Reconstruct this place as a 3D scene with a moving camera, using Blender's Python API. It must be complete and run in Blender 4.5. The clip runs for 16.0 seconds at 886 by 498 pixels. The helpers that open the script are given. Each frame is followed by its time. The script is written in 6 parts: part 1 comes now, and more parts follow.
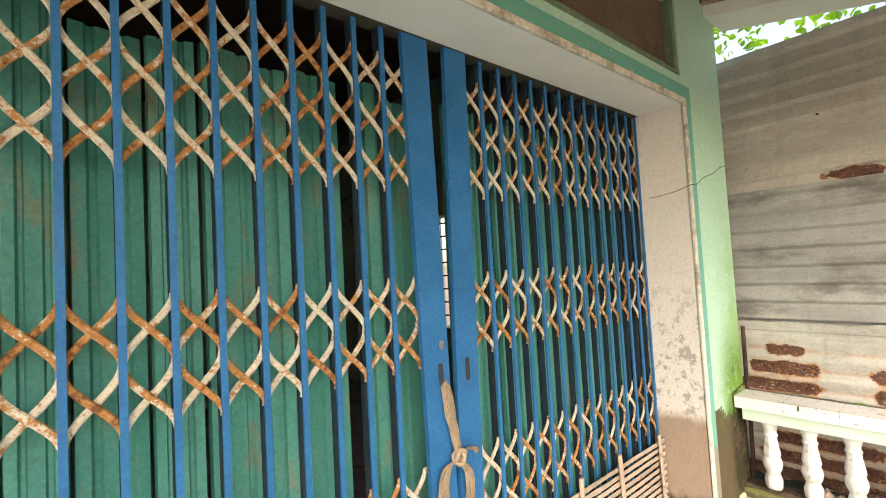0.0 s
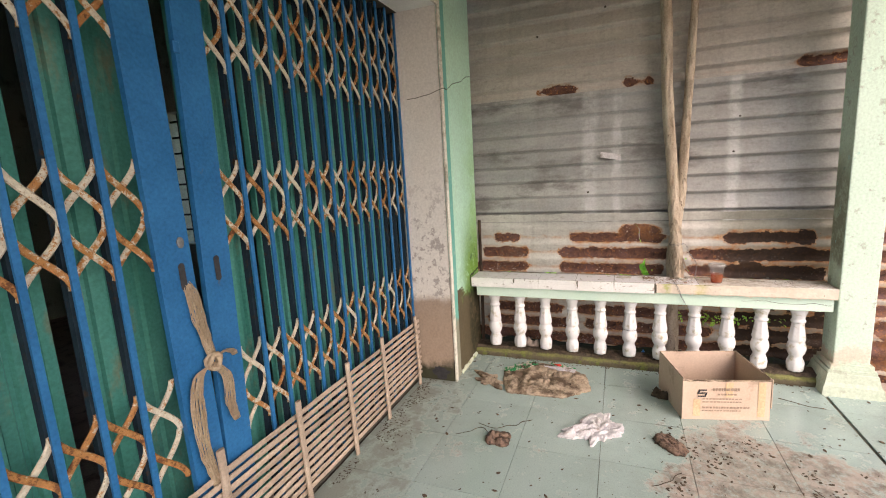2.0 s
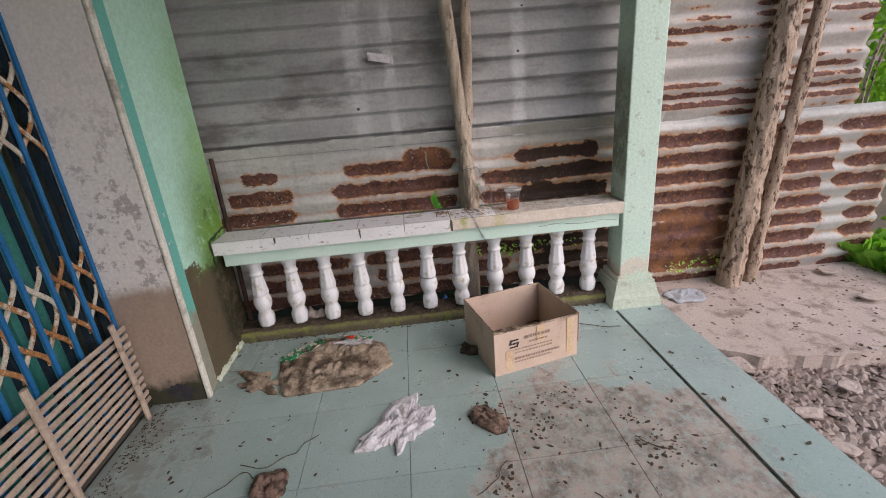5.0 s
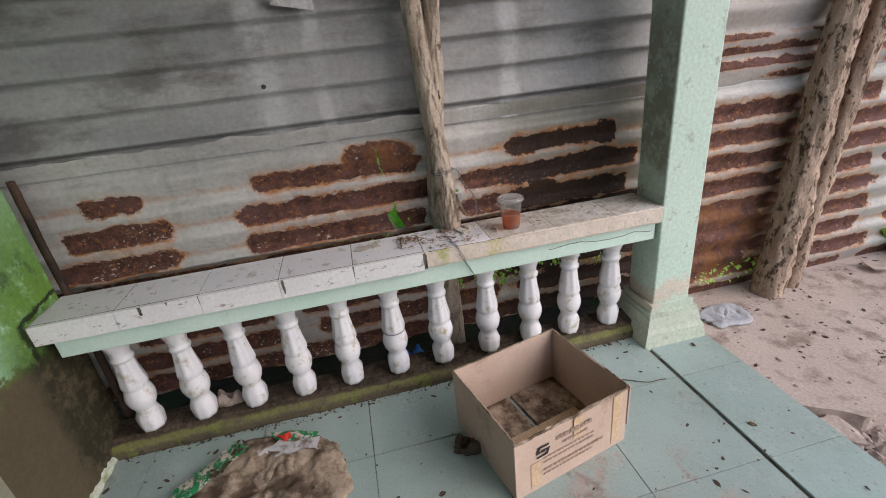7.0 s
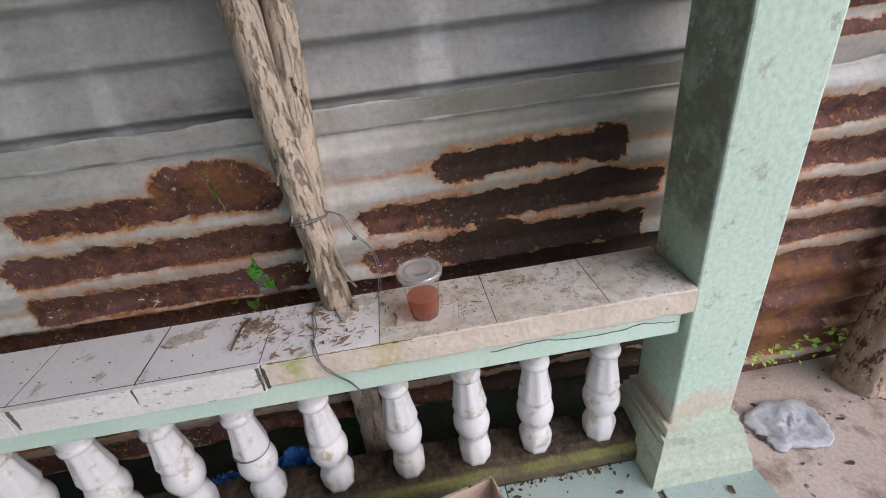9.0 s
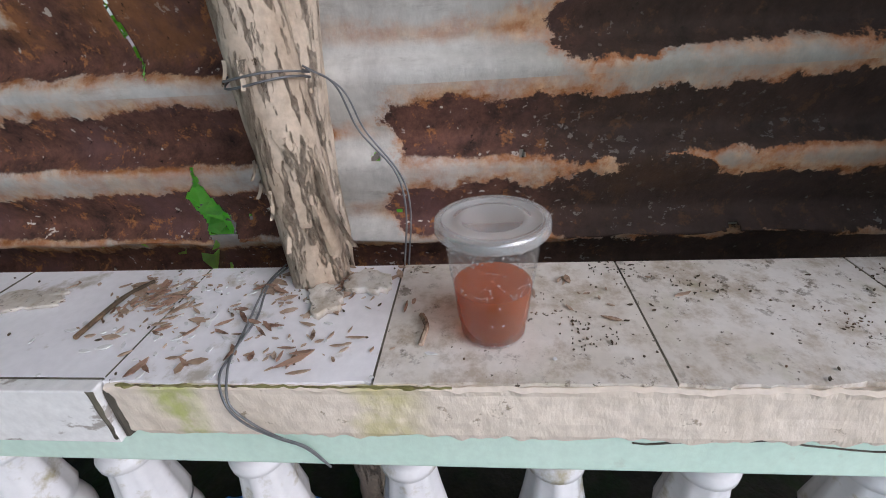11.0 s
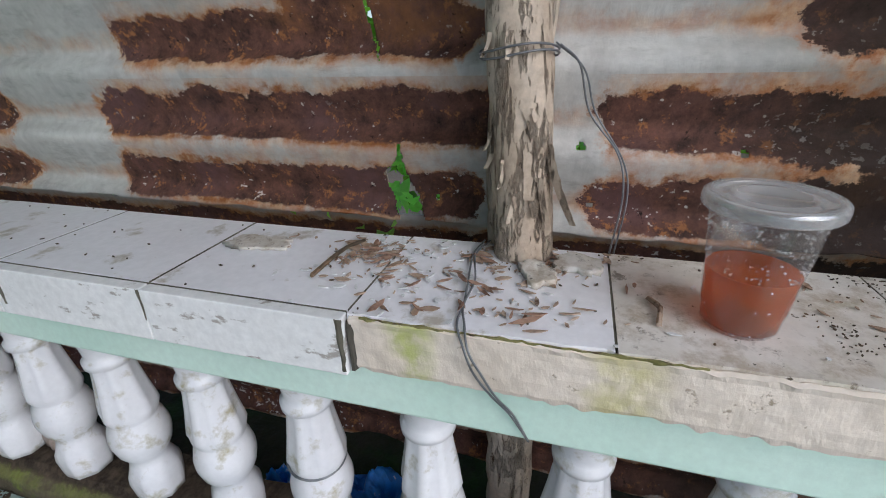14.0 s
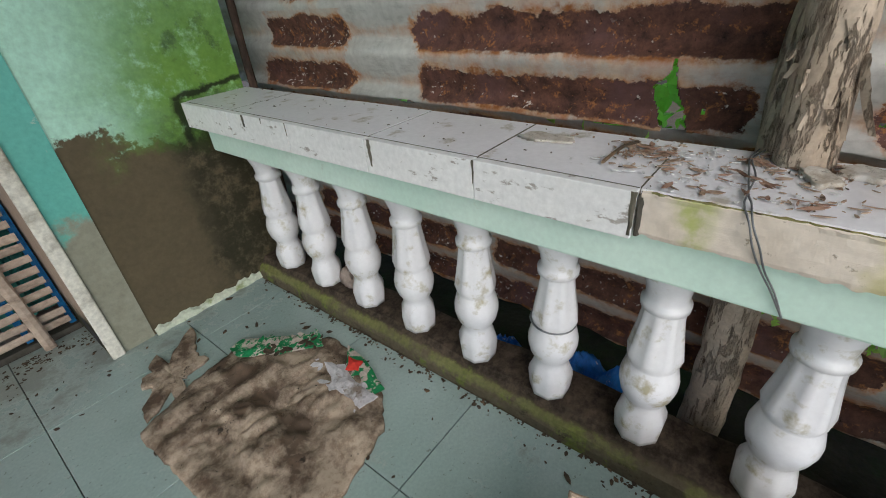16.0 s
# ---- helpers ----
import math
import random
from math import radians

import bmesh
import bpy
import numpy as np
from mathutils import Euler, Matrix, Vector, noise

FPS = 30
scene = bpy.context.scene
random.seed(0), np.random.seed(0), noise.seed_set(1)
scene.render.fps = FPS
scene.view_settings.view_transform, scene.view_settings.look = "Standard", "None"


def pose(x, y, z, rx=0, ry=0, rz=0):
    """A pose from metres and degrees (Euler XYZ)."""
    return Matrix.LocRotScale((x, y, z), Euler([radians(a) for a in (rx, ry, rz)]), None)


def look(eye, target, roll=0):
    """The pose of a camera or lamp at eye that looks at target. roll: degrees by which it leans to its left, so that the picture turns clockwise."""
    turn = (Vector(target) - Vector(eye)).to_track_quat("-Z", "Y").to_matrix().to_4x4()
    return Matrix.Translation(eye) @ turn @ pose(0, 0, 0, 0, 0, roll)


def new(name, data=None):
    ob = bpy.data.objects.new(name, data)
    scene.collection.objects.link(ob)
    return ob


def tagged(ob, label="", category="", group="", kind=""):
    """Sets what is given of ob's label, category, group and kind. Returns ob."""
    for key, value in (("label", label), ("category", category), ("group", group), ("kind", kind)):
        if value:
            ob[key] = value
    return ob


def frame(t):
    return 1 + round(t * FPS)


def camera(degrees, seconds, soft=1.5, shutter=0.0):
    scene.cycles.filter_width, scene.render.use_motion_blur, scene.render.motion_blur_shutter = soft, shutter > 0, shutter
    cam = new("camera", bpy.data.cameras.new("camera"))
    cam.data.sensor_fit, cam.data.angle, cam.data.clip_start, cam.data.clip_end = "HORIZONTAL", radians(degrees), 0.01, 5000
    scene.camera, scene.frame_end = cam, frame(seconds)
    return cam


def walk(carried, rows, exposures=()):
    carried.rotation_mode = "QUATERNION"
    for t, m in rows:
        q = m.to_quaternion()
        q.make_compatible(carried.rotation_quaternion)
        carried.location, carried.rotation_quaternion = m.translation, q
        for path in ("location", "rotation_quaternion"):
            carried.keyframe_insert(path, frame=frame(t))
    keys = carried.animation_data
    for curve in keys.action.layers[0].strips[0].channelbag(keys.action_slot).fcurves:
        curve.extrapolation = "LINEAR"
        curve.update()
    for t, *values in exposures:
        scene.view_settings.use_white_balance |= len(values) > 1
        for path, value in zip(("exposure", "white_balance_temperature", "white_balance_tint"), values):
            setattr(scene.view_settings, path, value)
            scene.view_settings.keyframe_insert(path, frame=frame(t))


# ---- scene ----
cam = camera(89.4, 16.0, soft=1.0)
METRES, EYE, TILT, LEAN, TURN = 4.0, 1.5, 0.0, 0.0, -40.2
ROWS = [
    (0.0, 0.0, 0.0, 0.0, 0.14, 2.53, 3.17),
    (0.5, 0.0041, 0.0013, -0.0006, -2.36, 1.2, 2.89),
    (1.0, 0.0105, 0.0027, -0.0051, -8.79, -1.6, 2.97),
    (1.5, 0.017, 0.0036, -0.0146, -18.14, -5.12, 3.32),
    (2.0, 0.0106, 0.0099, -0.0277, -28.62, -9.57, 3.17),
    (2.5, -0.0005, 0.0264, -0.0421, -38.0, -13.66, 2.8),
    (3.0, 0.0064, 0.0387, -0.0485, -44.9, -15.44, 3.52),
    (3.5, 0.0514, 0.062, -0.0468, -49.95, -16.28, 4.66),
    (4.0, 0.0963, 0.0789, -0.0475, -52.33, -17.64, 4.86),
    (6.5, 0.2975, 0.2384, -0.0609, -59.77, -23.65, 5.02),
    (7.0, 0.3357, 0.2741, -0.058, -62.87, -24.53, 5.83),
    (7.5, 0.3842, 0.2781, -0.0597, -64.25, -24.97, 6.77),
    (8.0, 0.4476, 0.2672, -0.0619, -63.81, -26.22, 6.51),
    (10.5, 0.639, 0.3343, -0.1191, -46.59, -31.0, 5.15),
    (11.0, 0.6399, 0.3564, -0.1504, -45.85, -28.96, 3.52),
    (11.5, 0.6435, 0.3675, -0.1664, -46.08, -26.43, 1.88),
    (12.0, 0.6471, 0.372, -0.168, -44.99, -25.72, 0.86),
    (12.5, 0.6345, 0.3688, -0.163, -42.51, -24.33, 0.43),
    (13.0, 0.6241, 0.3706, -0.1589, -39.43, -23.64, 0.55),
    (13.5, 0.6154, 0.3737, -0.1609, -36.39, -23.53, 0.94),
    (14.0, 0.6064, 0.3751, -0.1613, -33.55, -24.76, 1.63),
    (14.5, 0.6013, 0.3734, -0.1673, -30.86, -26.28, 2.32),
    (15.0, 0.5947, 0.3715, -0.1714, -25.14, -28.87, 2.83),
    (15.5, 0.5709, 0.3627, -0.1707, -17.92, -30.45, 3.45),
    (16.0, 0.5547, 0.3509, -0.1588, -11.53, -31.47, 4.43),
]
EXPOSURES = [(0.0, 1.90, 7900, 13), (0.8, 1.90, 7900, 15), (1.5, 1.50, 7500, 17), (2.0, 1.18, 7150, 18), (2.5, 1.10, 7000, 20), (3.5, 0.46, 6600, 20),
             (6.0, 0.42, 6300, 17), (8.0, 0.40, 6150, 16), (10.5, 0.50, 5850, 14), (12.0, 0.50, 5600, 10), (13.0, 0.56, 5600, 9), (14.5, 0.40, 5600, 8), (16.0, 0.38, 6000, 6)]
walk(cam, [(t, pose(0, 0, EYE, TILT, LEAN, TURN) @ pose(METRES * x, METRES * y, METRES * z, 90 + pitch, roll, yaw)) for t, x, y, z, yaw, pitch, roll in ROWS],
     exposures=EXPOSURES)

# ---- world and light ----
world = bpy.data.worlds.new("sky")
world.use_nodes = True
scene.world = world
wn = world.node_tree
sky = wn.nodes.new("ShaderNodeTexSky")
sky.sky_type, sky.sun_disc = "NISHITA", False
sky.sun_elevation, sky.sun_rotation = radians(38), radians(219)
sky.air_density, sky.dust_density, sky.ozone_density = 1.0, 2.5, 1.0
wn.links.new(sky.outputs[0], wn.nodes["Background"].inputs[0])
wn.nodes["Background"].inputs[1].default_value = 0.15
sun = new("sun", bpy.data.lights.new("sun", "SUN"))
sun.data.energy, sun.data.angle, sun.data.color = 1.2, radians(80), (1.0, 0.985, 0.97)
sun.matrix_world = look((-4.6, -5.6, 5.6), (0, 0, 0))


# ---- node helpers ----
class Nodes:
    """Short hand for the nodes of one material."""

    def __init__(self, name, rough=0.7, metal=0.0):
        self.mat = bpy.data.materials.new(name)
        self.mat.use_nodes = True
        self.tree = self.mat.node_tree
        self.shader = self.tree.nodes["Principled BSDF"]
        self.shader.inputs["Roughness"].default_value = rough
        self.shader.inputs["Metallic"].default_value = metal
        self.shader.inputs["Specular IOR Level"].default_value = 0.5 if rough < 0.45 else 0.2
        self.place = self.node("ShaderNodeNewGeometry").outputs["Position"]

    def node(self, kind, **inputs):
        n = self.tree.nodes.new(kind)
        for key, value in inputs.items():
            self.put(n.inputs[key], value)
        return n

    def put(self, socket, value):
        if isinstance(value, bpy.types.NodeSocket):
            self.tree.links.new(value, socket)
        else:
            socket.default_value = value

    def calc(self, op, a, b=0.0, c=0.0, clamp=False):
        n = self.tree.nodes.new("ShaderNodeMath")
        n.operation, n.use_clamp = op, clamp
        for i, v in enumerate((a, b, c)):
            self.put(n.inputs[i], v)
        return n.outputs[0]

    def scaled(self, sx, sy, sz, dx=0.0, dy=0.0, dz=0.0):
        n = self.tree.nodes.new("ShaderNodeMapping")
        self.put(n.inputs["Vector"], self.place)
        n.inputs["Scale"].default_value, n.inputs["Location"].default_value = (sx, sy, sz), (dx, dy, dz)
        return n.outputs[0]

    def noise(self, scale, detail=5.0, rough=0.6, vec=None, dist=0.0):
        n = self.node("ShaderNodeTexNoise", Scale=scale, Detail=detail, Roughness=rough, Distortion=dist)
        self.put(n.inputs["Vector"], vec or self.place)
        return n.outputs["Fac"]

    def ramp(self, fac, *stops):
        n = self.tree.nodes.new("ShaderNodeValToRGB")
        self.put(n.inputs[0], fac)
        e = n.color_ramp.elements
        while len(e) < len(stops):
            e.new(0.5)
        for el, (pos, col) in zip(e, stops):
            el.position = pos
            el.color = (*col, 1) if isinstance(col, tuple) else (col, col, col, 1)
        return n.outputs[0]

    def mix(self, fac, a, b, how="MIX"):
        n = self.tree.nodes.new("ShaderNodeMix")
        n.data_type, n.blend_type = "RGBA", how
        for i, v in ((0, fac), (6, a), (7, b)):
            self.put(n.inputs[i], (*v, 1) if isinstance(v, tuple) and len(v) == 3 else v)
        return n.outputs[2]

    def axes(self):
        return self.node("ShaderNodeSeparateXYZ", Vector=self.place).outputs

    def range(self, v, a, b, x=0.0, y=1.0):
        n = self.tree.nodes.new("ShaderNodeMapRange")
        n.interpolation_type = "SMOOTHSTEP"
        for i, val in enumerate((v, a, b, x, y)):
            self.put(n.inputs[i], val)
        return n.outputs[0]

    def grain(self, colour, scale=90.0, low=0.8, high=1.12):
        return self.mix(1.0, colour, self.ramp(self.noise(scale, 4), (0.3, low), (0.7, high)), "MULTIPLY")

    def end(self, colour, bump=0.2, bump_scale=120.0, dist=0.003, height=None, rough=None):
        self.put(self.shader.inputs["Base Color"], colour)
        if rough is not None:
            self.put(self.shader.inputs["Roughness"], rough)
        b = self.node("ShaderNodeBump", Strength=bump, Distance=dist)
        self.put(b.inputs["Height"], height if height is not None else self.noise(bump_scale, 5))
        self.put(self.shader.inputs["Normal"], b.outputs[0])
        return self.mat


def surface(name, a, b, scale=4.0, stain=None, stain_scale=6.0, at=(0.55, 0.68), rough=0.7, metal=0.0, bump=0.25, bump_scale=120.0, dist=0.003, vary=0.0, stretch=(1, 1, 1), fine=90.0, grit=1.0):
    """A surface of two mixed tones with grain, a stain in patches and fine relief."""
    n = Nodes(name, rough, metal)
    vec = n.scaled(*stretch)
    col = n.mix(n.ramp(n.noise(scale, 5, vec=vec), (0.35, 0.0), (0.65, 1.0)), a, b)
    if stain:
        col = n.mix(n.ramp(n.noise(stain_scale, 7, 0.65, vec=vec), (at[0], 0.0), (at[1], 1.0)), col, stain)
    if vary:
        r = n.node("ShaderNodeObjectInfo").outputs["Random"]
        col = n.mix(1.0, col, n.ramp(r, (0.0, 1 - vary), (1.0, 1 + vary)), "MULTIPLY")
    col = n.grain(col, fine, 1 - 0.2 * grit, 1 + 0.12 * grit)
    return n.end(col, bump, bump_scale, dist, height=n.noise(bump_scale, 5, vec=vec))


# ---- materials ----
def tile_material():
    n = Nodes("green_floor_tile", 0.35)
    x, y, z = n.axes()
    r = n.node("ShaderNodeObjectInfo").outputs["Random"]
    col = n.mix(n.ramp(n.noise(2.2, 4), (0.3, 0.0), (0.7, 1.0)), (0.33, 0.43, 0.40), (0.39, 0.48, 0.455))
    col = n.mix(1.0, col, n.ramp(r, (0, 0.94), (1, 1.05)), "MULTIPLY")
    # trodden earth near the open side, and fainter grime all over
    dx = n.calc("DIVIDE", n.calc("SUBTRACT", x, 2.02), 0.72)
    dy = n.calc("DIVIDE", n.calc("SUBTRACT", y, -0.68), 0.66)
    d = n.calc("SQRT", n.calc("ADD", n.calc("MULTIPLY", dx, dx), n.calc("MULTIPLY", dy, dy)))
    near = n.range(d, 1.15, 0.1)
    blotch = n.noise(4.2, 10, 0.74)
    mud = n.range(n.calc("ADD", blotch, n.calc("MULTIPLY", near, 0.46)), 0.60, 0.72)
    mud = n.calc("MULTIPLY", mud, n.range(n.noise(30, 9, 0.76), 0.34, 0.54, 0.25, 1.0))
    col = n.mix(n.calc("MULTIPLY", mud, 0.9), col, n.mix(n.ramp(n.noise(11, 9, 0.72), (0.44, 0.0), (0.62, 1.0)), (0.42, 0.335, 0.285), (0.15, 0.11, 0.085)))
    foot = n.range(y, 0.7, 1.25)
    grime = n.range(n.calc("ADD", n.noise(7, 10, 0.72), n.calc("MULTIPLY", foot, 0.22)), 0.56, 0.74)
    col = n.mix(n.calc("MULTIPLY", grime, 0.6), col, (0.20, 0.19, 0.155))
    cloud = n.range(n.noise(1.7, 10, 0.75, vec=n.scaled(1, 1, 1, 5, 1, 0)), 0.42, 0.72)
    col = n.mix(n.calc("MULTIPLY", cloud, 0.4), col, (0.22, 0.255, 0.22))
    specks = n.range(n.noise(75, 5, 0.65), 0.62, 0.68)
    col = n.mix(n.calc("MULTIPLY", specks, 0.5), col, (0.10, 0.085, 0.06))
    col = n.grain(col, 140, 0.92, 1.06)
    wet = n.calc("ADD", n.calc("MULTIPLY", n.calc("MAXIMUM", mud, grime), 0.5), 0.22)
    return n.end(col, 0.12, 60, 0.002, rough=wet)


def wall_material():
    n = Nodes("pale_green_wall_paint", 0.75)
    x, y, z = n.axes()
    warp = n.noise(5.5, 9, 0.66)
    small = n.noise(24, 8, 0.7)
    col = n.mix(n.noise(2, 4), (0.40, 0.68, 0.55), (0.50, 0.74, 0.61))
    # bare damp render low down, moss where the rail meets the wall
    edge = n.calc("ADD", z, n.calc("ADD", n.calc("MULTIPLY", n.calc("SUBTRACT", warp, 0.5), 0.5), n.calc("MULTIPLY", n.calc("SUBTRACT", small, 0.5), 0.16)))
    bare = n.range(edge, 0.59, 0.56)
    side = n.range(n.calc("ADD", x, n.calc("MULTIPLY", warp, 0.3)), 2.98, 3.30)
    high = n.calc("MULTIPLY", n.range(edge, 0.48, 0.6), n.range(edge, 1.15, 0.72))
    moss = n.calc("MULTIPLY", n.calc("MULTIPLY", side, high), n.range(small, 0.25, 0.5))
    thin = n.calc("MULTIPLY", n.range(n.calc("ADD", x, n.calc("MULTIPLY", warp, 0.12)), 3.00, 3.34), n.range(z, 2.2, 0.9))
    col = n.mix(n.calc("MULTIPLY", n.calc("MULTIPLY", thin, n.range(warp, 0.30, 0.62, 0.45, 1.0)), 0.72), col, (0.22, 0.42, 0.075))
    col = n.mix(bare, col, n.mix(n.noise(6, 6), (0.135, 0.105, 0.062), (0.082, 0.068, 0.042)))
    col = n.mix(n.calc("MULTIPLY", moss, 0.95), col, n.mix(n.range(n.noise(9, 9, 0.75), 0.52, 0.66), n.mix(n.noise(14, 6), (0.075, 0.19, 0.022), (0.19, 0.33, 0.055)), (0.045, 0.085, 0.018)))
    damp = n.calc("MULTIPLY", n.range(n.calc("ADD", x, n.calc("MULTIPLY", warp, 0.28)), 3.14, 3.27), n.range(edge, 0.66, 0.56))
    col = n.mix(n.calc("MULTIPLY", n.calc("MULTIPLY", damp, n.range(small, 0.32, 0.55)), 0.85), col, (0.022, 0.022, 0.012))
    # black mould in a line over the rail and down beside its end
    sway = n.calc("MULTIPLY", n.calc("SUBTRACT", small, 0.5), 0.045)
    over = n.calc("ABSOLUTE", n.calc("SUBTRACT", n.calc("ADD", z, sway), n.range(x, 3.11, 3.34, 0.632, 0.652)))
    line = n.calc("MULTIPLY", n.range(over, 0.013, 0.003), n.range(n.calc("ADD", x, sway), 3.105, 3.125))
    beside = n.calc("ABSOLUTE", n.calc("SUBTRACT", n.calc("ADD", x, sway), 3.128))
    fall = n.calc("MULTIPLY", n.range(beside, 0.022, 0.004), n.calc("MULTIPLY", n.range(z, 0.46, 0.52), n.range(z, 0.65, 0.62)))
    col = n.mix(n.calc("MULTIPLY", n.calc("MAXIMUM", line, fall), 0.93), col, (0.014, 0.016, 0.008))
    col = n.grain(col, 70, 0.86, 1.08)
    return n.end(col, 0.35, 45, 0.006)


def reveal_material():
    n = Nodes("dirty_cream_render", 0.8)
    x, y, z = n.axes()
    warp, small = n.noise(4, 9, 0.66), n.noise(16, 9, 0.72)
    edge = n.calc("ADD", z, n.calc("MULTIPLY", n.calc("SUBTRACT", warp, 0.5), 0.3))
    col = n.mix(n.noise(2, 4), (0.69, 0.65, 0.61), (0.75, 0.72, 0.68))
    flake = n.calc("MULTIPLY", n.range(small, 0.52, 0.58), n.range(edge, 1.6, 0.9))
    col = n.mix(flake, col, (0.42, 0.38, 0.36))
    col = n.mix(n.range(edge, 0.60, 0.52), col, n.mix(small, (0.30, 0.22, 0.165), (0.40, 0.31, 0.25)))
    # near-black band along the foot, with a wavy upper edge
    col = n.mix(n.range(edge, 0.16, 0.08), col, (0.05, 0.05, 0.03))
    col = n.grain(col, 70, 0.88, 1.08)
    return n.end(col, 0.35, 50, 0.005)


def pillar_material():
    n = Nodes("flaking_green_pillar_paint", 0.75)
    x, y, z = n.axes()
    col = n.mix(n.noise(3, 4), (0.52, 0.68, 0.57), (0.62, 0.76, 0.66))
    flake = n.range(n.noise(13, 10, 0.72), 0.56, 0.63)
    col = n.mix(n.calc("MULTIPLY", flake, 0.75), col, n.mix(n.noise(30, 3), (0.30, 0.34, 0.28), (0.45, 0.46, 0.40)))
    teal = n.range(n.noise(7, 8, 0.7, vec=n.scaled(1, 1, 1, 4, 2, 1)), 0.63, 0.68)
    col = n.mix(n.calc("MULTIPLY", teal, 0.8), col, (0.22, 0.50, 0.44))
    # mildew with bare blue undercoat on the inner side, peach plaster above the base
    wave = n.calc("ADD", z, n.calc("MULTIPLY", n.calc("SUBTRACT", n.noise(4, 8, 0.7), 0.5), 0.5))
    mildew = n.calc("MULTIPLY", n.calc("MULTIPLY", n.range(x, 3.151, 3.160), n.range(wave, 0.66, 0.84)), n.range(wave, 1.48, 1.24))
    col = n.mix(n.calc("MULTIPLY", mildew, n.range(n.noise(16, 9, 0.74), 0.36, 0.56, 0.3, 0.85)), col, n.mix(n.noise(12, 6), (0.19, 0.20, 0.145), (0.31, 0.32, 0.25)))
    bared = n.calc("MULTIPLY", mildew, n.range(n.noise(14, 8, 0.68, vec=n.scaled(1, 1, 0.8, 2, 7, 1)), 0.60, 0.63))
    col = n.mix(bared, col, (0.40, 0.62, 0.62))
    plaster = n.calc("MULTIPLY", n.range(wave, 0.13, 0.17), n.range(wave, 0.27, 0.23))
    col = n.mix(n.calc("MULTIPLY", plaster, 0.75), col, (0.66, 0.55, 0.46))
    low = n.range(n.calc("ADD", z, n.calc("MULTIPLY", n.noise(8, 6), 0.14)), 0.34, 0.16)
    col = n.mix(n.calc("MULTIPLY", low, 0.6), col, n.mix(n.noise(20, 5), (0.36, 0.40, 0.30), (0.55, 0.52, 0.42)))
    col = n.grain(col, 80, 0.85, 1.08)
    return n.end(col, 0.25, 60, 0.003)


def zinc(name, rows, pitch, zero, rust_at, grey=((0.38, 0.38, 0.355), (0.54, 0.53, 0.50)), bleed=0.5, weathered=0.0, rowlow=-0.35, patches=(), ztop=9.0, columns=(), along=1.25, shaded_end=False, by_row=(), hills=()):
    """Galvanised sheet, rusted in long patches along its corrugations."""
    n = Nodes(name, 0.5, 0.0)
    x, y, z = n.axes()
    col = n.mix(n.ramp(n.noise(3.0, 6, vec=n.scaled(1, 0.5, 2.2)), (0.35, 0.0), (0.65, 1.0)), grey[0], grey[1])
    streak = n.range(n.noise(7, 7, 0.7, vec=n.scaled(1, 1.6, 0.12)), 0.45, 0.75)
    col = n.mix(n.calc("MULTIPLY", streak, 0.5), col, (0.30, 0.28, 0.265))
    if weathered:
        w = n.range(n.noise(2.6, 9, 0.68, vec=n.scaled(1, 0.6, 1.6, 0, 3, 1)), 0.5, 0.66)
        col = n.mix(n.calc("MULTIPLY", w, weathered), col, (0.155, 0.145, 0.14))
    for cy, wide in columns:
        d = n.calc("ABSOLUTE", n.calc("SUBTRACT", n.calc("ADD", y, n.calc("MULTIPLY", n.calc("SUBTRACT", n.noise(9, 5), 0.5), 0.05)), cy))
        pale = n.calc("MULTIPLY", n.range(d, wide, wide * 0.3), n.range(n.noise(6, 7, 0.7), 0.32, 0.6))
        col = n.mix(n.calc("MULTIPLY", pale, 0.7), col, (0.58, 0.59, 0.60))
    fine = n.range(n.noise(34, 9, 0.75, vec=n.scaled(1, 0.35, 1.3)), 0.5, 0.72)
    col = n.mix(n.calc("MULTIPLY", fine, 0.45), col, (0.24, 0.22, 0.20))
    warp = n.calc("MULTIPLY", n.calc("SUBTRACT", n.noise(9, 9, 0.72), 0.5), 0.10)
    phase = n.calc("MULTIPLY", n.calc("SUBTRACT", n.calc("ADD", z, n.calc("MULTIPLY", n.calc("MULTIPLY", warp, 0.9), n.range(n.calc("SINE", n.calc("MULTIPLY", n.calc("SUBTRACT", z, zero), 2 * math.pi / pitch)), -0.5, 0.5, 0.15, 1.0))), zero), 2 * math.pi / pitch)
    band = n.calc("COSINE", phase)
    row = n.calc("ROUND", n.calc("DIVIDE", n.calc("SUBTRACT", z, zero), pitch))
    vec = n.node("ShaderNodeCombineXYZ", X=0.0, Y=n.calc("MULTIPLY", y, along), Z=n.calc("MULTIPLY", row, 0.27 if along < 2 else 0.9)).outputs[0]
    if patches:
        shift = n.calc("MULTIPLY", n.calc("SUBTRACT", n.noise(1.0, 2, vec=n.node("ShaderNodeCombineXYZ", X=3.0, Y=n.calc("MULTIPLY", y, 2.5), Z=n.calc("MULTIPLY", row, 1.7)).outputs[0]), 0.5), 0.62)
        where = n.calc("DIVIDE", n.calc("ADD", n.calc("ADD", y, n.calc("MULTIPLY", warp, 1.6)), n.calc("ADD", shift, 3.2)), 4.6)
        stops = []
        for a, b in patches:
            stops += [((a + 3.2) / 4.6 - 0.010, 0.0), ((a + 3.2) / 4.6 + 0.010, 1.0), ((b + 3.2) / 4.6 - 0.010, 1.0), ((b + 3.2) / 4.6 + 0.010, 0.0)]
    patch = n.calc("ADD", n.noise(1.0, 5, 0.6, vec=vec), n.calc("MULTIPLY", warp, 2.2))
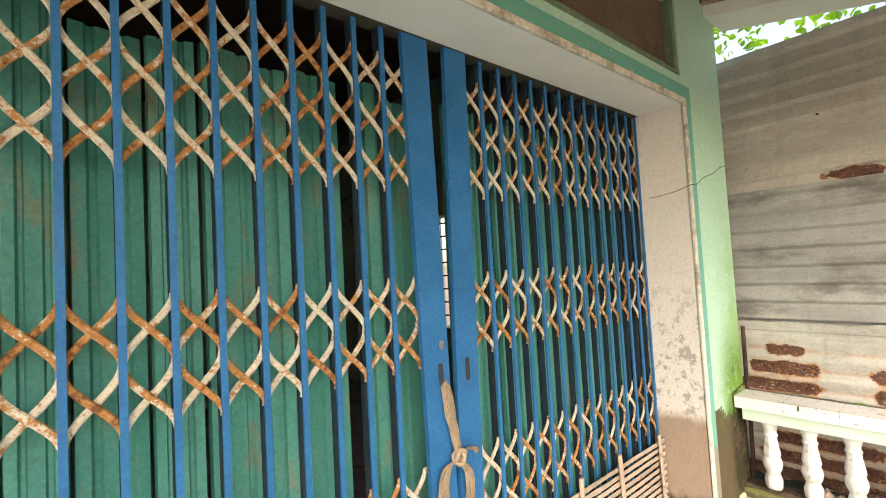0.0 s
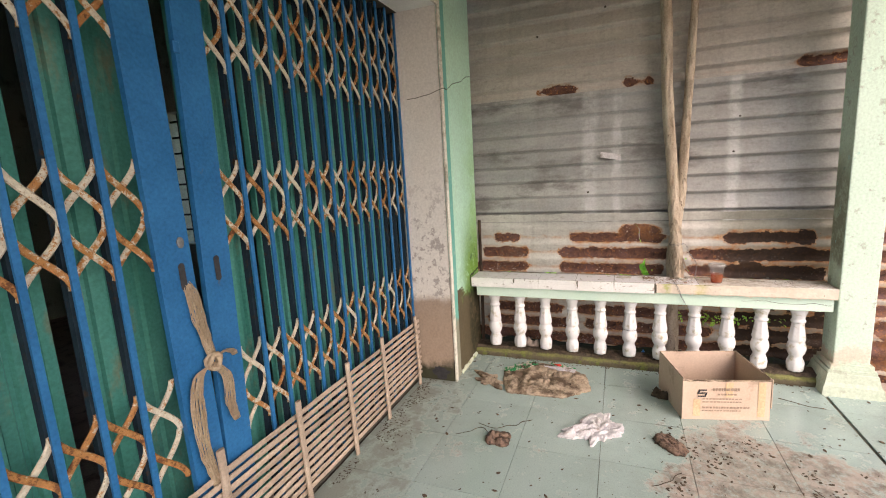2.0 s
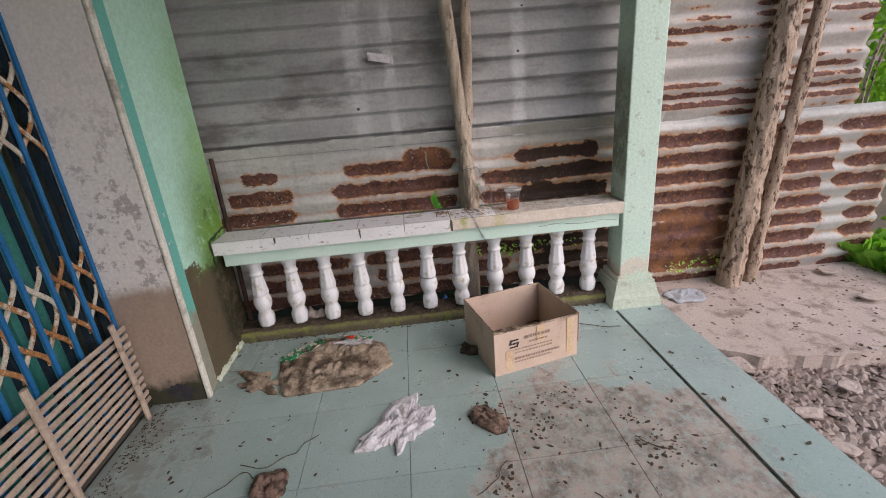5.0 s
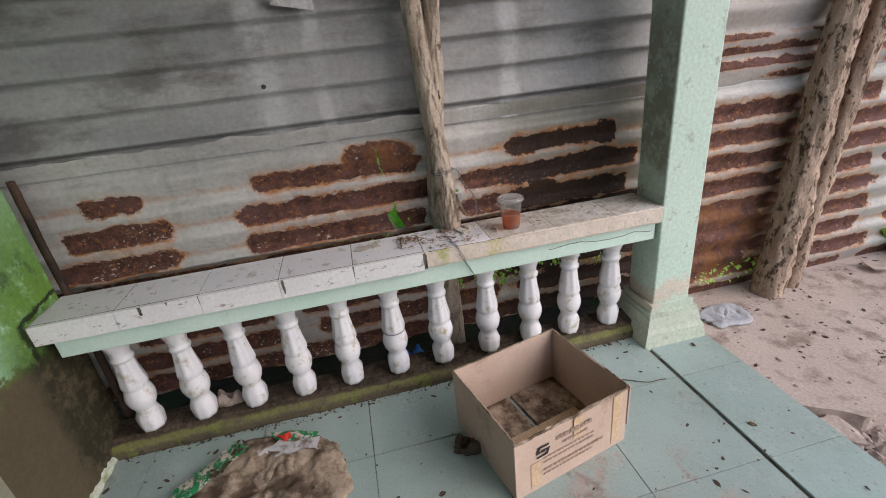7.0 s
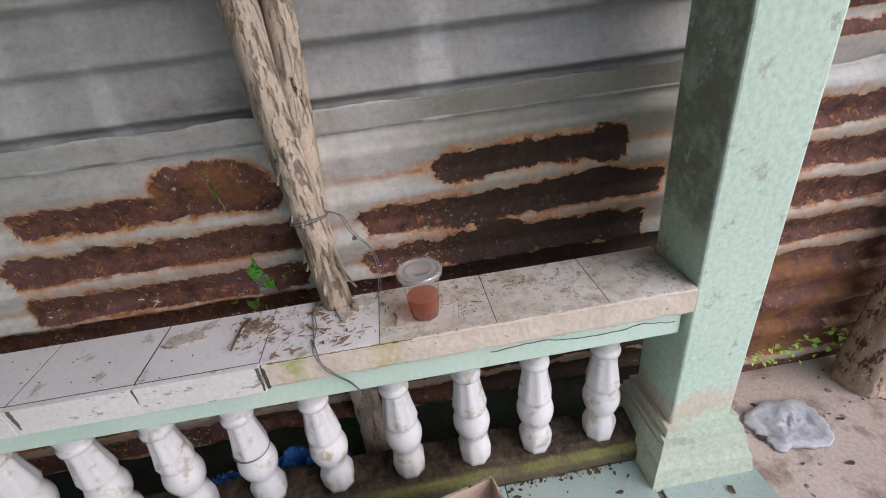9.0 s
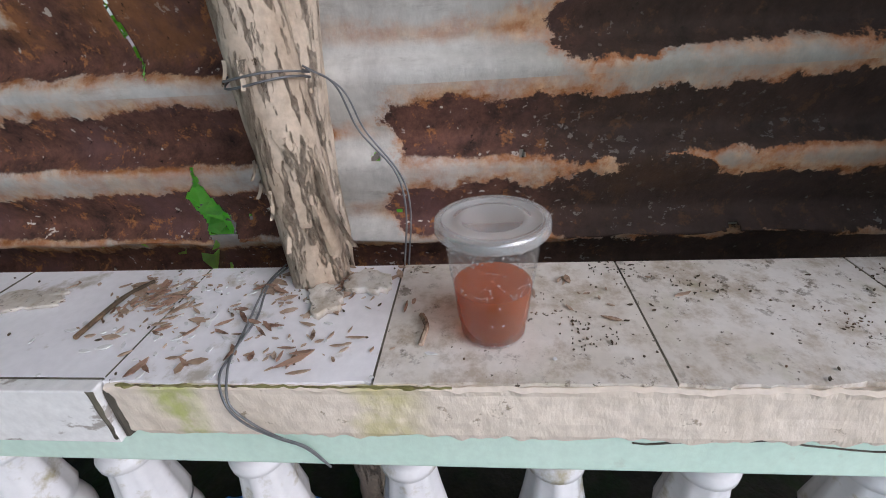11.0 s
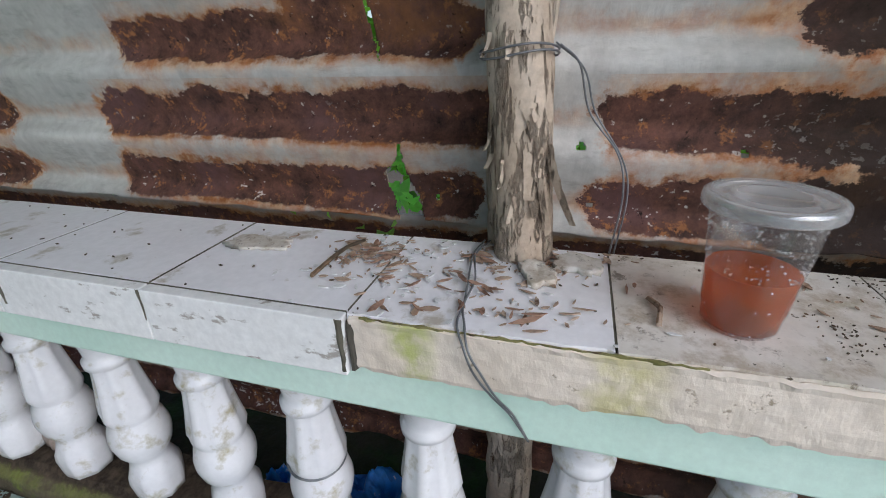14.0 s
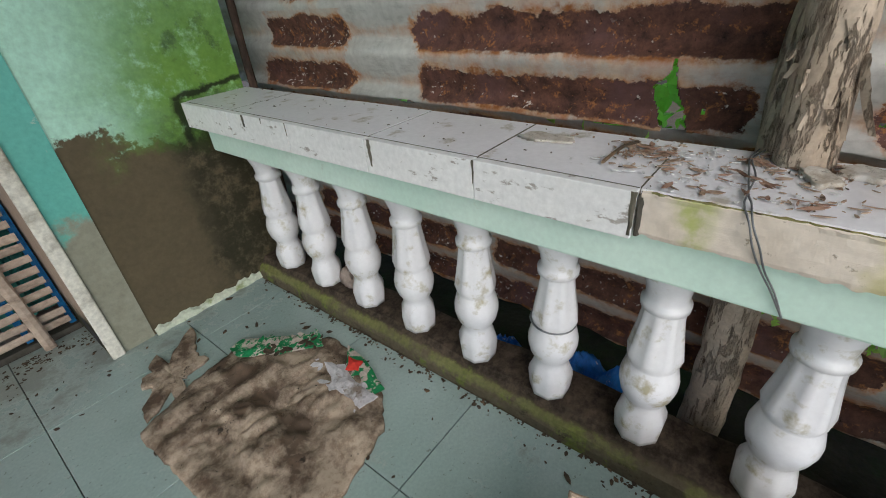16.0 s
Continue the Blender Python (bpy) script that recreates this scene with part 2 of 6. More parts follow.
    place = n.range(patch, rust_at - 0.05, rust_at + 0.05, -1.6, 0.55)
    if patches:
        place = n.range(n.calc("ADD", n.ramp(where, *stops), n.calc("MULTIPLY", warp, 14)), 0.0, 1.0, -1.5, 0.45)
        place = n.calc("SUBTRACT", place, n.range(z, ztop, ztop + 0.03, 0.0, 3.0))
    if by_row:
        total = 0.0
        for k, spans in by_row:
            stops = []
            for a, b in spans:
                stops += [((a + 3.2) / 4.6 - 0.006, 0.0), ((a + 3.2) / 4.6 + 0.006, 1.0), ((b + 3.2) / 4.6 - 0.006, 1.0), ((b + 3.2) / 4.6 + 0.006, 0.0)]
            ragged = n.calc("MULTIPLY", n.calc("SUBTRACT", n.noise(5 + k, 9, 0.72), 0.5), 0.26)
            at = n.calc("DIVIDE", n.calc("ADD", n.calc("ADD", y, ragged), 3.2), 4.6)
            here = n.range(n.calc("ABSOLUTE", n.calc("SUBTRACT", row, k)), 0.6, 0.4)
            total = n.calc("ADD", total, n.calc("MULTIPLY", n.calc("MULTIPLY", here, 0.8 if k > 0 and shaded_end else 1.0), n.ramp(at, *stops)))
        place = n.range(n.calc("ADD", total, n.calc("MULTIPLY", warp, 9)), 0.0, 1.0, -1.5, 0.45)
        place = n.calc("SUBTRACT", place, n.range(z, ztop, ztop + 0.03, 0.0, 3.0))
    both = n.calc("ADD", band, place) if rows else n.calc("ADD", n.calc("MULTIPLY", band, 0.4), place)
    ochre = n.calc("ADD", 0.0, 0.0)
    for cy, cz, ry, rz in hills:
        dy = n.calc("DIVIDE", n.calc("SUBTRACT", n.calc("ADD", y, n.calc("MULTIPLY", warp, 1.1)), cy), ry)
        dz = n.calc("DIVIDE", n.calc("SUBTRACT", n.calc("ADD", z, n.calc("MULTIPLY", warp, 0.7)), cz), rz)
        far = n.calc("ADD", n.calc("MULTIPLY", dy, dy), n.calc("MULTIPLY", dz, dz))
        both = n.calc("MAXIMUM", both, n.range(far, 1.7, 0.3, -1.9, 0.7))
        ochre = n.calc("MAXIMUM", ochre, n.range(far, 2.0, 0.9))
    mottle = n.noise(26, 11, 0.78)
    # pillar end: more rust, and a mask for shade painted into the colour
    if shaded_end:
        end_shade = n.calc("MULTIPLY", n.range(y, -0.50, -0.74), n.range(y, -1.42, -1.32))
        both = n.calc("ADD", both, n.calc("MULTIPLY", end_shade, n.range(n.noise(6, 6, 0.65), 0.42, 0.62, 0.0, 0.75)))
    halo = n.calc("MULTIPLY", n.range(both, rowlow - 0.85, rowlow + 0.1), n.range(n.noise(8, 10, 0.75), 0.34, 0.60))
    rim = n.calc("MULTIPLY", n.range(both, rowlow - 0.22, rowlow + 0.08), n.range(n.noise(13, 9, 0.75), 0.42, 0.60))
    core = n.range(n.calc("ADD", both, n.calc("ADD", n.calc("MULTIPLY", n.calc("SUBTRACT", mottle, 0.5), 0.6), n.calc("MULTIPLY", n.calc("SUBTRACT", n.noise(7, 7, 0.65), 0.5), 1.5))), rowlow + 0.10, rowlow + 0.30)
    rust = n.mix(n.ramp(mottle, (0.34, 0.0), (0.62, 1.0)), (0.036, 0.022, 0.019), (0.175, 0.082, 0.060))
    rust = n.mix(n.range(n.noise(6, 6, 0.6), 0.48, 0.66), rust, n.mix(mottle, (0.085, 0.045, 0.045), (0.19, 0.10, 0.092)))
    rust = n.mix(n.range(n.noise(40, 9, 0.74), 0.55, 0.63), rust, (0.34, 0.15, 0.06))
    rust = n.mix(n.range(n.calc("ADD", n.noise(85, 5, 0.6), n.range(n.noise(3.5, 4), 0.48, 0.68, -0.02, 0.045)), 0.655, 0.69), rust, (0.50, 0.44, 0.38))
    if hills:
        rust = n.mix(n.calc("MULTIPLY", ochre, n.range(n.noise(9, 8, 0.7), 0.40, 0.60, 0.05, 0.85)), rust, n.mix(mottle, (0.11, 0.048, 0.022), (0.38, 0.175, 0.075)))
    if by_row:
        crumbs = n.calc("ADD", n.noise(110, 4, 0.6, vec=n.scaled(1, 0.6, 1.0)), n.range(n.noise(5, 4, vec=n.scaled(1, 1, 1, 0, 2, 3)), 0.45, 0.62, -0.08, 0.04))
        rust = n.mix(n.calc("MULTIPLY", n.range(crumbs, 0.65, 0.68), n.range(z, 0.80, 0.70)), rust, (0.62, 0.57, 0.52))
        rust = n.mix(n.range(n.noise(55, 8, 0.75), 0.60, 0.68), rust, (0.012, 0.009, 0.008))
    # darker rust at the pillar end, with shade painted over rust and grey
    if shaded_end:
        rust = n.mix(n.calc("MULTIPLY", end_shade, 0.85), rust, n.mix(mottle, (0.012, 0.010, 0.008), (0.040, 0.030, 0.022)))
        col = n.mix(n.calc("MULTIPLY", end_shade, 0.75), col, n.mix(n.noise(14, 8, 0.7), (0.17, 0.17, 0.14), (0.27, 0.255, 0.20)))
    orange = n.mix(n.range(n.noise(22, 8, 0.72), 0.38, 0.62), (0.42, 0.155, 0.045), (0.58, 0.37, 0.21))
    col = n.mix(n.calc("MULTIPLY", halo, bleed), col, orange)
    col = n.mix(rim, col, n.mix(n.noise(30, 6), (0.22, 0.075, 0.02), (0.34, 0.14, 0.045)))
    col = n.mix(core, col, rust)
    col = n.grain(col, 60, 0.88, 1.08)
    rough = n.calc("ADD", n.calc("MULTIPLY", core, 0.35), 0.45)
    return n.end(col, 0.5, 60, 0.004, height=n.noise(70, 8, 0.7), rough=rough)


def strap_material(name, more):
    n = Nodes(name, 0.75)
    r = n.node("ShaderNodeObjectInfo").outputs["Random"]
    col = n.mix(n.noise(40, 4), (0.62, 0.59, 0.51), (0.50, 0.43, 0.33))
    worn = n.calc("ADD", n.noise(34, 10, 0.76), n.calc("ADD", n.calc("MULTIPLY", r, 0.13), more))
    col = n.mix(n.range(worn, 0.57, 0.63), col, n.mix(n.noise(60, 4), (0.46, 0.235, 0.09), (0.32, 0.135, 0.048)))
    col = n.mix(n.range(worn, 0.70, 0.78), col, (0.15, 0.062, 0.028))
    col = n.mix(n.range(n.noise(160, 6, 0.7), 0.58, 0.66), col, (0.20, 0.10, 0.05))
    return n.end(n.grain(col, 120, 0.75, 1.1), 0.5, 150, 0.002)


def teal_material():
    n = Nodes("teal_trim_paint", 0.7)
    x, y, z = n.axes()
    warp, small = n.noise(7, 9, 0.68), n.noise(26, 8, 0.7)
    col = n.mix(n.noise(5, 4), (0.12, 0.41, 0.345), (0.175, 0.475, 0.405))
    col = n.mix(n.range(n.noise(11, 8, 0.7), 0.60, 0.66), col, (0.48, 0.56, 0.48))
    edge = n.calc("ADD", z, n.calc("ADD", n.calc("MULTIPLY", n.calc("SUBTRACT", warp, 0.5), 0.35), n.calc("MULTIPLY", n.calc("SUBTRACT", small, 0.5), 0.15)))
    col = n.mix(n.range(edge, 0.44, 0.36), col, n.mix(small, (0.20, 0.19, 0.14), (0.34, 0.34, 0.27)))
    return n.end(n.grain(col, 70, 0.88, 1.08), 0.3, 50, 0.004)


def wood_material():
    n = Nodes("peeling_pale_wood", 0.9)
    col = n.mix(n.ramp(n.noise(14, 7, 0.66, vec=n.scaled(1, 1, 0.35)), (0.35, 0.0), (0.65, 1.0)), (0.44, 0.35, 0.265), (0.66, 0.565, 0.46))
    flake = n.noise(42, 10, 0.74, vec=n.scaled(1, 1, 0.32, 2, 1, 0))
    col = n.mix(n.calc("MULTIPLY", n.range(flake, 0.56, 0.62), 0.5), col, (0.36, 0.265, 0.19))
    crack = n.noise(95, 8, 0.74, vec=n.scaled(1, 1, 0.16))
    col = n.mix(n.range(crack, 0.62, 0.66), col, (0.12, 0.083, 0.058))
    knots = n.range(n.noise(30, 7, 0.7, vec=n.scaled(1, 1, 0.6, 5, 5, 5)), 0.64, 0.69)
    col = n.mix(knots, col, (0.13, 0.085, 0.055))
    height = n.calc("SUBTRACT", n.calc("MULTIPLY", n.range(flake, 0.53, 0.60), -0.7), n.range(crack, 0.55, 0.64))
    return n.end(n.grain(col, 120), 1.0, dist=0.005, height=height)


def mortar_material():
    n = Nodes("peach_mortar", 0.85)
    x, y, z = n.axes()
    rough = n.noise(45, 8, 0.7)
    col = n.mix(n.ramp(n.noise(12, 7, 0.7), (0.35, 0.0), (0.65, 1.0)), (0.76, 0.675, 0.585), (0.66, 0.575, 0.48))
    col = n.mix(n.range(n.noise(30, 9, 0.74), 0.60, 0.66), col, (0.33, 0.27, 0.20))
    for cy, wide in ((-0.285, 0.035), (-0.475, 0.05), (0.9, 0.2)):
        d = n.calc("ABSOLUTE", n.calc("SUBTRACT", y, cy))
        col = n.mix(n.calc("MULTIPLY", n.range(d, wide, wide * 0.2), n.range(n.noise(18, 6), 0.34, 0.60, 0.0, 0.8)), col, (0.36, 0.41, 0.08) if cy > -0.4 else (0.55, 0.50, 0.24))
    return n.end(n.grain(col, 60, 0.9, 1.06), 0.35, dist=0.004, height=rough)


def dirty_tile_material():
    n = Nodes("dirty_cream_tile", 0.5)
    r = n.node("ShaderNodeObjectInfo").outputs["Random"]
    col = n.mix(n.ramp(n.noise(7, 8, 0.66), (0.36, 0.0), (0.64, 1.0)), (0.74, 0.715, 0.68), (0.60, 0.555, 0.49))
    col = n.mix(1.0, col, n.ramp(r, (0, 0.93), (1, 1.04)), "MULTIPLY")
    brown = n.range(n.noise(16, 10, 0.74), 0.46, 0.63)
    col = n.mix(n.calc("MULTIPLY", brown, 0.72), col, (0.36, 0.29, 0.205))
    green = n.range(n.noise(10, 8, 0.7, vec=n.scaled(1, 1, 1, 3, 8, 0)), 0.54, 0.68)
    col = n.mix(n.calc("MULTIPLY", green, 0.4), col, (0.42, 0.42, 0.27))
    dark = n.calc("MULTIPLY", n.range(n.noise(48, 9, 0.75), 0.54, 0.62), n.range(n.noise(9, 6), 0.42, 0.60))
    col = n.mix(n.calc("MULTIPLY", dark, 0.8), col, (0.11, 0.085, 0.055))
    col = n.mix(n.range(n.noise(120, 4), 0.67, 0.71), col, (0.08, 0.065, 0.045))
    wet = n.calc("ADD", n.calc("MULTIPLY", brown, 0.35), 0.36)
    return n.end(n.grain(col, 110, 0.94, 1.04), 0.12, 90, 0.002, rough=wet)


def kerb_material():
    n = Nodes("mossy_kerb_concrete", 0.9)
    x, y, z = n.axes()
    fine = n.noise(34, 9, 0.74)
    top = n.mix(n.ramp(fine, (0.38, 0.0), (0.62, 1.0)), (0.030, 0.023, 0.017), (0.11, 0.082, 0.06))
    edge = n.mix(n.noise(11, 7, 0.7), (0.085, 0.072, 0.046), (0.16, 0.135, 0.09))
    edge = n.mix(n.range(n.noise(9, 8, 0.72), 0.54, 0.64), edge, (0.15, 0.18, 0.045))
    edge = n.mix(n.range(n.noise(20, 8, 0.75), 0.55, 0.63), edge, (0.07, 0.06, 0.04))
    lip = n.calc("MULTIPLY", n.range(n.calc("ADD", z, n.calc("MULTIPLY", n.calc("SUBTRACT", fine, 0.5), 0.03)), 0.024, 0.036), n.calc("MULTIPLY", n.range(z, 0.060, 0.048), n.range(n.noise(5, 7, 0.7), 0.38, 0.52)))
    edge = n.mix(n.calc("MULTIPLY", lip, 0.5), edge, n.mix(n.noise(22, 6), (0.17, 0.21, 0.04), (0.32, 0.32, 0.11)))
    d = n.calc("ADD", x, n.calc("MULTIPLY", n.calc("SUBTRACT", fine, 0.5), 0.035))
    col = n.mix(n.range(d, 3.202, 3.212), edge, top)
    return n.end(n.grain(col, 90), 0.9, dist=0.008, height=fine)


def sodden_material():
    n = Nodes("sodden_cardboard", 0.8)
    big, fine = n.noise(8.5, 7, 0.66), n.noise(32, 10, 0.76)
    col = n.mix(n.ramp(big, (0.43, 0.0), (0.56, 1.0)), (0.11, 0.078, 0.055), (0.46, 0.365, 0.275))
    col = n.mix(n.calc("MULTIPLY", n.range(fine, 0.46, 0.62), 0.6), col, (0.16, 0.105, 0.07))
    col = n.mix(n.range(n.noise(24, 7, 0.7), 0.62, 0.67), col, (0.035, 0.027, 0.02))
    col = n.mix(n.range(n.noise(60, 5, 0.65), 0.66, 0.70), col, (0.02, 0.017, 0.013))
    return n.end(col, 0.7, dist=0.006, height=fine)


PITCH = 0.113
M_tile = tile_material()
M_wall, M_reveal, M_pillar = wall_material(), reveal_material(), pillar_material()
M_zinc_low = zinc("rust_banded_zinc", True, PITCH, 0.758, 0.47, bleed=0.95, rowlow=-0.15, ztop=0.945, shaded_end=True, hills=((-0.135, 0.915, 0.15, 0.055), (-0.80, 0.685, 0.075, 0.028)),
                  grey=((0.44, 0.44, 0.415), (0.62, 0.61, 0.58)), by_row=((1, ((-1.15, -0.64), (-0.28, 0.37), (0.72, 0.91))), (0, ((-1.24, -0.44), (-0.33, 0.42), (0.64, 1.00))), (-1, ((-1.21, -0.43), (-0.33, 0.40), (0.66, 1.06)))))
M_zinc_end = zinc("brown_banded_zinc", True, PITCH, 0.758, 0.47, bleed=0.85, rowlow=-0.15, patches=((-3.1, -2.78), (-2.62, -2.22), (-2.14, -1.40)), ztop=0.93, hills=((-1.72, 0.30, 0.30, 0.13), (-1.62, 0.12, 0.34, 0.09)))
# rusted sheet; the unbroken top row also stands in for shade in the gap
M_zinc_foot = zinc("old_rusted_zinc", True, PITCH, 0.42, 0.47, rowlow=-0.05, bleed=1.0, grey=((0.46, 0.44, 0.41), (0.62, 0.60, 0.56)), shaded_end=True, by_row=((1, ((-1.5, 1.25),)), (0, ((-1.4, 0.05), (0.18, 0.52), (0.66, 1.1))), (-1, ((-1.4, 0.30), (0.42, 0.95))), (-2, ((-1.4, -0.7), (-0.6, 0.22), (0.35, 1.0))), (-3, ((-1.5, 1.25),))))
M_zinc_mid = zinc("weathered_grey_zinc", False, PITCH, 1.40, 0.72, ((0.30, 0.305, 0.305), (0.43, 0.43, 0.42)), 0.5, 0.8, columns=((-0.675, 0.05), (0.20, 0.07), (0.02, 0.04)))
M_zinc_top = zinc("pale_zinc", True, PITCH, 1.925, 0.70, ((0.44, 0.41, 0.375), (0.56, 0.53, 0.49)), 0.6, 0.1, rowlow=0.1,
                  patches=((-1.45, -1.0), (-0.10, -0.03), (0.32, 0.50)), ztop=1.97)
M_zinc_side = zinc("streaky_rusted_zinc", True, PITCH / 2, 1.40, 0.50, ((0.40, 0.37, 0.34), (0.52, 0.48, 0.44)), 0.9, 0.45, rowlow=0.42, along=1.1)
M_teal = teal_material()
M_cream = surface("cream_moulding_paint", (0.66, 0.63, 0.55), (0.74, 0.71, 0.63), 5, (0.36, 0.33, 0.27), 9, (0.50, 0.64))
M_white = surface("white_soffit_paint", (0.76, 0.77, 0.74), (0.82, 0.82, 0.80), 3, (0.35, 0.37, 0.31), 4, (0.66, 0.74), grit=0.3)
M_blue = surface("blue_gate_paint", (0.015, 0.122, 0.300), (0.022, 0.150, 0.355), 6, (0.10, 0.12, 0.17), 26, (0.66, 0.74), rough=0.45, bump=0.1)
M_panel = surface("green_steel_leaf_paint", (0.050, 0.255, 0.215), (0.085, 0.325, 0.285), 5, (0.20, 0.23, 0.16), 10, (0.56, 0.70), rough=0.5, bump=0.1, stretch=(1, 1, 0.4))
# blue-black for the rear bars: the shade between the bars, put into the colour
M_blue_shade = surface("shaded_blue_gate_steel", (0.010, 0.022, 0.036), (0.018, 0.036, 0.055), 9, (0.05, 0.030, 0.018), 24, (0.58, 0.68), rough=0.8, bump=0.2)
M_strap = strap_material("rusty_lattice_steel", 0.10)
M_strap_pale = strap_material("worn_white_lattice_steel", -0.03)
M_bamboo = surface("weathered_bamboo", (0.44, 0.35, 0.28), (0.34, 0.265, 0.21), 9, (0.17, 0.125, 0.095), 14, (0.58, 0.72), vary=0.14, stretch=(0.3, 1, 1), rough=0.65)
M_twine = surface("pale_raffia", (0.47, 0.375, 0.275), (0.36, 0.275, 0.195), 30, (0.29, 0.215, 0.15), 40, (0.55, 0.7), stretch=(1, 1, 0.2), rough=0.8)
M_baluster = surface("white_glazed_baluster", (0.69, 0.685, 0.71), (0.77, 0.765, 0.785), 7, (0.43, 0.39, 0.28), 19, (0.545, 0.68), rough=0.25, bump=0.03, grit=0.2)
M_beam = surface("mint_beam_paint", (0.58, 0.76, 0.66), (0.66, 0.81, 0.72), 4, (0.50, 0.56, 0.47), 12, (0.62, 0.72), rough=0.7, bump=0.1, grit=0.3)
M_kerb = kerb_material()
M_ceramic = surface("worn_white_tile", (0.79, 0.78, 0.81), (0.84, 0.83, 0.86), 5, (0.46, 0.42, 0.36), 18, (0.575, 0.68), rough=0.38, bump=0.04, vary=0.03, grit=0.3)
M_edge = surface("peeling_white_edging", (0.78, 0.775, 0.77), (0.84, 0.835, 0.83), 6, (0.40, 0.37, 0.34), 34, (0.60, 0.65), rough=0.6, bump=0.35, bump_scale=40, dist=0.003, stretch=(1, 0.6, 1.4), grit=0.5)
M_ceramic_dirty = dirty_tile_material()
M_mortar = mortar_material()
M_moss = surface("olive_moss", (0.17, 0.16, 0.055), (0.27, 0.25, 0.11), 40, (0.09, 0.07, 0.04), 50, (0.5, 0.6), rough=0.95, bump=0.6)
M_clump = surface("rotten_brown_clump", (0.16, 0.10, 0.075), (0.24, 0.165, 0.125), 24, (0.05, 0.035, 0.028), 30, (0.48, 0.60), bump=0.8, bump_scale=70, dist=0.006)
M_greyplastic = surface("dull_grey_plastic", (0.40, 0.41, 0.44), (0.50, 0.51, 0.54), 9, (0.30, 0.26, 0.22), 12, (0.55, 0.68), rough=0.4)
M_joint = surface("brown_joint_dirt", (0.11, 0.10, 0.075), (0.17, 0.155, 0.12), 12, (0.05, 0.045, 0.035), 9, (0.5, 0.6), bump=0.4)
M_skirt = surface("pale_green_plaster", (0.48, 0.54, 0.42), (0.58, 0.60, 0.48), 12, (0.26, 0.30, 0.14), 14, (0.5, 0.62), bump=0.6)
M_grout = surface("dark_grout", (0.06, 0.055, 0.045), (0.09, 0.08, 0.065), 12, bump=0.4)
M_card = surface("brown_cardboard", (0.54, 0.41, 0.325), (0.61, 0.47, 0.375), 5, (0.33, 0.235, 0.175), 7, (0.58, 0.75), rough=0.85, bump=0.12, grit=0.35)
M_cardwet = sodden_material()
M_ink = surface("dark_print", (0.03, 0.03, 0.035), (0.05, 0.05, 0.055), 20, bump=0.02)
M_inkpale = surface("faded_print", (0.32, 0.235, 0.18), (0.38, 0.285, 0.225), 20, bump=0.02)
M_tape = surface("tan_packing_tape", (0.58, 0.41, 0.25), (0.63, 0.46, 0.29), 10, rough=0.3, bump=0.05)
M_paper = surface("grimy_white_paper", (0.56, 0.53, 0.55), (0.66, 0.64, 0.65), 9, (0.26, 0.21, 0.17), 12, (0.56, 0.68), rough=0.85, bump=0.4, bump_scale=40)
M_green = surface("green_print", (0.02, 0.20, 0.07), (0.03, 0.27, 0.10), 20, (0.56, 0.49, 0.43), 34, (0.50, 0.53), bump=0.4)
M_red = surface("red_print", (0.62, 0.04, 0.03), (0.70, 0.06, 0.04), 20, bump=0.1)
M_wood = wood_material()
M_bark = surface("flaking_bark", (0.50, 0.385, 0.295), (0.36, 0.265, 0.195), 18, (0.10, 0.068, 0.048), 40, (0.52, 0.60), bump=1.0, bump_scale=38, dist=0.014, stretch=(1, 1, 0.45), rough=0.9)
M_wire = surface("grey_wire", (0.16, 0.165, 0.18), (0.24, 0.245, 0.25), 40, rough=0.5, metal=0.5, bump=0.1)
M_earth = surface("bare_earth", (0.24, 0.18, 0.145), (0.32, 0.245, 0.20), 2.5, (0.25, 0.19, 0.15), 5, (0.52, 0.66), bump=0.7, bump_scale=18, dist=0.02, rough=0.95)
M_concrete = surface("dusty_concrete", (0.47, 0.385, 0.335), (0.55, 0.46, 0.41), 3, (0.30, 0.235, 0.195), 8, (0.52, 0.64), bump=0.4, bump_scale=40, dist=0.006, rough=0.9)
M_stone = surface("mixed_rubble", (0.30, 0.235, 0.20), (0.42, 0.35, 0.31), 14, (0.20, 0.15, 0.12), 9, (0.5, 0.7), bump=0.5, rough=0.95)
M_litter = surface("dead_leaf_litter", (0.055, 0.042, 0.03), (0.10, 0.075, 0.05), 25, (0.20, 0.13, 0.08), 30, (0.56, 0.66), rough=0.9)
M_shred = surface("pale_bark_shreds", (0.30, 0.20, 0.135), (0.46, 0.36, 0.28), 50, (0.13, 0.08, 0.055), 60, (0.55, 0.65), rough=0.9)
M_flakebark = surface("reddish_bark_flakes", (0.25, 0.145, 0.10), (0.36, 0.235, 0.17), 40, (0.12, 0.065, 0.045), 50, (0.52, 0.62), rough=0.9)
M_flake = surface("white_paint_flakes", (0.66, 0.66, 0.66), (0.74, 0.74, 0.74), 50, rough=0.7)
M_ceil = surface("brown_ceiling_wood", (0.30, 0.20, 0.13), (0.38, 0.27, 0.18), 2, (0.2, 0.14, 0.09), 5, (0.55, 0.7), rough=0.6)
M_damp = surface("damp_dark_wood", (0.055, 0.036, 0.026), (0.10, 0.062, 0.045), 12, (0.03, 0.022, 0.017), 16, (0.5, 0.62), rough=0.85, stretch=(1, 1, 0.3))
M_board = surface("brown_board", (0.15, 0.105, 0.07), (0.20, 0.145, 0.10), 2, (0.11, 0.08, 0.055), 5, (0.55, 0.7), rough=0.6)
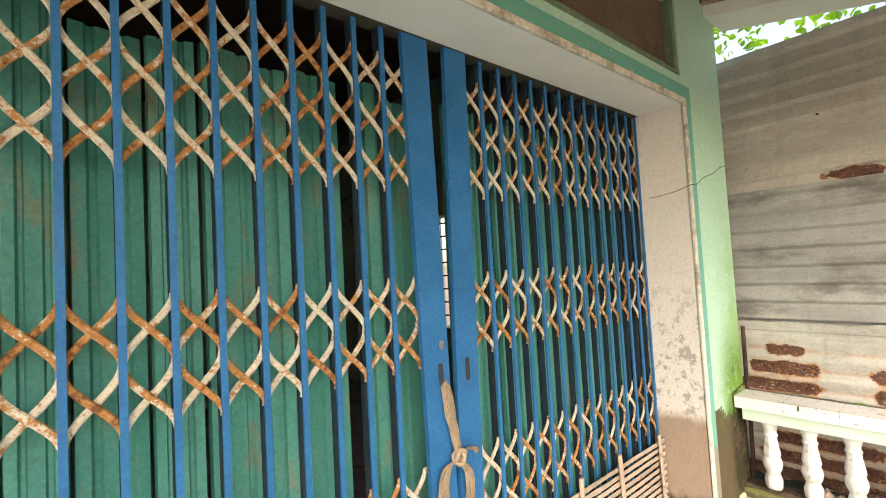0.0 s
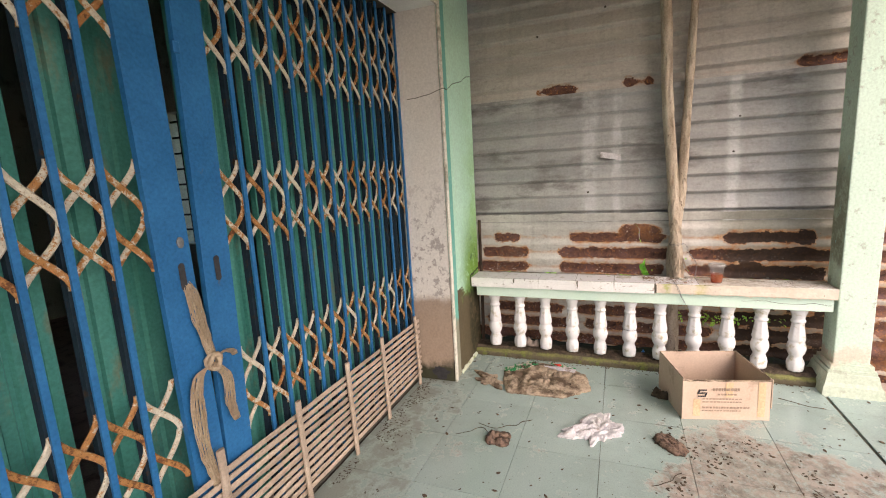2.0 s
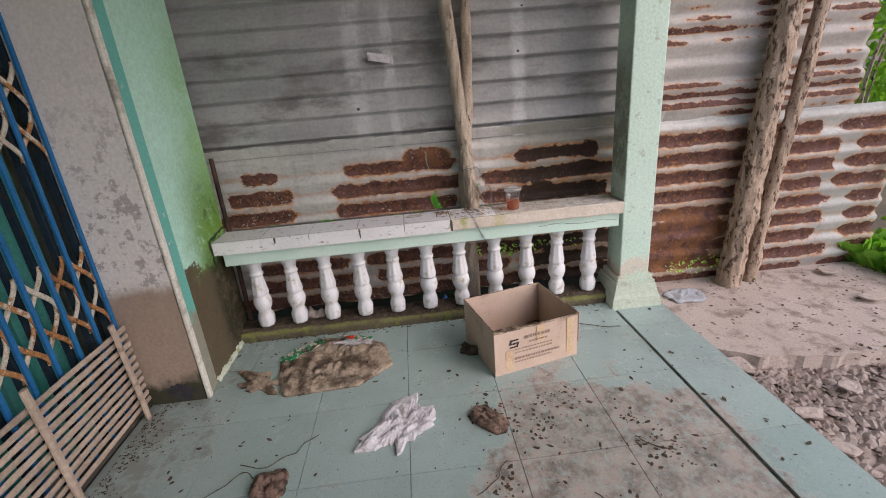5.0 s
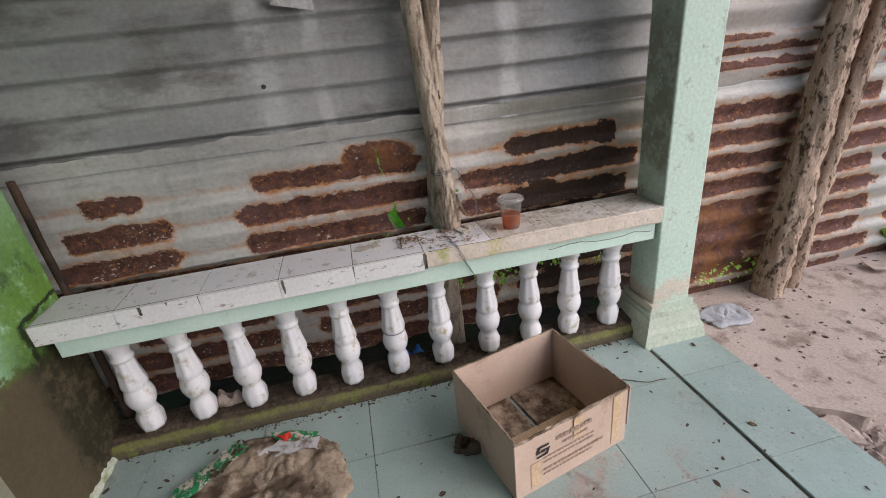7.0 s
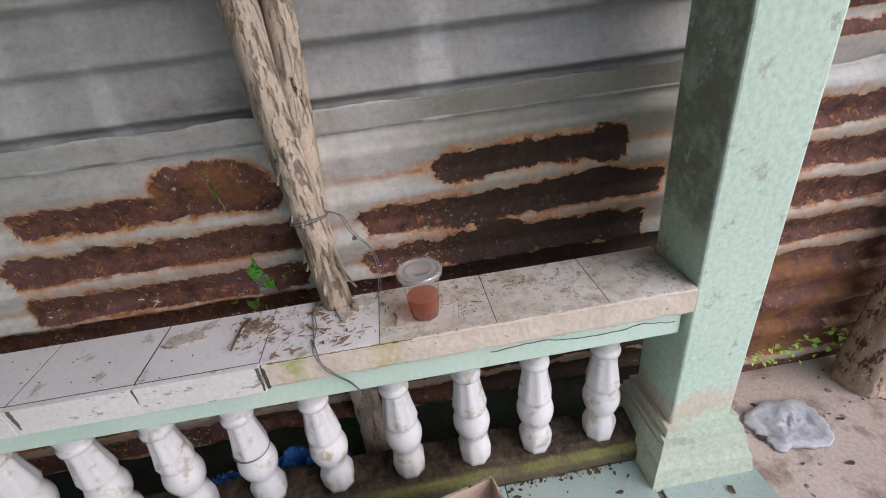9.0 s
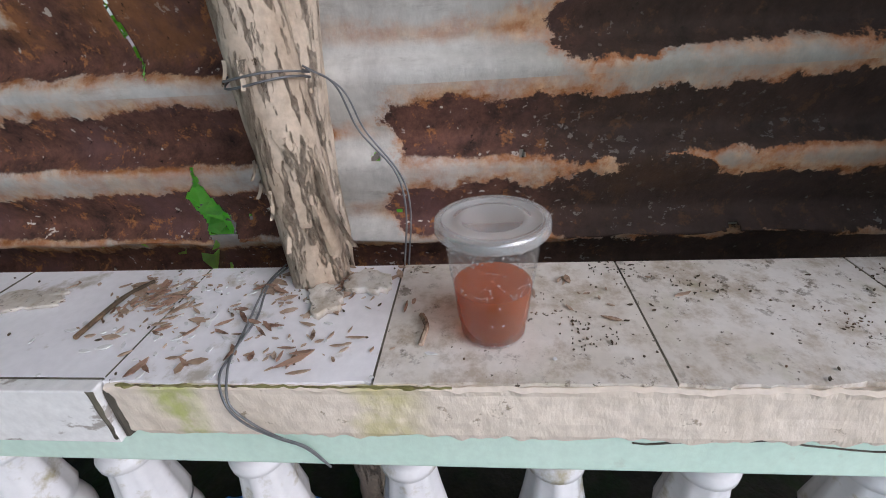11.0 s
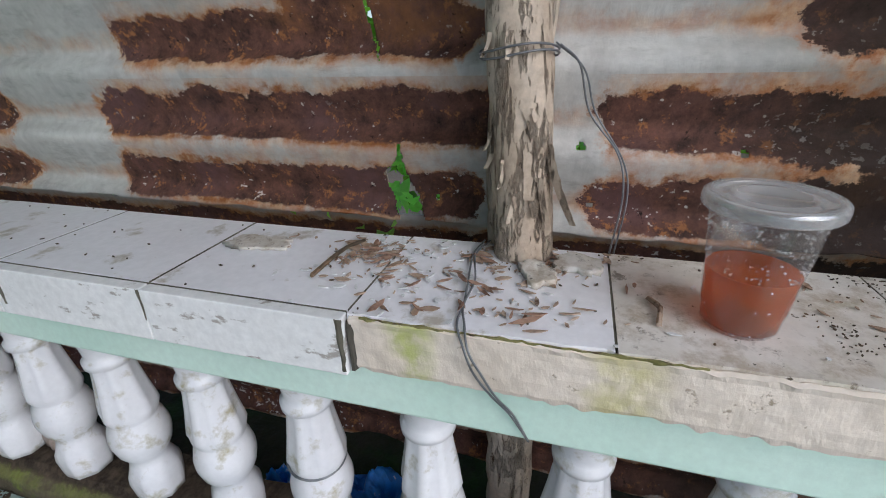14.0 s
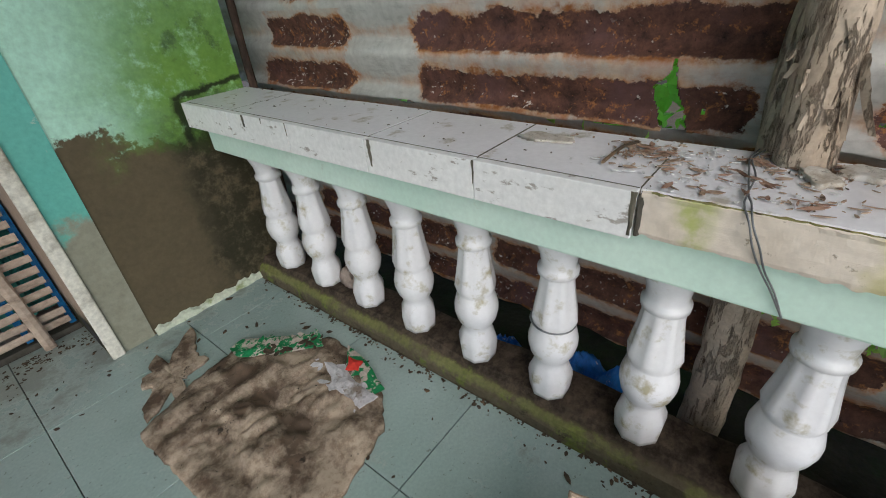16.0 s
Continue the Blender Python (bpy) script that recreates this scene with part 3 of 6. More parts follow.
M_frame = surface("dull_green_frame", (0.13, 0.21, 0.14), (0.17, 0.25, 0.17), 9, (0.26, 0.24, 0.17), 14, (0.55, 0.66))
M_inside = surface("dim_room_paint", (0.50, 0.56, 0.49), (0.56, 0.61, 0.54), 2, (0.22, 0.22, 0.18), 4, (0.55, 0.7))
M_bluebag = surface("blue_plastic", (0.02, 0.16, 0.62), (0.04, 0.24, 0.72), 20, (0.55, 0.6, 0.7), 30, (0.62, 0.66), rough=0.35, bump=0.5, bump_scale=50)
# soil far darker than earth: the shade of the gap is in this colour
M_soil = surface("shade_black_soil", (0.018, 0.014, 0.010), (0.034, 0.026, 0.018), 7, (0.02, 0.03, 0.01), 6, (0.5, 0.65), bump=0.8, bump_scale=30, dist=0.015, rough=0.95)


def leaf_material(name, a, b):
    n = Nodes(name, 0.5)
    r = n.node("ShaderNodeNewGeometry").outputs["Random Per Island"]
    col = n.mix(r, a, b)
    col = n.grain(col, 40, 0.85, 1.1)
    n.shader.inputs["Subsurface Weight"].default_value = 0.0
    n.shader.inputs["Transmission Weight"].default_value = 0.0
    n.end(col, 0.1)
    glow = n.node("ShaderNodeBsdfTranslucent")
    n.put(glow.inputs["Color"], n.mix(1.0, col, (1.5, 1.7, 0.7), "MULTIPLY"))
    m = n.node("ShaderNodeMixShader")
    m.inputs[0].default_value = 0.6
    n.put(m.inputs[1], n.shader.outputs[0])
    n.put(m.inputs[2], glow.outputs[0])
    n.put(n.tree.nodes["Material Output"].inputs[0], m.outputs[0])
    return n.mat


# weed green raised well above the other leaves: outdoor light put into the colour
M_weed = leaf_material("sunlit_weed_leaves", (0.38, 0.64, 0.18), (0.52, 0.76, 0.30))
M_grass = leaf_material("field_grass", (0.13, 0.28, 0.04), (0.26, 0.44, 0.09))
M_leaf = leaf_material("bright_leaves", (0.08, 0.18, 0.02), (0.21, 0.36, 0.05))


def thin_clear(name, clear, cloud, share, gloss):
    """Thin clear plastic or tea: light goes through tinted, some is scattered, some mirrored."""
    n = Nodes(name, 0.1)
    t, d, tr, g = n.node("ShaderNodeBsdfTransparent"), n.node("ShaderNodeBsdfDiffuse"), n.node("ShaderNodeBsdfTranslucent"), n.node("ShaderNodeBsdfGlossy")
    t.inputs["Color"].default_value = (*clear, 1)
    d.inputs["Color"].default_value = tr.inputs["Color"].default_value = (*cloud, 1)
    g.inputs["Roughness"].default_value = 0.08
    f = n.node("ShaderNodeLayerWeight", Blend=0.5)
    sheen = n.calc("ADD", n.calc("MULTIPLY", n.calc("POWER", f.outputs["Facing"], 3.0), 0.18), gloss)
    last = None
    for a, b, k in ((d, tr, 0.5), (t, None, share), (None, g, sheen)):
        m = n.node("ShaderNodeMixShader")
        n.put(m.inputs[0], k)
        n.put(m.inputs[1], (a or last).outputs[0])
        n.put(m.inputs[2], (b or last).outputs[0])
        last = m
    n.put(n.tree.nodes["Material Output"].inputs[0], last.outputs[0])
    return n.mat


M_plastic = thin_clear("clear_plastic", (0.97, 0.97, 0.97), (0.88, 0.89, 0.90), 0.03, 0.04)
M_lid = thin_clear("cloudy_lid_plastic", (0.97, 0.97, 0.97), (0.90, 0.91, 0.92), 0.30, 0.10)
M_rim = thin_clear("clouded_rim_plastic", (0.97, 0.97, 0.97), (0.92, 0.93, 0.94), 0.26, 0.12)
M_tea = thin_clear("amber_tea", (0.95, 0.43, 0.06), (0.60, 0.155, 0.009), 0.46, 0.03)


# ---- mesh helpers ----
def mesh_ob(name, bm, material, smooth=False):
    me = bpy.data.meshes.new(name)
    bmesh.ops.recalc_face_normals(bm, faces=bm.faces)
    bm.to_mesh(me)
    bm.free()
    me.materials.append(material)
    if smooth:
        me.shade_smooth()
    return new(name, me)


def part(name, bm, material, parent, label="", smooth=False):
    ob = mesh_ob(name, bm, material, smooth)
    ob.parent = parent
    return tagged(ob, label)


def thing(name, label, category, at=(0, 0, 0), group="", kind=""):
    ob = new(name)
    ob.location = at
    ob.empty_display_size = 0.1
    return tagged(ob, label, category, group, kind)


def box(bm, x0, x1, y0, y1, z0, z1, bevel=0.0):
    r = bmesh.ops.create_cube(bm, size=1.0, matrix=Matrix.Translation(((x0 + x1) / 2, (y0 + y1) / 2, (z0 + z1) / 2)) @ Matrix.Diagonal((x1 - x0, y1 - y0, z1 - z0, 1)))
    if bevel:
        edges = {e for v in r["verts"] for e in v.link_edges}
        bmesh.ops.bevel(bm, geom=list(edges), offset=bevel, segments=2, affect="EDGES", profile=0.5)
    return bm


def boxed(*a, **k):
    return box(bmesh.new(), *a, **k)


def lathe(bm, profile, sides=16, centre=(0, 0, 0), cap=True):
    """Turns rows of (radius, height) round the upright axis."""
    rings = []
    for r, z in profile:
        rings.append([bm.verts.new((centre[0] + r * math.cos(2 * math.pi * i / sides), centre[1] + r * math.sin(2 * math.pi * i / sides), centre[2] + z)) for i in range(sides)])
    for a, b in zip(rings, rings[1:]):
        for i in range(sides):
            bm.faces.new((a[i], a[(i + 1) % sides], b[(i + 1) % sides], b[i]))
    if cap:
        bm.faces.new(rings[0][::-1])
        bm.faces.new(rings[-1])
    return bm


def tube(bm, points, radii, sides=8, rough=0.0, seed=0.0):
    """A tube along points, its girth roughened by noise."""
    pts = [Vector(p) for p in points]
    rings = []
    for k, p in enumerate(pts):
        d = (pts[min(k + 1, len(pts) - 1)] - pts[max(k - 1, 0)]).normalized()
        u = d.cross(Vector((0.31, 0.9, 0.2))).normalized()
        v = d.cross(u)
        r = radii[k] if isinstance(radii, (list, tuple)) else radii
        ring = []
        for i in range(sides):
            a = 2 * math.pi * i / sides
            w = u * math.cos(a) + v * math.sin(a)
            q = 1 + rough * noise.noise(Vector((seed + 3 * w.x + p.x * 4, 3 * w.y + p.y * 4, p.z * 6)))
            q += 0.6 * rough * noise.noise(Vector((seed + 9 * w.x, 9 * w.y, p.z * 26)))
            ring.append(bm.verts.new(p + w * r * q))
        rings.append(ring)
    for a, b in zip(rings, rings[1:]):
        for i in range(sides):
            bm.faces.new((a[i], a[(i + 1) % sides], b[(i + 1) % sides], b[i]))
    bm.faces.new(rings[0][::-1])
    bm.faces.new(rings[-1])
    return bm


def along(a, b, n, sway=0.0, seed=0.0):
    a, b = Vector(a), Vector(b)
    out = []
    for i in range(n + 1):
        s = i / n
        p = a.lerp(b, s)
        p += Vector((noise.noise((seed, s * 3, 0)), noise.noise((seed + 9, s * 3, 4)), 0)) * sway * math.sin(math.pi * min(1, s + 0.05))
        out.append(p)
    return out


def curve_points(keys, n=8):
    """A smooth line through the key points."""
    k = [Vector(p) for p in keys]
    k = [2 * k[0] - k[1]] + k + [2 * k[-1] - k[-2]]
    out = []
    for a, b, c, d in zip(k, k[1:], k[2:], k[3:]):
        for i in range(n):
            s = i / n
            out.append(0.5 * (2 * b + (c - a) * s + (2 * a - 5 * b + 4 * c - d) * s * s + (3 * b - a - 3 * c + d) * s ** 3))
    return out + [k[-2]]


def scatter_mesh(name, verts, faces, material):
    me = bpy.data.meshes.new(name)
    me.from_pydata(verts, [], faces)
    me.materials.append(material)
    return new(name, me)


# ---- setting ----
def structure(name, bm, material, label, category, smooth=False):
    return tagged(mesh_ob(name, bm, material, smooth), label, category, kind="structure")


# earth all round, to the horizon
bm = bmesh.new()
box(bm, -400, 400, -400, 400, -0.5, -0.13)
structure("ground", bm, M_earth, "bare brown earth around the house", "ground")
# bed under the porch tiles
structure("floor_bed", boxed(-3.2, 3.3, -1.405, 6.2, -0.3, -0.0125), M_joint, "dark mortar bed under the green floor tiles", "floor")

# front wall of the house: right pier, left pier, lintel with a window over it
WY, GX = 1.02, 2.715
bm = bmesh.new()
box(bm, GX, 3.33, WY, 1.34, -0.02, 3.6)
structure("wall_pier", bm, M_wall, "pale green painted wall with moss and bare damp render", "wall")
bm = bmesh.new()
box(bm, -3.2, -1.3, WY, 1.34, -0.02, 3.6)
structure("wall_west", bm, M_wall, "pale green painted house wall", "wall")
bm = bmesh.new()
box(bm, -1.3, GX, WY, 1.34, 2.385, 2.53)
box(bm, -1.3, GX, WY, 1.34, 3.0, 3.6)
box(bm, -1.3, -0.4, WY, 1.34, 2.53, 3.0)
structure("wall_lintel", bm, M_wall, "pale green painted lintel above the shop gate", "wall")
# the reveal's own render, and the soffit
structure("reveal", boxed(GX - 0.012, GX - 0.002, WY + 0.004, 1.345, -0.01, 2.383), M_reveal, "cream rendered gate reveal, flaking, brown low down and near-black at the foot", "wall")
structure("soffit", boxed(-1.3, GX - 0.012, WY + 0.004, 1.345, 2.370, 2.383), M_white, "white painted underside of the lintel", "ceiling")
# cream moulding and teal band round the opening
bm = bmesh.new()
box(bm, GX - 0.014, GX + 0.020, WY - 0.016, WY - 0.001, 0.0, 2.40, 0.004)
box(bm, -1.3, GX - 0.014, WY - 0.016, WY - 0.001, 2.366, 2.40, 0.004)
structure("trim_cream", bm, M_cream, "cream moulding round the gate opening", "trim")
bm = bmesh.new()
box(bm, GX + 0.021, GX + 0.105, WY - 0.005, WY - 0.001, 0.0, 2.48)
box(bm, -1.3, GX + 0.021, WY - 0.005, WY - 0.001, 2.401, 2.48)
structure("trim_teal", bm, M_teal, "teal painted band round the gate opening", "trim")
# broken white skirting along the pier
bm = bmesh.new()
rows = []
for i in range(70):
    x = GX + 0.11 + 0.37 * i / 69
    h = 0.022 + 0.022 * noise.noise((x * 19, 0, 3)) + 0.010 * noise.noise((x * 60, 2, 0))
    d = 0.014 + 0.006 * noise.noise((x * 27, 5, 0))
    rows.append([bm.verts.new(p) for p in ((x, WY - d, 0.0), (x, WY - d * 0.7, max(0.006, h * 0.7)), (x, WY - 0.001, max(0.008, h)))])
for a, b in zip(rows, rows[1:]):
    for i in range(2):
        bm.faces.new((a[i], b[i], b[i + 1], a[i + 1]))
structure("baseboard", bm, M_skirt, "broken pale mortar skirting at the wall foot", "baseboard")

# window over the gate
win = thing("window_1", "dark brown boarded window over the gate", "window", (0, 0, 0), kind="structure")
part("pane", boxed(-0.36, GX - 0.06, WY + 0.05, WY + 0.07, 2.56, 2.97), M_board, win)
for nm, b in (("window_sill", (-0.4, GX - 0.02, WY - 0.004, WY + 0.09, 2.532, 2.56)), ("window_frame", (-0.4, GX - 0.02, WY + 0.002, WY + 0.09, 2.97, 2.998)),
              ("window_frame", (GX - 0.058, GX - 0.02, WY + 0.002, WY + 0.09, 2.561, 2.969)), ("window_frame", (-0.4, -0.362, WY + 0.002, WY + 0.09, 2.561, 2.969))):
    part(nm, boxed(*b, bevel=0.004), M_frame, win)

# flat black patch on the reveal for the shade inside a broken hole
bm = bmesh.new()
c = bm.verts.new((GX - 0.0135, 1.12, 0.055))
ring = []
for i in range(22):
    a = 2 * math.pi * i / 22
    q = 1 + 0.5 * noise.noise((math.cos(a) * 2, math.sin(a) * 2, 6))
    ring.append(bm.verts.new((GX - 0.0135, 1.12 + 0.062 * q * math.cos(a), max(0.002, 0.055 + 0.045 * q * math.sin(a)))))
for a, b in zip(ring, ring[1:] + ring[:1]):
    bm.faces.new((c, a, b))
structure("reveal_break", bm, M_ink, "broken hole at the foot of the reveal, its dark inside a flat black patch", "damage")
bm = bmesh.new()
tube(bm, [p + Vector((0, 0, 0.004 * noise.noise(p * 50))) for p in curve_points([(3.1675, -0.70, 0.52), (3.1675, -0.80, 0.528), (3.1675, -0.95, 0.515), (3.1675, -1.06, 0.523), (3.1675, -1.14, 0.512)], 8)], 0.0011, 5)
structure("beam_crack", bm, M_grout, "dark crack along the mint green beam", "crack")
# hairline crack across the pier
bm = bmesh.new()
crack = curve_points([(GX - 0.013, 1.24, 1.855), (GX - 0.013, 1.10, 1.87), (GX - 0.016, WY - 0.018, 1.895), (GX + 0.10, WY - 0.006, 1.905), (GX + 0.22, WY - 0.001, 1.96), (3.10, WY - 0.001, 2.0), (3.22, WY - 0.001, 2.05), (3.32, WY - 0.001, 2.07)], 5)
tube(bm, [p + Vector((0, 0, 0.006 * noise.noise(p * 14))) for p in crack], 0.0022, 4)
structure("wall_crack", bm, M_grout, "thin dark crack running across the wall", "crack")

# sloping porch roof: ceiling boards, edge beam on the pillar line
def roof_z(y):
    return 3.02 + 0.235 * (y - WY)


def sloped(x0, x1, y0, y1, lift, thick):
    bm = bmesh.new()
    v = [bm.verts.new((x, y, roof_z(y) + lift + h)) for h in (0, thick) for x, y in ((x0, y0), (x1, y0), (x1, y1), (x0, y1))]
    for f in ((3, 2, 1, 0), (4, 5, 6, 7), (0, 1, 5, 4), (1, 2, 6, 5), (2, 3, 7, 6), (3, 0, 4, 7)):
        bm.faces.new([v[i] for i in f])
    return bm


structure("roof_beam", sloped(3.155, 3.47, -1.5, WY - 0.002, 0.0, 0.22), M_white, "stained white beam under the porch roof edge", "beam")
bm = sloped(-3.2, 3.153, -1.5, WY - 0.002, 0.11, 0.04)
structure("ceiling", bm, M_ceil, "brown boarded porch ceiling", "ceiling")
structure("ceiling_batten", sloped(3.105, 3.150, -1.5, WY - 0.003, 0.075, 0.034), M_bark, "brown wooden batten at the ceiling edge", "trim")
structure("roof", sloped(-3.3, 3.62, -1.55, WY - 0.004, 0.26, 0.03), M_zinc_top, "zinc porch roof", "roof")

# room behind the gate
bm = bmesh.new()
box(bm, -3.2, 3.33, 6.0, 6.2, -0.02, 3.6)
structure("wall_back", bm, M_inside, "dim greenish back wall of the shop room", "wall")
bm = bmesh.new()
for b in ((1.342, 3.42, -0.02, 3.6), (3.95, 5.998, -0.02, 3.6), (3.42, 3.95, -0.02, 0.86), (3.42, 3.95, 2.08, 3.6)):
    box(bm, 3.13, 3.33, *b)
structure("wall_room_east", bm, M_inside, "dim greenish side wall of the shop room", "wall")
structure("wall_room_west", boxed(-3.2, -3.0, 1.342, 5.998, -0.02, 3.6), M_inside, "dim greenish side wall of the shop room", "wall")
structure("ceiling_room", boxed(-3.2, 3.33, 1.342, 6.2, 3.602, 3.7), M_board, "dark ceiling of the shop room", "ceiling")
structure("floor_room", boxed(-2.99, 3.12, 1.36, 5.99, -0.017, 0.0), M_concrete, "grey concrete floor of the shop room", "floor")
w2 = thing("window_2", "barred side window of the shop room, bright with daylight", "window", (0, 0, 0), kind="structure")
for i in range(8):
    part("bar", boxed(3.20, 3.212, 3.42, 3.95, 0.98 + i * 0.145, 0.998 + i * 0.145), M_ink, w2)
for y in (3.52, 3.62, 3.74, 3.86):
    part("bar", boxed(3.213, 3.222, y, y + 0.012, 0.86, 2.08), M_ink, w2)


# ---- the pillar ----
pillar = thing("pillar", "pale green concrete porch pillar with flaking paint", "pillar", (3.24, -1.25, 0))
bm = bmesh.new()
box(bm, 3.15, 3.321, -1.337, -1.166, 0.16, 2.62, 0.006)
part("shaft", bm, M_pillar, pillar).matrix_parent_inverse = Matrix.Translation((-3.24, 1.25, 0))
bm = bmesh.new()
for z0, z1, g in ((-0.018, 0.055, 0.062), (0.055, 0.075, 0.051), (0.075, 0.125, 0.042), (0.125, 0.145, 0.027), (0.145, 0.175, 0.015)):
    r = bmesh.ops.create_cube(bm, size=1.0)
    for v in r["verts"]:
        top = v.co.z > 0
        k = g - (0.010 if top and z0 < 0.1 else 0.0)
        v.co = Vector((3.2355 + math.copysign(0.0855 + k, v.co.x), -1.2515 + math.copysign(0.0855 + k, v.co.y), z1 if top else z0))
part("plinth", bm, M_pillar, pillar, "stepped plinth with worn paint").matrix_parent_inverse = Matrix.Translation((-3.24, 1.25, 0))

# ---- balustrade ----
bal = thing("balustrade", "low balustrade of white balusters under a tiled rail", "balustrade", (3.24, -0.05, 0))
BACK = Matrix.Translation((-3.24, 0.05, 0))


def bpart(name, bm, m, label="", smooth=False):
    ob = part(name, bm, m, bal, label, smooth)
    ob.matrix_parent_inverse = BACK
    return ob


bm = bmesh.new()
n = 60
prof = [(3.184, -0.1), (3.187, 0.022), (3.193, 0.040), (3.207, 0.049), (3.222, 0.068), (3.315, 0.075), (3.32, -0.13)]
rings = []
for i in range(n + 1):
    y = -1.16 + (WY + 1.158) * i / n
    rings.append([bm.verts.new((px + 0.008 * noise.noise((px, y * 9, pz * 30)), y, pz + (0.007 * noise.noise((px * 8, y * 11, 3)) if pz > 0.03 else 0))) for px, pz in prof])
for a, b in zip(rings, rings[1:]):
    for i in range(len(prof) - 1):
        bm.faces.new((a[i], b[i], b[i + 1], a[i + 1]))
bm.faces.new(rings[0])
bm.faces.new(rings[-1][::-1])
bpart("kerb", bm, M_kerb, "mossy damp concrete kerb")
bpart("beam", boxed(3.168, 3.318, -1.155, WY - 0.03, 0.476, 0.553, bevel=0.005), M_beam, "mint green painted beam")
bpart("rail_bed", boxed(3.156, 3.322, -1.163, WY - 0.002, 0.5535, 0.612, bevel=0.003), M_mortar, "bare peach mortar where edge tiles are gone")

BAL = [(0.042, 0.0), (0.044, 0.012), (0.047, 0.045), (0.045, 0.060), (0.036, 0.080), (0.034, 0.090), (0.037, 0.100), (0.045, 0.115), (0.050, 0.137), (0.050, 0.152), (0.045, 0.174), (0.0405, 0.184),
       (0.0405, 0.188), (0.044, 0.196), (0.0445, 0.207), (0.042, 0.224), (0.037, 0.255), (0.033, 0.285), (0.0315, 0.302), (0.032, 0.306), (0.038, 0.309), (0.0385, 0.320), (0.034, 0.324), (0.0325, 0.332), (0.035, 0.350), (0.041, 0.366), (0.045, 0.380), (0.045, 0.401)]


def baluster_mesh():
    bm = bmesh.new()
    rings, sides = [], 32
    for r, z in BAL:
        ring = []
        for i in range(sides):
            a = 2 * math.pi * i / sides
            q = r
            if z < 0.065:
                q = r * math.cos(math.pi / 8) / math.cos((a + math.pi / 8) % (math.pi / 4) - math.pi / 8)
            elif 0.20 < z < 0.303:
                q = r * (1 + 0.06 * math.cos(8 * a))
            ring.append(bm.verts.new((q * math.cos(a), q * math.sin(a), z)))
        rings.append(ring)
    for a, b in zip(rings, rings[1:]):
        for i in range(sides):
            bm.faces.new((a[i], a[(i + 1) % sides], b[(i + 1) % sides], b[i]))
    bm.faces.new(rings[0][::-1])
    bm.faces.new(rings[-1])
    bmesh.ops.recalc_face_normals(bm, faces=bm.faces)
    me = bpy.data.meshes.new("baluster")
    bm.to_mesh(me)
    bm.free()
    me.shade_smooth()
    me.materials.append(M_baluster)
    return me


bal_me = baluster_mesh()
for i in range(11):
    ob = new("baluster", bal_me)
    ob.parent = bal
    ob.matrix_parent_inverse = BACK
    ob.matrix_basis = pose(3.247, 0.873 - 0.189 * i - (0.012 if 6 < i < 9 else 0.0), 0.076, 1.2 * noise.noise((i * 2.3, 0, 0)), 1.2 * noise.noise((i * 2.3, 5, 0)), 360 * noise.noise((i, 8, 0)))
# wire ring round one baluster
bm = bmesh.new()
tube(bm, [(3.247 + 0.0445 * math.cos(a * math.pi / 12), -0.071 + 0.0445 * math.sin(a * math.pi / 12), 0.268 + 0.003 * math.sin(a * math.pi / 12)) for a in range(25)], 0.0022, 6)
bpart("wire_ring", bm, M_wire, "grey wire ring")

# rail tiles: flat ones on top, edging in front (broken away along one stretch)
joints = [WY - 0.003, 0.775, 0.525, 0.275, 0.028, -0.220, -0.467, -0.716, -0.965, -1.163]
for k, (a, b) in enumerate(zip(joints, joints[1:])):
    clean = b > -0.23
    m = M_ceramic if b > -0.5 else M_ceramic_dirty
    front = 3.1510 if clean else 3.1450
    lift = 0.002 * noise.noise((k * 4.4, 1, 0))
    if clean:
        gap = 0.0006 if b > 0.1 else 0.0012
        bm = boxed(front, 3.338, b + gap, a - gap, 0.6122, 0.620 + lift, bevel=0.0006)
    else:
        bm = bmesh.new()
        q = []
        for i in range(41):
            y = a - 0.0012 - (a - b - 0.0024) * i / 40
            f = front + 0.004 * noise.noise((y * 30, k, 0)) + 0.003 * noise.noise((y * 95, k, 2)) + 0.012 * max(0, noise.noise((y * 11, k, 9)) - 0.25)
            q.append([bm.verts.new(p) for p in ((f, y, 0.6122), (f + 0.001, y, 0.620 + lift), (3.338, y, 0.620 + lift), (3.338, y, 0.6122))])
        for u, v in zip(q, q[1:]):
            for i in range(4):
                bm.faces.new((u[i], u[(i + 1) % 4], v[(i + 1) % 4], v[i]))
        bm.faces.new(q[0])
        bm.faces.new(q[-1][::-1])
    bpart("rail_tile", bm, m, "" if clean else "stained cracked rail tile")
    if clean:
        cuts = [a, b]
        for c, d in zip(cuts, cuts[1:]):
            bpart("edge_tile", boxed(3.134, 3.1495, d + 0.001, c - 0.001, 0.552 + 0.002 * noise.noise((c, 1, 1)), 0.6190, bevel=0.0015), M_edge)
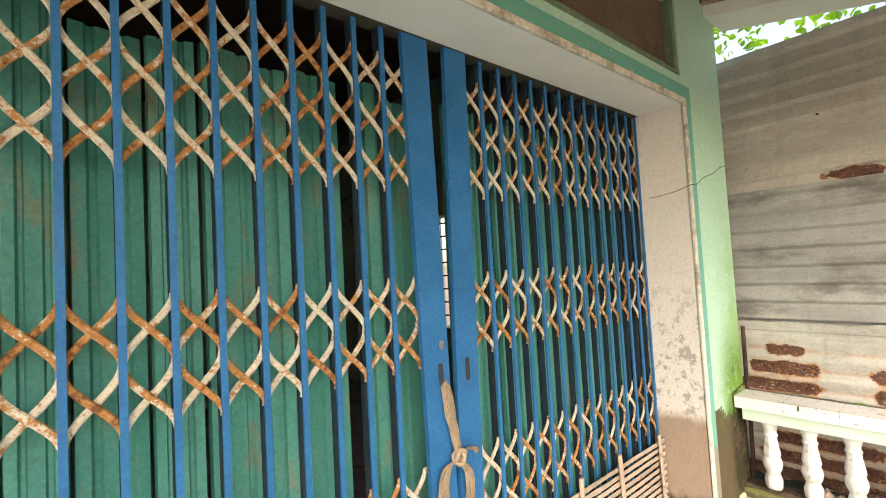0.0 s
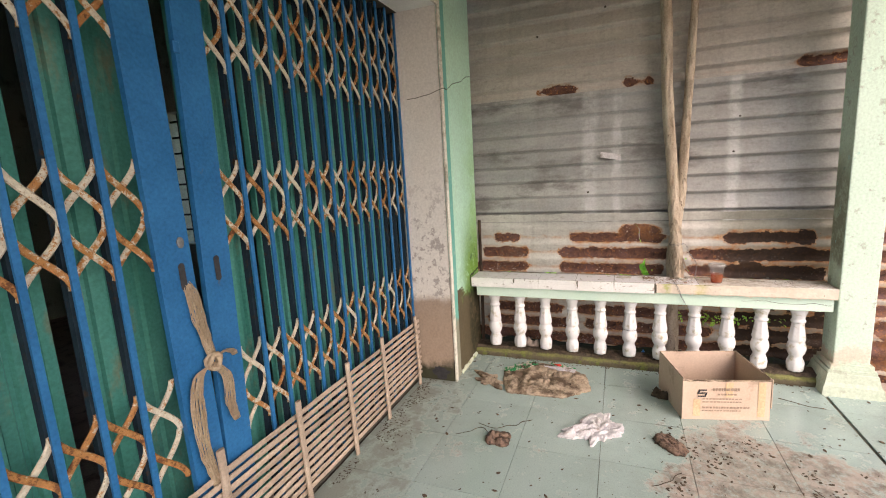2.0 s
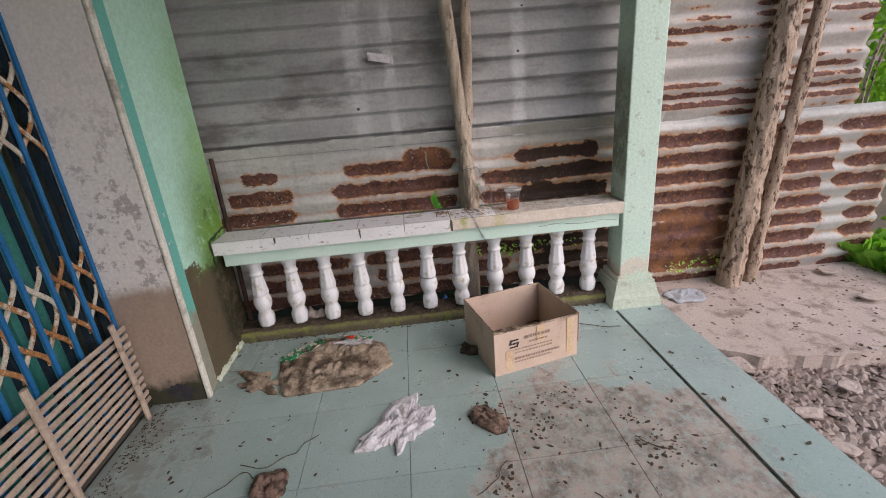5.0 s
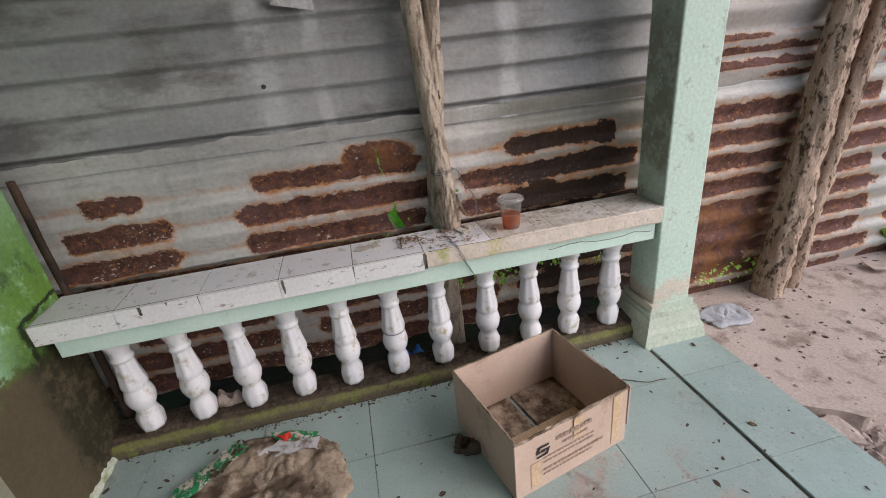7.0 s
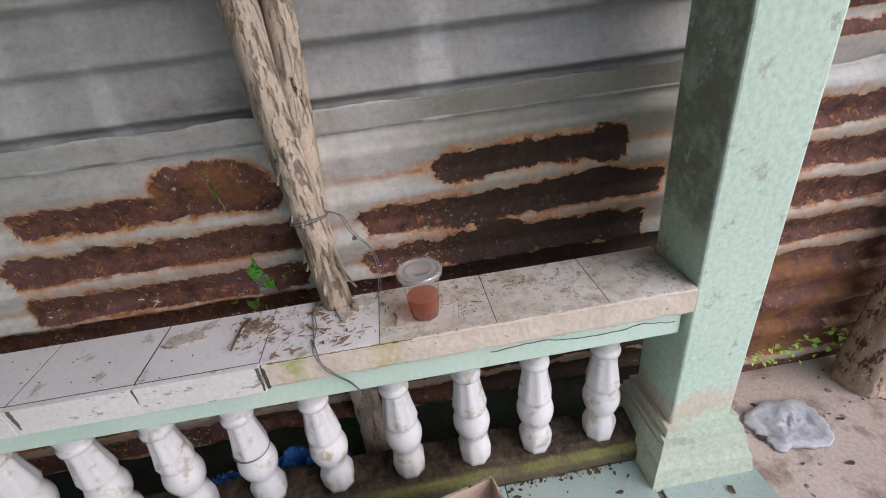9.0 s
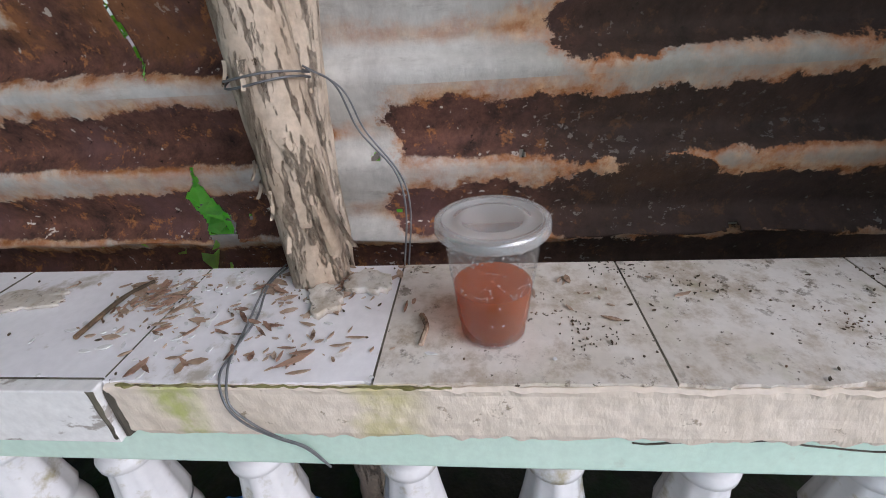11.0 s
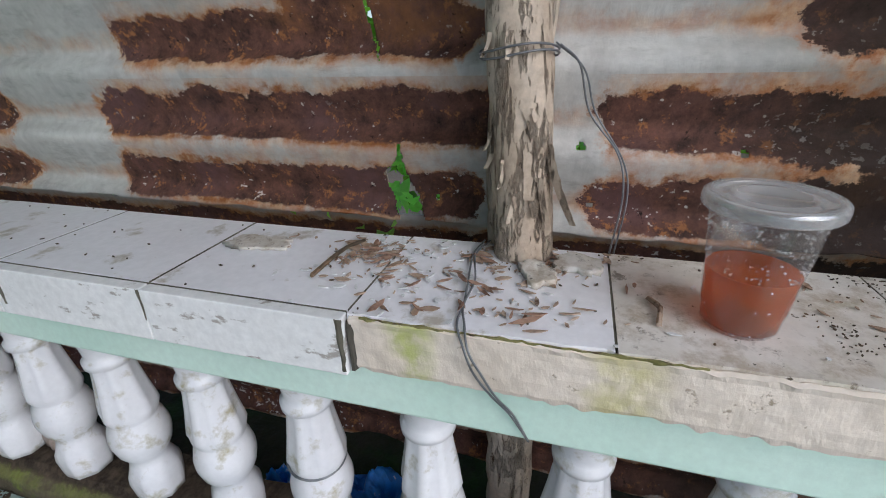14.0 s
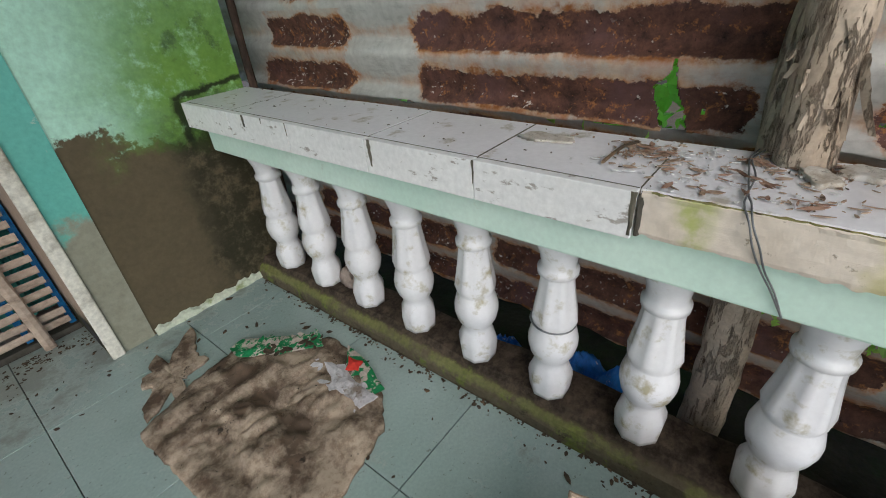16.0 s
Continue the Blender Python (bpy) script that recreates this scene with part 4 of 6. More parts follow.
for y, w, h in ((0.70, 0.011, 0.030), (0.262, 0.009, 0.052), (-0.2165, 0.006, 0.062), (0.028, 0.004, 0.04), (0.62, 0.004, 0.012), (0.525, 0.003, 0.03)):
    bm = bmesh.new()
    rows = []
    for k in range(9):
        zz = 0.6195 - h * k / 8
        ww = w * (1 - 0.55 * k / 8) * (0.5 + 1.0 * abs(noise.noise((zz * 190, y * 30, 0))))
        cc = y + 0.0015 * noise.noise((zz * 60, y * 9, 5))
        rows.append([bm.verts.new((3.1338, cc - ww, zz)), bm.verts.new((3.1330, cc, zz)), bm.verts.new((3.1338, cc + ww * 0.8, zz))])
    for a, b in zip(rows, rows[1:]):
        bm.faces.new((a[0], a[1], b[1], b[0]))
        bm.faces.new((a[1], a[2], b[2], b[1]))
    bpart("edge_chip", bm, M_joint, "dark broken chip in the tile edging")
for y in joints[1:-1]:
    jw = 0.0007 if y > 0.1 else 0.0014
    bpart("rail_joint", boxed(3.152, 3.336, y - jw, y + jw, 0.6124, 0.6197), M_joint, "dark dirty joint between rail tiles")
bpart("edge_joint", boxed(3.1496, 3.1509, -0.218, WY - 0.005, 0.6124, 0.6192), M_joint, "dark joint behind the edging tiles")
# ragged mortar lip where the edging is gone
bm = bmesh.new()
m = 260
rows = []
for i in range(m + 1):
    y = -0.224 - (1.163 - 0.226) * i / m
    d = 0.0022 * noise.noise((y * 17, 0, 0)) + 0.0022 * noise.noise((y * 75, 4, 0))
    ring = [(3.1560, 0.6119), (3.1440 + d, 0.6186 + d * 0.4), (3.1402 + d, 0.6165 + 0.6 * d)]
    for k in range(7):
        zz = 0.610 - 0.008 * k
        ring.append((3.1412 + 0.0016 * noise.noise((y * 21, zz * 30, 6)) + 0.0009 * noise.noise((y * 90, zz * 110, 2)), zz))
    ring += [(3.1432, 0.556 + 2.5 * d), (3.164, 0.5535 + 1.5 * d)]
    rows.append([bm.verts.new((px, y, pz)) for px, pz in ring])
for a, b in zip(rows, rows[1:]):
    for i in range(len(a) - 1):
        bm.faces.new((a[i], b[i], b[i + 1], a[i + 1]))
bm.faces.new(rows[0])
bm.faces.new(rows[-1][::-1])
# solid dark lump in place of the shaded cavity at the broken tile end
broken = bmesh.new()
tube(broken, curve_points([(3.1435, -0.2245, 0.5565), (3.1425, -0.2250, 0.575), (3.1430, -0.2240, 0.595), (3.1445, -0.2255, 0.612), (3.1500, -0.2245, 0.6180)], 6), 0.0042, 10, 0.9, 3)
bpart("broken_end", broken, M_grout, "crumbling broken tile end, the shade of its cavity made as a dark lump")
mossy = bmesh.new()
tube(mossy, [(3.1425 + 0.002 * noise.noise((k * 0.6, 1, 0)), -0.235 - 0.30 * k / 60, 0.6178) for k in range(61)], [0.0012 + 0.0022 * max(0.0, noise.noise((k * 0.35, 5, 0))) for k in range(61)], 6, 0.9, 8)
bpart("edge_moss", mossy, M_moss, "olive moss along the tile edge")
bpart("mortar_lip", bm, M_mortar, "ragged bare mortar edge with green algae")


# ---- corrugated sheets ----
def sheet(name, label, material, x, y0, y1, z0, z1, pitch=PITCH, depth=0.0125, lean=0.0, ragged=0.0, hole=None, step=0.04, phase=0.0, tilt=0.0, saw=False, res=12):
    ny = max(2, int((y1 - y0) / step))
    nz = max(4, int((z1 - z0) / (pitch / (22 if saw else res))))
    vs, fs = [], []
    for i in range(ny + 1):
        y = y0 + (y1 - y0) * i / ny
        ya, yb = 0.0, 0.0
        for j in range(nz + 1):
            s = j / nz
            z = z0 + (z1 - z0) * s + tilt * (y - y1)
            if ragged and j in (0, nz):
                z += ragged * noise.noise((y * 7, j, 1.0)) + 0.4 * ragged * noise.noise((y * 23, j, 2.0))
            yy = y + (0.02 * noise.noise((z * 9, y0, 3.3)) if i in (0, ny) else 0)
            ph = 2 * math.pi * (z - tilt * (y - y1) - phase) / pitch
            w = math.sin(ph + 0.55 * math.sin(ph))
            w = math.copysign(abs(w) ** 0.8, w)
            if saw:
                q = (ph / (2 * math.pi)) % 1.0
                w = -1 + 2 * (q / 0.84) ** 0.8 if q < 0.84 else 1 - 2 * (q - 0.84) / 0.16
            xx = x + depth * w + lean * (z - z0) + 0.012 * noise.noise((y * 1.3, z * 1.1, x)) + 0.003 * noise.noise((y * 6, z * 5, 1))
            vs.append((xx, yy, z))
    for i in range(ny):
        for j in range(nz):
            a = i * (nz + 1) + j
            if hole:
                c = (Vector(vs[a]) + Vector(vs[a + nz + 2])) / 2
                if hole(c.y, c.z):
                    continue
            fs.append((a, a + nz + 1, a + nz + 2, a + 1))
    ob = scatter_mesh(name, vs, fs, material)
    ob.data.shade_smooth()
    mod = ob.modifiers.new("thickness", "SOLIDIFY")
    mod.thickness, mod.offset = 0.0018, 1.0
    return tagged(ob, label, "zinc sheet", "fence sheets")


def between(v, *keys):
    """The value at v on a line of (v, value) keys, rising in v."""
    for (a, p), (b, q) in zip(keys, keys[1:]):
        if a <= v <= b:
            return p + (q - p) * (v - a) / (b - a)
    return 0.0


def torn(y, z):
    if 0.59 < z < 0.722:
        left = between(z, (0.59, -0.166), (0.609, -0.157), (0.648, -0.137), (0.674, -0.134), (0.695, -0.160), (0.722, -0.167)) + 0.004 * noise.noise((z * 70, 0, 0))
        right = between(z, (0.59, -0.180), (0.600, -0.206), (0.643, -0.184), (0.675, -0.172), (0.722, -0.171)) + 0.003 * noise.noise((z * 90, 4, 0))
        if right < y < left:
            return True
    if 0.833 < z < 0.963:
        mid = between(z, (0.833, -0.148), (0.861, -0.135), (0.89, -0.132), (0.931, -0.132), (0.963, -0.111)) + 0.003 * noise.noise((z * 60, 3, 0))
        if abs(y - mid) < 0.0016 + 0.0018 * math.sin(math.pi * (z - 0.833) / 0.13):
            return True
    for hy, hz, hr in ((-0.425, 0.725, 0.005), (-0.90, 0.606, 0.009), (-0.445, 0.64, 0.004), (-0.615, 0.722, 0.005), (-0.218, 0.635, 0.004)):
        if (y - hy) ** 2 + (z - hz) ** 2 < hr * hr:
            return True
    return False


sheet("corrugated_sheet", "zinc sheet banded with dark brown rust behind the rail", M_zinc_low, 3.452, -1.52, 1.30, 0.602, 1.045, hole=torn, step=0.003, res=36, ragged=0.012, phase=0.73)
sheet("corrugated_sheet", "weathered dark grey zinc sheet with a lapped edge", M_zinc_mid, 3.462, -1.46, 1.30, 0.985, 1.895, lean=0.004, phase=0.73, saw=True, depth=0.017)
sheet("corrugated_sheet", "pale grey zinc sheet along the fence top", M_zinc_top, 3.474, -1.48, 1.32, 1.835, 2.82, lean=0.006, phase=0.73, saw=True, depth=0.024)
sheet("corrugated_sheet", "zinc sheet streaked with rust beside the poles", M_zinc_side, 3.456, -2.72, -1.40, 0.93, 2.75, ragged=0.01, phase=0.73, lean=0.004)
sheet("corrugated_sheet", "zinc sheet with brown rust bands down to the earth", M_zinc_end, 3.446, -3.02, -1.40, -0.10, 0.985, ragged=0.012, phase=0.73)
sheet("corrugated_sheet", "long-rusted brown zinc sheet behind the balusters, gap shade put into its rust", M_zinc_foot, 3.500, -1.46, 1.30, 0.045, 0.590, ragged=0.025, phase=0.40, depth=0.012)


bm = bmesh.new()
box(bm, 3.428, 3.430, -0.005, 0.125, 1.425, 1.465)
for v in bm.verts:
    v.co.z += 0.012 * (v.co.y - 0.06) / 0.06
tagged(mesh_ob("paper_label", bm, M_paper), "torn pale strip of paper stuck to the zinc", "label")
for y, z in ((-0.675, 1.425), (-0.668, 1.185), (-0.70, 1.64), (0.21, 1.20), (0.55, 2.30), (0.10, 2.42)):
    bm = bmesh.new()
    lathe(bm, [(0.008, 0.0), (0.0075, 0.003), (0.003, 0.005)], 10)
    for v in bm.verts:
        v.co = Vector((3.452 - v.co.z, y + v.co.x, z + v.co.y))
    tagged(mesh_ob("roofing_nail", bm, M_grout), "dark rusted roofing nail in the zinc sheet", "nail", "sheet nails")


# ---- poles ----
def pole(name, label, material, a, b, r0, r1, sway, rough, seed, sides=14, n=46):
    bm = bmesh.new()
    keys = curve_points(b, 12) if a is None else along(a, b, n, sway, seed)
    n = len(keys) - 1
    tube(bm, keys, [r0 + (r1 - r0) * i / n for i in range(n + 1)], sides, rough, seed)
    ob = mesh_ob(name, bm, material, True)
    return tagged(ob, label, "pole")


p1 = pole("wooden_pole", "peeling grey-brown branch pole standing on the tiled rail", M_wood, None, [(3.318, -0.370, 0.617), (3.326, -0.362, 0.72), (3.333, -0.353, 0.85), (3.352, -0.335, 1.05), (3.372, -0.322, 1.3), (3.400, -0.283, 1.8), (3.405, -0.27, 2.2), (3.41, -0.24, 2.75)], 0.034, 0.034, 0, 0.12, 1.0, 18)
p2 = pole("wooden_pole", "thin straight pole rising from the ground behind the rail", M_wood, None, [(3.41, -0.352, -0.13), (3.412, -0.352, 0.2), (3.418, -0.34, 0.7), (3.42, -0.365, 1.0), (3.42, -0.388, 1.31), (3.42, -0.405, 1.8), (3.42, -0.44, 2.75)], 0.042, 0.022, 0, 0.2, 5.0)
p3 = pole("wooden_pole", "thick rough-barked trunk leaning against the zinc sheets", M_bark, (3.33, -1.965, -0.10), (3.385, -2.235, 2.7), 0.068, 0.050, 0.02, 0.26, 9.0, 32, 190)
p4 = pole("wooden_pole", "thinner crooked trunk beside the thick one", M_bark, (3.345, -2.115, -0.10), (3.385, -2.42, 2.7), 0.042, 0.032, 0.03, 0.3, 14.0, 20, 120)
pole("wooden_pole", "thin dark-brown post in the corner of fence and wall", M_damp, (3.352, 1.004, -0.10), (3.356, 1.004, 1.02), 0.013, 0.012, 0.01, 0.15, 21.0, 10, 30)
# strips of bark peeling off the pole on the rail
rnd = random.Random(4)
for i in range(13):
    s = rnd.uniform(0.03, 0.2)
    c = Vector((3.318, -0.370, 0.617)).lerp(Vector((3.333, -0.353, 0.85)), s / 0.11)
    a = rnd.uniform(math.pi * 0.55, math.pi * 1.5)
    out = Vector((math.cos(a), math.sin(a), 0))
    side = Vector((-out.y, out.x, 0))
    ln, wd = rnd.uniform(0.012, 0.035), rnd.uniform(0.004, 0.010)
    bm = bmesh.new()
    rows = []
    for k in range(6):
        u = k / 5
        p = c + out * (0.0345 + 0.007 * u * u) + Vector((0, 0, -ln * u)) + side * 0.0015 * math.sin(u * 4 + i)
        w = wd * (1 - 0.6 * u)
        rows.append([bm.verts.new(p - side * w), bm.verts.new(p + out * 0.003), bm.verts.new(p + side * w)])
    for q, r in zip(rows, rows[1:]):
        bm.faces.new((q[0], q[1], r[1], r[0]))
        bm.faces.new((q[1], q[2], r[2], r[1]))
    part("bark_strip", bm, M_wood, p1)

# one broad strip hanging away from the pole, and a narrow one beside it
for k, (keys, wd) in enumerate((([(3.312, -0.391, 0.755), (3.306, -0.398, 0.725), (3.303, -0.410, 0.695), (3.301, -0.424, 0.668)], 0.0085), ([(3.300, -0.385, 0.72), (3.295, -0.391, 0.690), (3.293, -0.400, 0.662)], 0.005))):
    bm = bmesh.new()
    pts = curve_points(keys, 6)
    rows = []
    for i, p in enumerate(pts):
        u = i / (len(pts) - 1)
        w = wd * (0.5 + 0.9 * math.sin(math.pi * min(1, 0.15 + 0.8 * u))) * (1 + 0.3 * noise.noise((u * 9, k, 0)))
        rows.append([bm.verts.new(p + Vector((-0.6 * w, -0.5 * w, 0))), bm.verts.new(p + Vector((-0.002, 0.004, 0))), bm.verts.new(p + Vector((0.6 * w, 0.3 * w, 0)))])
    for q, r in zip(rows, rows[1:]):
        bm.faces.new((q[0], q[1], r[1], r[0]))
        bm.faces.new((q[1], q[2], r[2], r[1]))
    part("bark_strip", bm, M_wood, p1)

# wire: a tie round the pole, a tail to the rail, a strand over the rail's edge
bm = bmesh.new()
for h in (0.842, 0.848):
    c = Vector((3.333, -0.353, h))
    tube(bm, [(c.x + 0.041 * math.cos(a * math.pi / 10), c.y + 0.041 * math.sin(a * math.pi / 10), h + 0.004 * math.sin(a * 0.6 + h * 90)) for a in range(21)], 0.0012, 5)
tube(bm, curve_points([(3.33, -0.395, 0.85), (3.35, -0.415, 0.83), (3.36, -0.43, 0.78), (3.355, -0.465, 0.735), (3.345, -0.475, 0.69), (3.335, -0.468, 0.622)], 8), 0.0012, 5)
tube(bm, curve_points([(3.335, -0.39, 0.852), (3.355, -0.42, 0.825), (3.362, -0.436, 0.78), (3.358, -0.470, 0.73), (3.347, -0.480, 0.69), (3.336, -0.473, 0.622)], 8), 0.0011, 5)
tagged(mesh_ob("wire_tie", bm, M_wire, True), "thin grey wire tied round the pole", "wire")
for off in (0.0, 0.007):
    bm = bmesh.new()
    tube(bm, curve_points([(3.338, -0.318 - off, 0.624), (3.29, -0.314 - off * 0.4, 0.626), (3.23, -0.322 - off, 0.625), (3.18, -0.329, 0.625), (3.150, -0.330 - off, 0.6235), (3.131, -0.341 - off * 0.5, 0.609), (3.133, -0.350 - off, 0.582), (3.146, -0.364 - off * 0.6, 0.548), (3.160, -0.381 - off * 0.5, 0.515), (3.164, -0.400, 0.480)], 8), 0.0012, 5)
    tagged(mesh_ob("wire_strand", bm, M_wire, True), "grey wire strand hanging over the rail", "wire")


# ---- the scissor gate ----
GY = 1.305
gate = thing("scissor_gate", "blue folding scissor gate with rusty lattice, tied shut", "gate", (1.08, GY, 0))
GB = Matrix.Translation((-1.08, -GY, 0))


def channel(bm, x0, x1, y0, depth, t, z0, z1):
    """A steel channel, open at the back, in one piece."""
    prof = [(x0, y0), (x1, y0), (x1, y0 + depth), (x1 - t, y0 + depth), (x1 - t, y0 + t), (x0 + t, y0 + t), (x0 + t, y0 + depth), (x0, y0 + depth)]
    lo, hi = [[bm.verts.new((x, y, z)) for x, y in prof] for z in (z0, z1)]
    for i in range(8):
        k = (i + 1) % 8
        bm.faces.new((lo[i], lo[k], hi[k], hi[i]))
    for r in (lo, hi):
        for q in ((0, 1, 4, 5), (1, 2, 3, 4), (0, 5, 6, 7)):
            bm.faces.new([r[i] for i in q])
    return bm


def gpart(name, data, label="", m=None):
    ob = part(name, data, m, gate, label) if m else new(name, data)
    ob.parent = gate
    ob.matrix_parent_inverse = GB
    return ob


for x0, x1, side in ((0.960, 1.076, 1), (1.120, 1.233, -1)):
    bm = bmesh.new()
    channel(bm, x0, x1, GY - 0.026, 0.021, 0.005, 0.015, 2.366)
    bmesh.ops.bisect_plane(bm, geom=bm.verts[:] + bm.edges[:] + bm.faces[:], plane_co=(0, 0, 0.9), plane_no=(0, 0, 1))
    for v in bm.verts:
        v.co.x -= side * 0.020 * (v.co.z - 1.3)
    post = gpart("post", bm, "broad blue steel meeting post", M_blue)
    cx = 1.037 if side > 0 else 1.169
    bm = bmesh.new()
    lathe(bm, [(0.011, 0), (0.0115, 0.001)], 14)
    for v in bm.verts:
        v.co = Vector((cx + v.co.x, GY - 0.028 - v.co.z, 1.115 + (0.032 if v.co.y > 0 else -0.032) + v.co.y))
    ob = gpart("lock_slot", bm, "dark lock slot", M_ink)
    ob.parent = post
    ob.matrix_parent_inverse = Matrix.Identity(4)
bm = bmesh.new()
lathe(bm, [(0.012, 0), (0.012, 0.004), (0.008, 0.006), (0.004, 0.006)], 16)
for v in bm.verts:
    v.co = Vector((1.046 + v.co.x, GY - 0.026 - v.co.z, 1.222 + 1.5 * v.co.y))
gpart("lock_cylinder", bm, "worn round lock cylinder", M_wire)
bm = bmesh.new()
box(bm, 1.118, 1.142, GY - 0.034, GY - 0.027, 1.80, 1.835, 0.003)
gpart("latch_lug", bm, "small blue latch lug", M_blue)

bar_me = bpy.data.meshes.new("bar")
bm = bmesh.new()
channel(bm, -0.0085, 0.0085, -0.018, 0.009, 0.003, 0.02, 2.362)
bmesh.ops.recalc_face_normals(bm, faces=bm.faces)
bm.to_mesh(bar_me)
bm.free()
bar_me.materials.append(M_blue)
# rear bars, coloured near-black so the gaps look shaded
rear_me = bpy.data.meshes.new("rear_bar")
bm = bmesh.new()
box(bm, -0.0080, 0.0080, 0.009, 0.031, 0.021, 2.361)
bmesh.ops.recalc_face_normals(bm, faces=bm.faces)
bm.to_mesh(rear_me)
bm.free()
rear_me.materials.append(M_blue_shade)


def strap_mesh(w, h, turn, material):
    """One flat strap that swings from bar to bar and runs upright at its ends."""
    bm = bmesh.new()
    rows, n = [], 14
    for i in range(n + 1):
        s = i / n
        u = s * s * (3 - 2 * s)
        x, z = turn * (u - 0.5) * w, (s - 0.5) * h
        dx = turn * w * 6 * s * (1 - s)
        l = math.hypot(dx, h)
        nx, nz = -h / l, dx / l
        yy = 0.004 * turn
        rows.append([bm.verts.new((x + nx * k * 0.0088, yy + d, z + nz * k * 0.0088)) for k, d in ((-1, -0.001), (-0.6, -0.0035), (0.6, -0.0035), (1, -0.001), (1, 0.003), (-1, 0.003))])
    for a, b in zip(rows, rows[1:]):
        for i in range(6):
            bm.faces.new((a[i], a[(i + 1) % 6], b[(i + 1) % 6], b[i]))
    bm.faces.new(rows[0])
    bm.faces.new(rows[-1][::-1])
    bmesh.ops.recalc_face_normals(bm, faces=bm.faces)
    me = bpy.data.meshes.new("strap")
    bm.to_mesh(me)
    bm.free()
    me.materials.append(material)
    return me


PB = 0.1085
PR = 0.1118
left_bars = [0.858 - PB * i for i in range(16)]
right_bars = [1.347 + PR * i for i in range(13)]
for x in left_bars + right_bars:
    ob = gpart("bar", bar_me)
    ob.matrix_basis = Matrix.Translation((x, GY, 0))
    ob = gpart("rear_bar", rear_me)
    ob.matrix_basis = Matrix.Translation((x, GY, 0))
HS = 0.1665
strap = {(w, t, k): strap_mesh(w, HS, t, m) for w in (PB, PR) for t in (1, -1) for k, m in enumerate((M_strap_pale, M_strap))}
spans = [(x - PB / 2, PB) for x in [0.858 + PB] + left_bars] + [(x + PR / 2, PR) for x in [1.347 - PR] + right_bars[:-1]]
for x, w in spans:
    for zb in (0.134, 0.301, 0.467, 0.634, 1.147, 1.313, 1.779, 1.945, 2.111):
        if zb < 0.4 and x > 0.8:
            continue
        for t in (1, -1):
            ob = gpart("strap", strap[w, t, int((t < 0) != (zb > 1.6) if noise.noise((x * 7.3, zb * 5.1, t)) < 0.25 else (t < 0) == (zb > 1.6))])
            ob.matrix_basis = Matrix.Translation((x, GY - 0.002, zb + HS / 2 + 0.004 * noise.noise((x * 9, zb, 0))))
# head track and sill track
gpart("track", boxed(-1.3, GX - 0.013, GY - 0.03, GY + 0.035, 2.3665, 2.3695), "steel head track", M_grout)
gpart("sill_track", boxed(-1.3, GX - 0.013, GY - 0.02, GY + 0.02, -0.0155, 0.012), "dirty steel floor track", M_grout)

# ---- folding steel leaves behind the gate ----
PY = 1.43


def leaf_panel(x0, x1, top, lean):
    """A ribbed steel leaf: pressed flutes between two turned edges."""
    bm = bmesh.new()
    w = x1 - x0
    prof = [(0, 0.02), (0.03, 0.0), (0.22, 0.0), (0.26, 0.012), (0.33, 0.012), (0.37, 0.0), (0.63, 0.0), (0.67, 0.012), (0.74, 0.012), (0.78, 0.0), (0.97, 0.0), (1.0, 0.02)]
    cols = []
    for z in (0.02, top):
        cols.append([bm.verts.new((x0 + w * u, PY + d + lean * u, z)) for u, d in prof] + [bm.verts.new((x0 + w * u, PY + d + 0.003 + lean * u, z)) for u, d in reversed(prof)])
    a, b = cols
    for i in range(len(a)):
        k = (i + 1) % len(a)
        bm.faces.new((a[i], a[k], b[k], b[i]))
    bm.faces.new(a[::-1])
    bm.faces.new(b)
    return bm


leaves = thing("folding_shutter", "green ribbed steel folding shutter behind the gate", "shutter", (1.0, PY, 0))
LB = Matrix.Translation((-1.0, -PY, 0))
x, k = -1.28, 0
edges = []
while x < 2.66:
    w = 0.165 if k % 2 else 0.118
    if abs(x + w - 1.12) < 0.09:
        w = 1.145 - x if 1.145 - x > 0.06 else w
    edges.append((x, min(x + w, 2.69)))
    x += w + 0.004
    if 0.70 < x < 0.80 and not any(abs(a - 0.78) < 0.05 for a, b in edges):
        x += 0.040
    if 0.22 < x < 0.33:
        x += 0.012
    if 1.05 < x < 1.16:
        x = 1.245
    k += 1
for k, (a, b) in enumerate(edges):
    top = 2.20 + 0.012 * math.sin(k * 2.4) - (0.02 if k % 3 == 0 else 0)
    ob = part("leaf", leaf_panel(a, b, top, 0.028 if k % 2 else -0.028), M_panel, leaves)
    ob.matrix_parent_inverse = LB

# ---- raffia knot holding the gate ----
knot = thing("raffia_tie", "pale raffia cord knotted through the gate locks", "cord", (1.09, GY - 0.045, 0.80))
KB = Matrix.Translation((-1.09, -(GY - 0.045), -0.80))


def strand(keys, r, n=9, flat=0.5, seed=0):
    bm = bmesh.new()
    pts = curve_points(keys, n)
    for s in range(36):
        off = Vector((s / 35 - 0.5 + 0.12 * noise.noise((seed + s * 3.3, 1, 0)), 0.5 * noise.noise((seed + s * 7.1, 3, 0)), 0)) * r * 2.3
        m = len(pts)
        tube(bm, [p + off * (0.35 + 0.65 * math.sin(math.pi * min(1.0, 0.1 + i / m)) + 0.4 * i / m) + Vector((noise.noise((i * 0.35, s, seed)), 0, 0)) * r * 0.35 for i, p in enumerate(pts)], r * 0.085, 4, 0.4, s + seed)
    return bm


Y0 = GY - 0.034
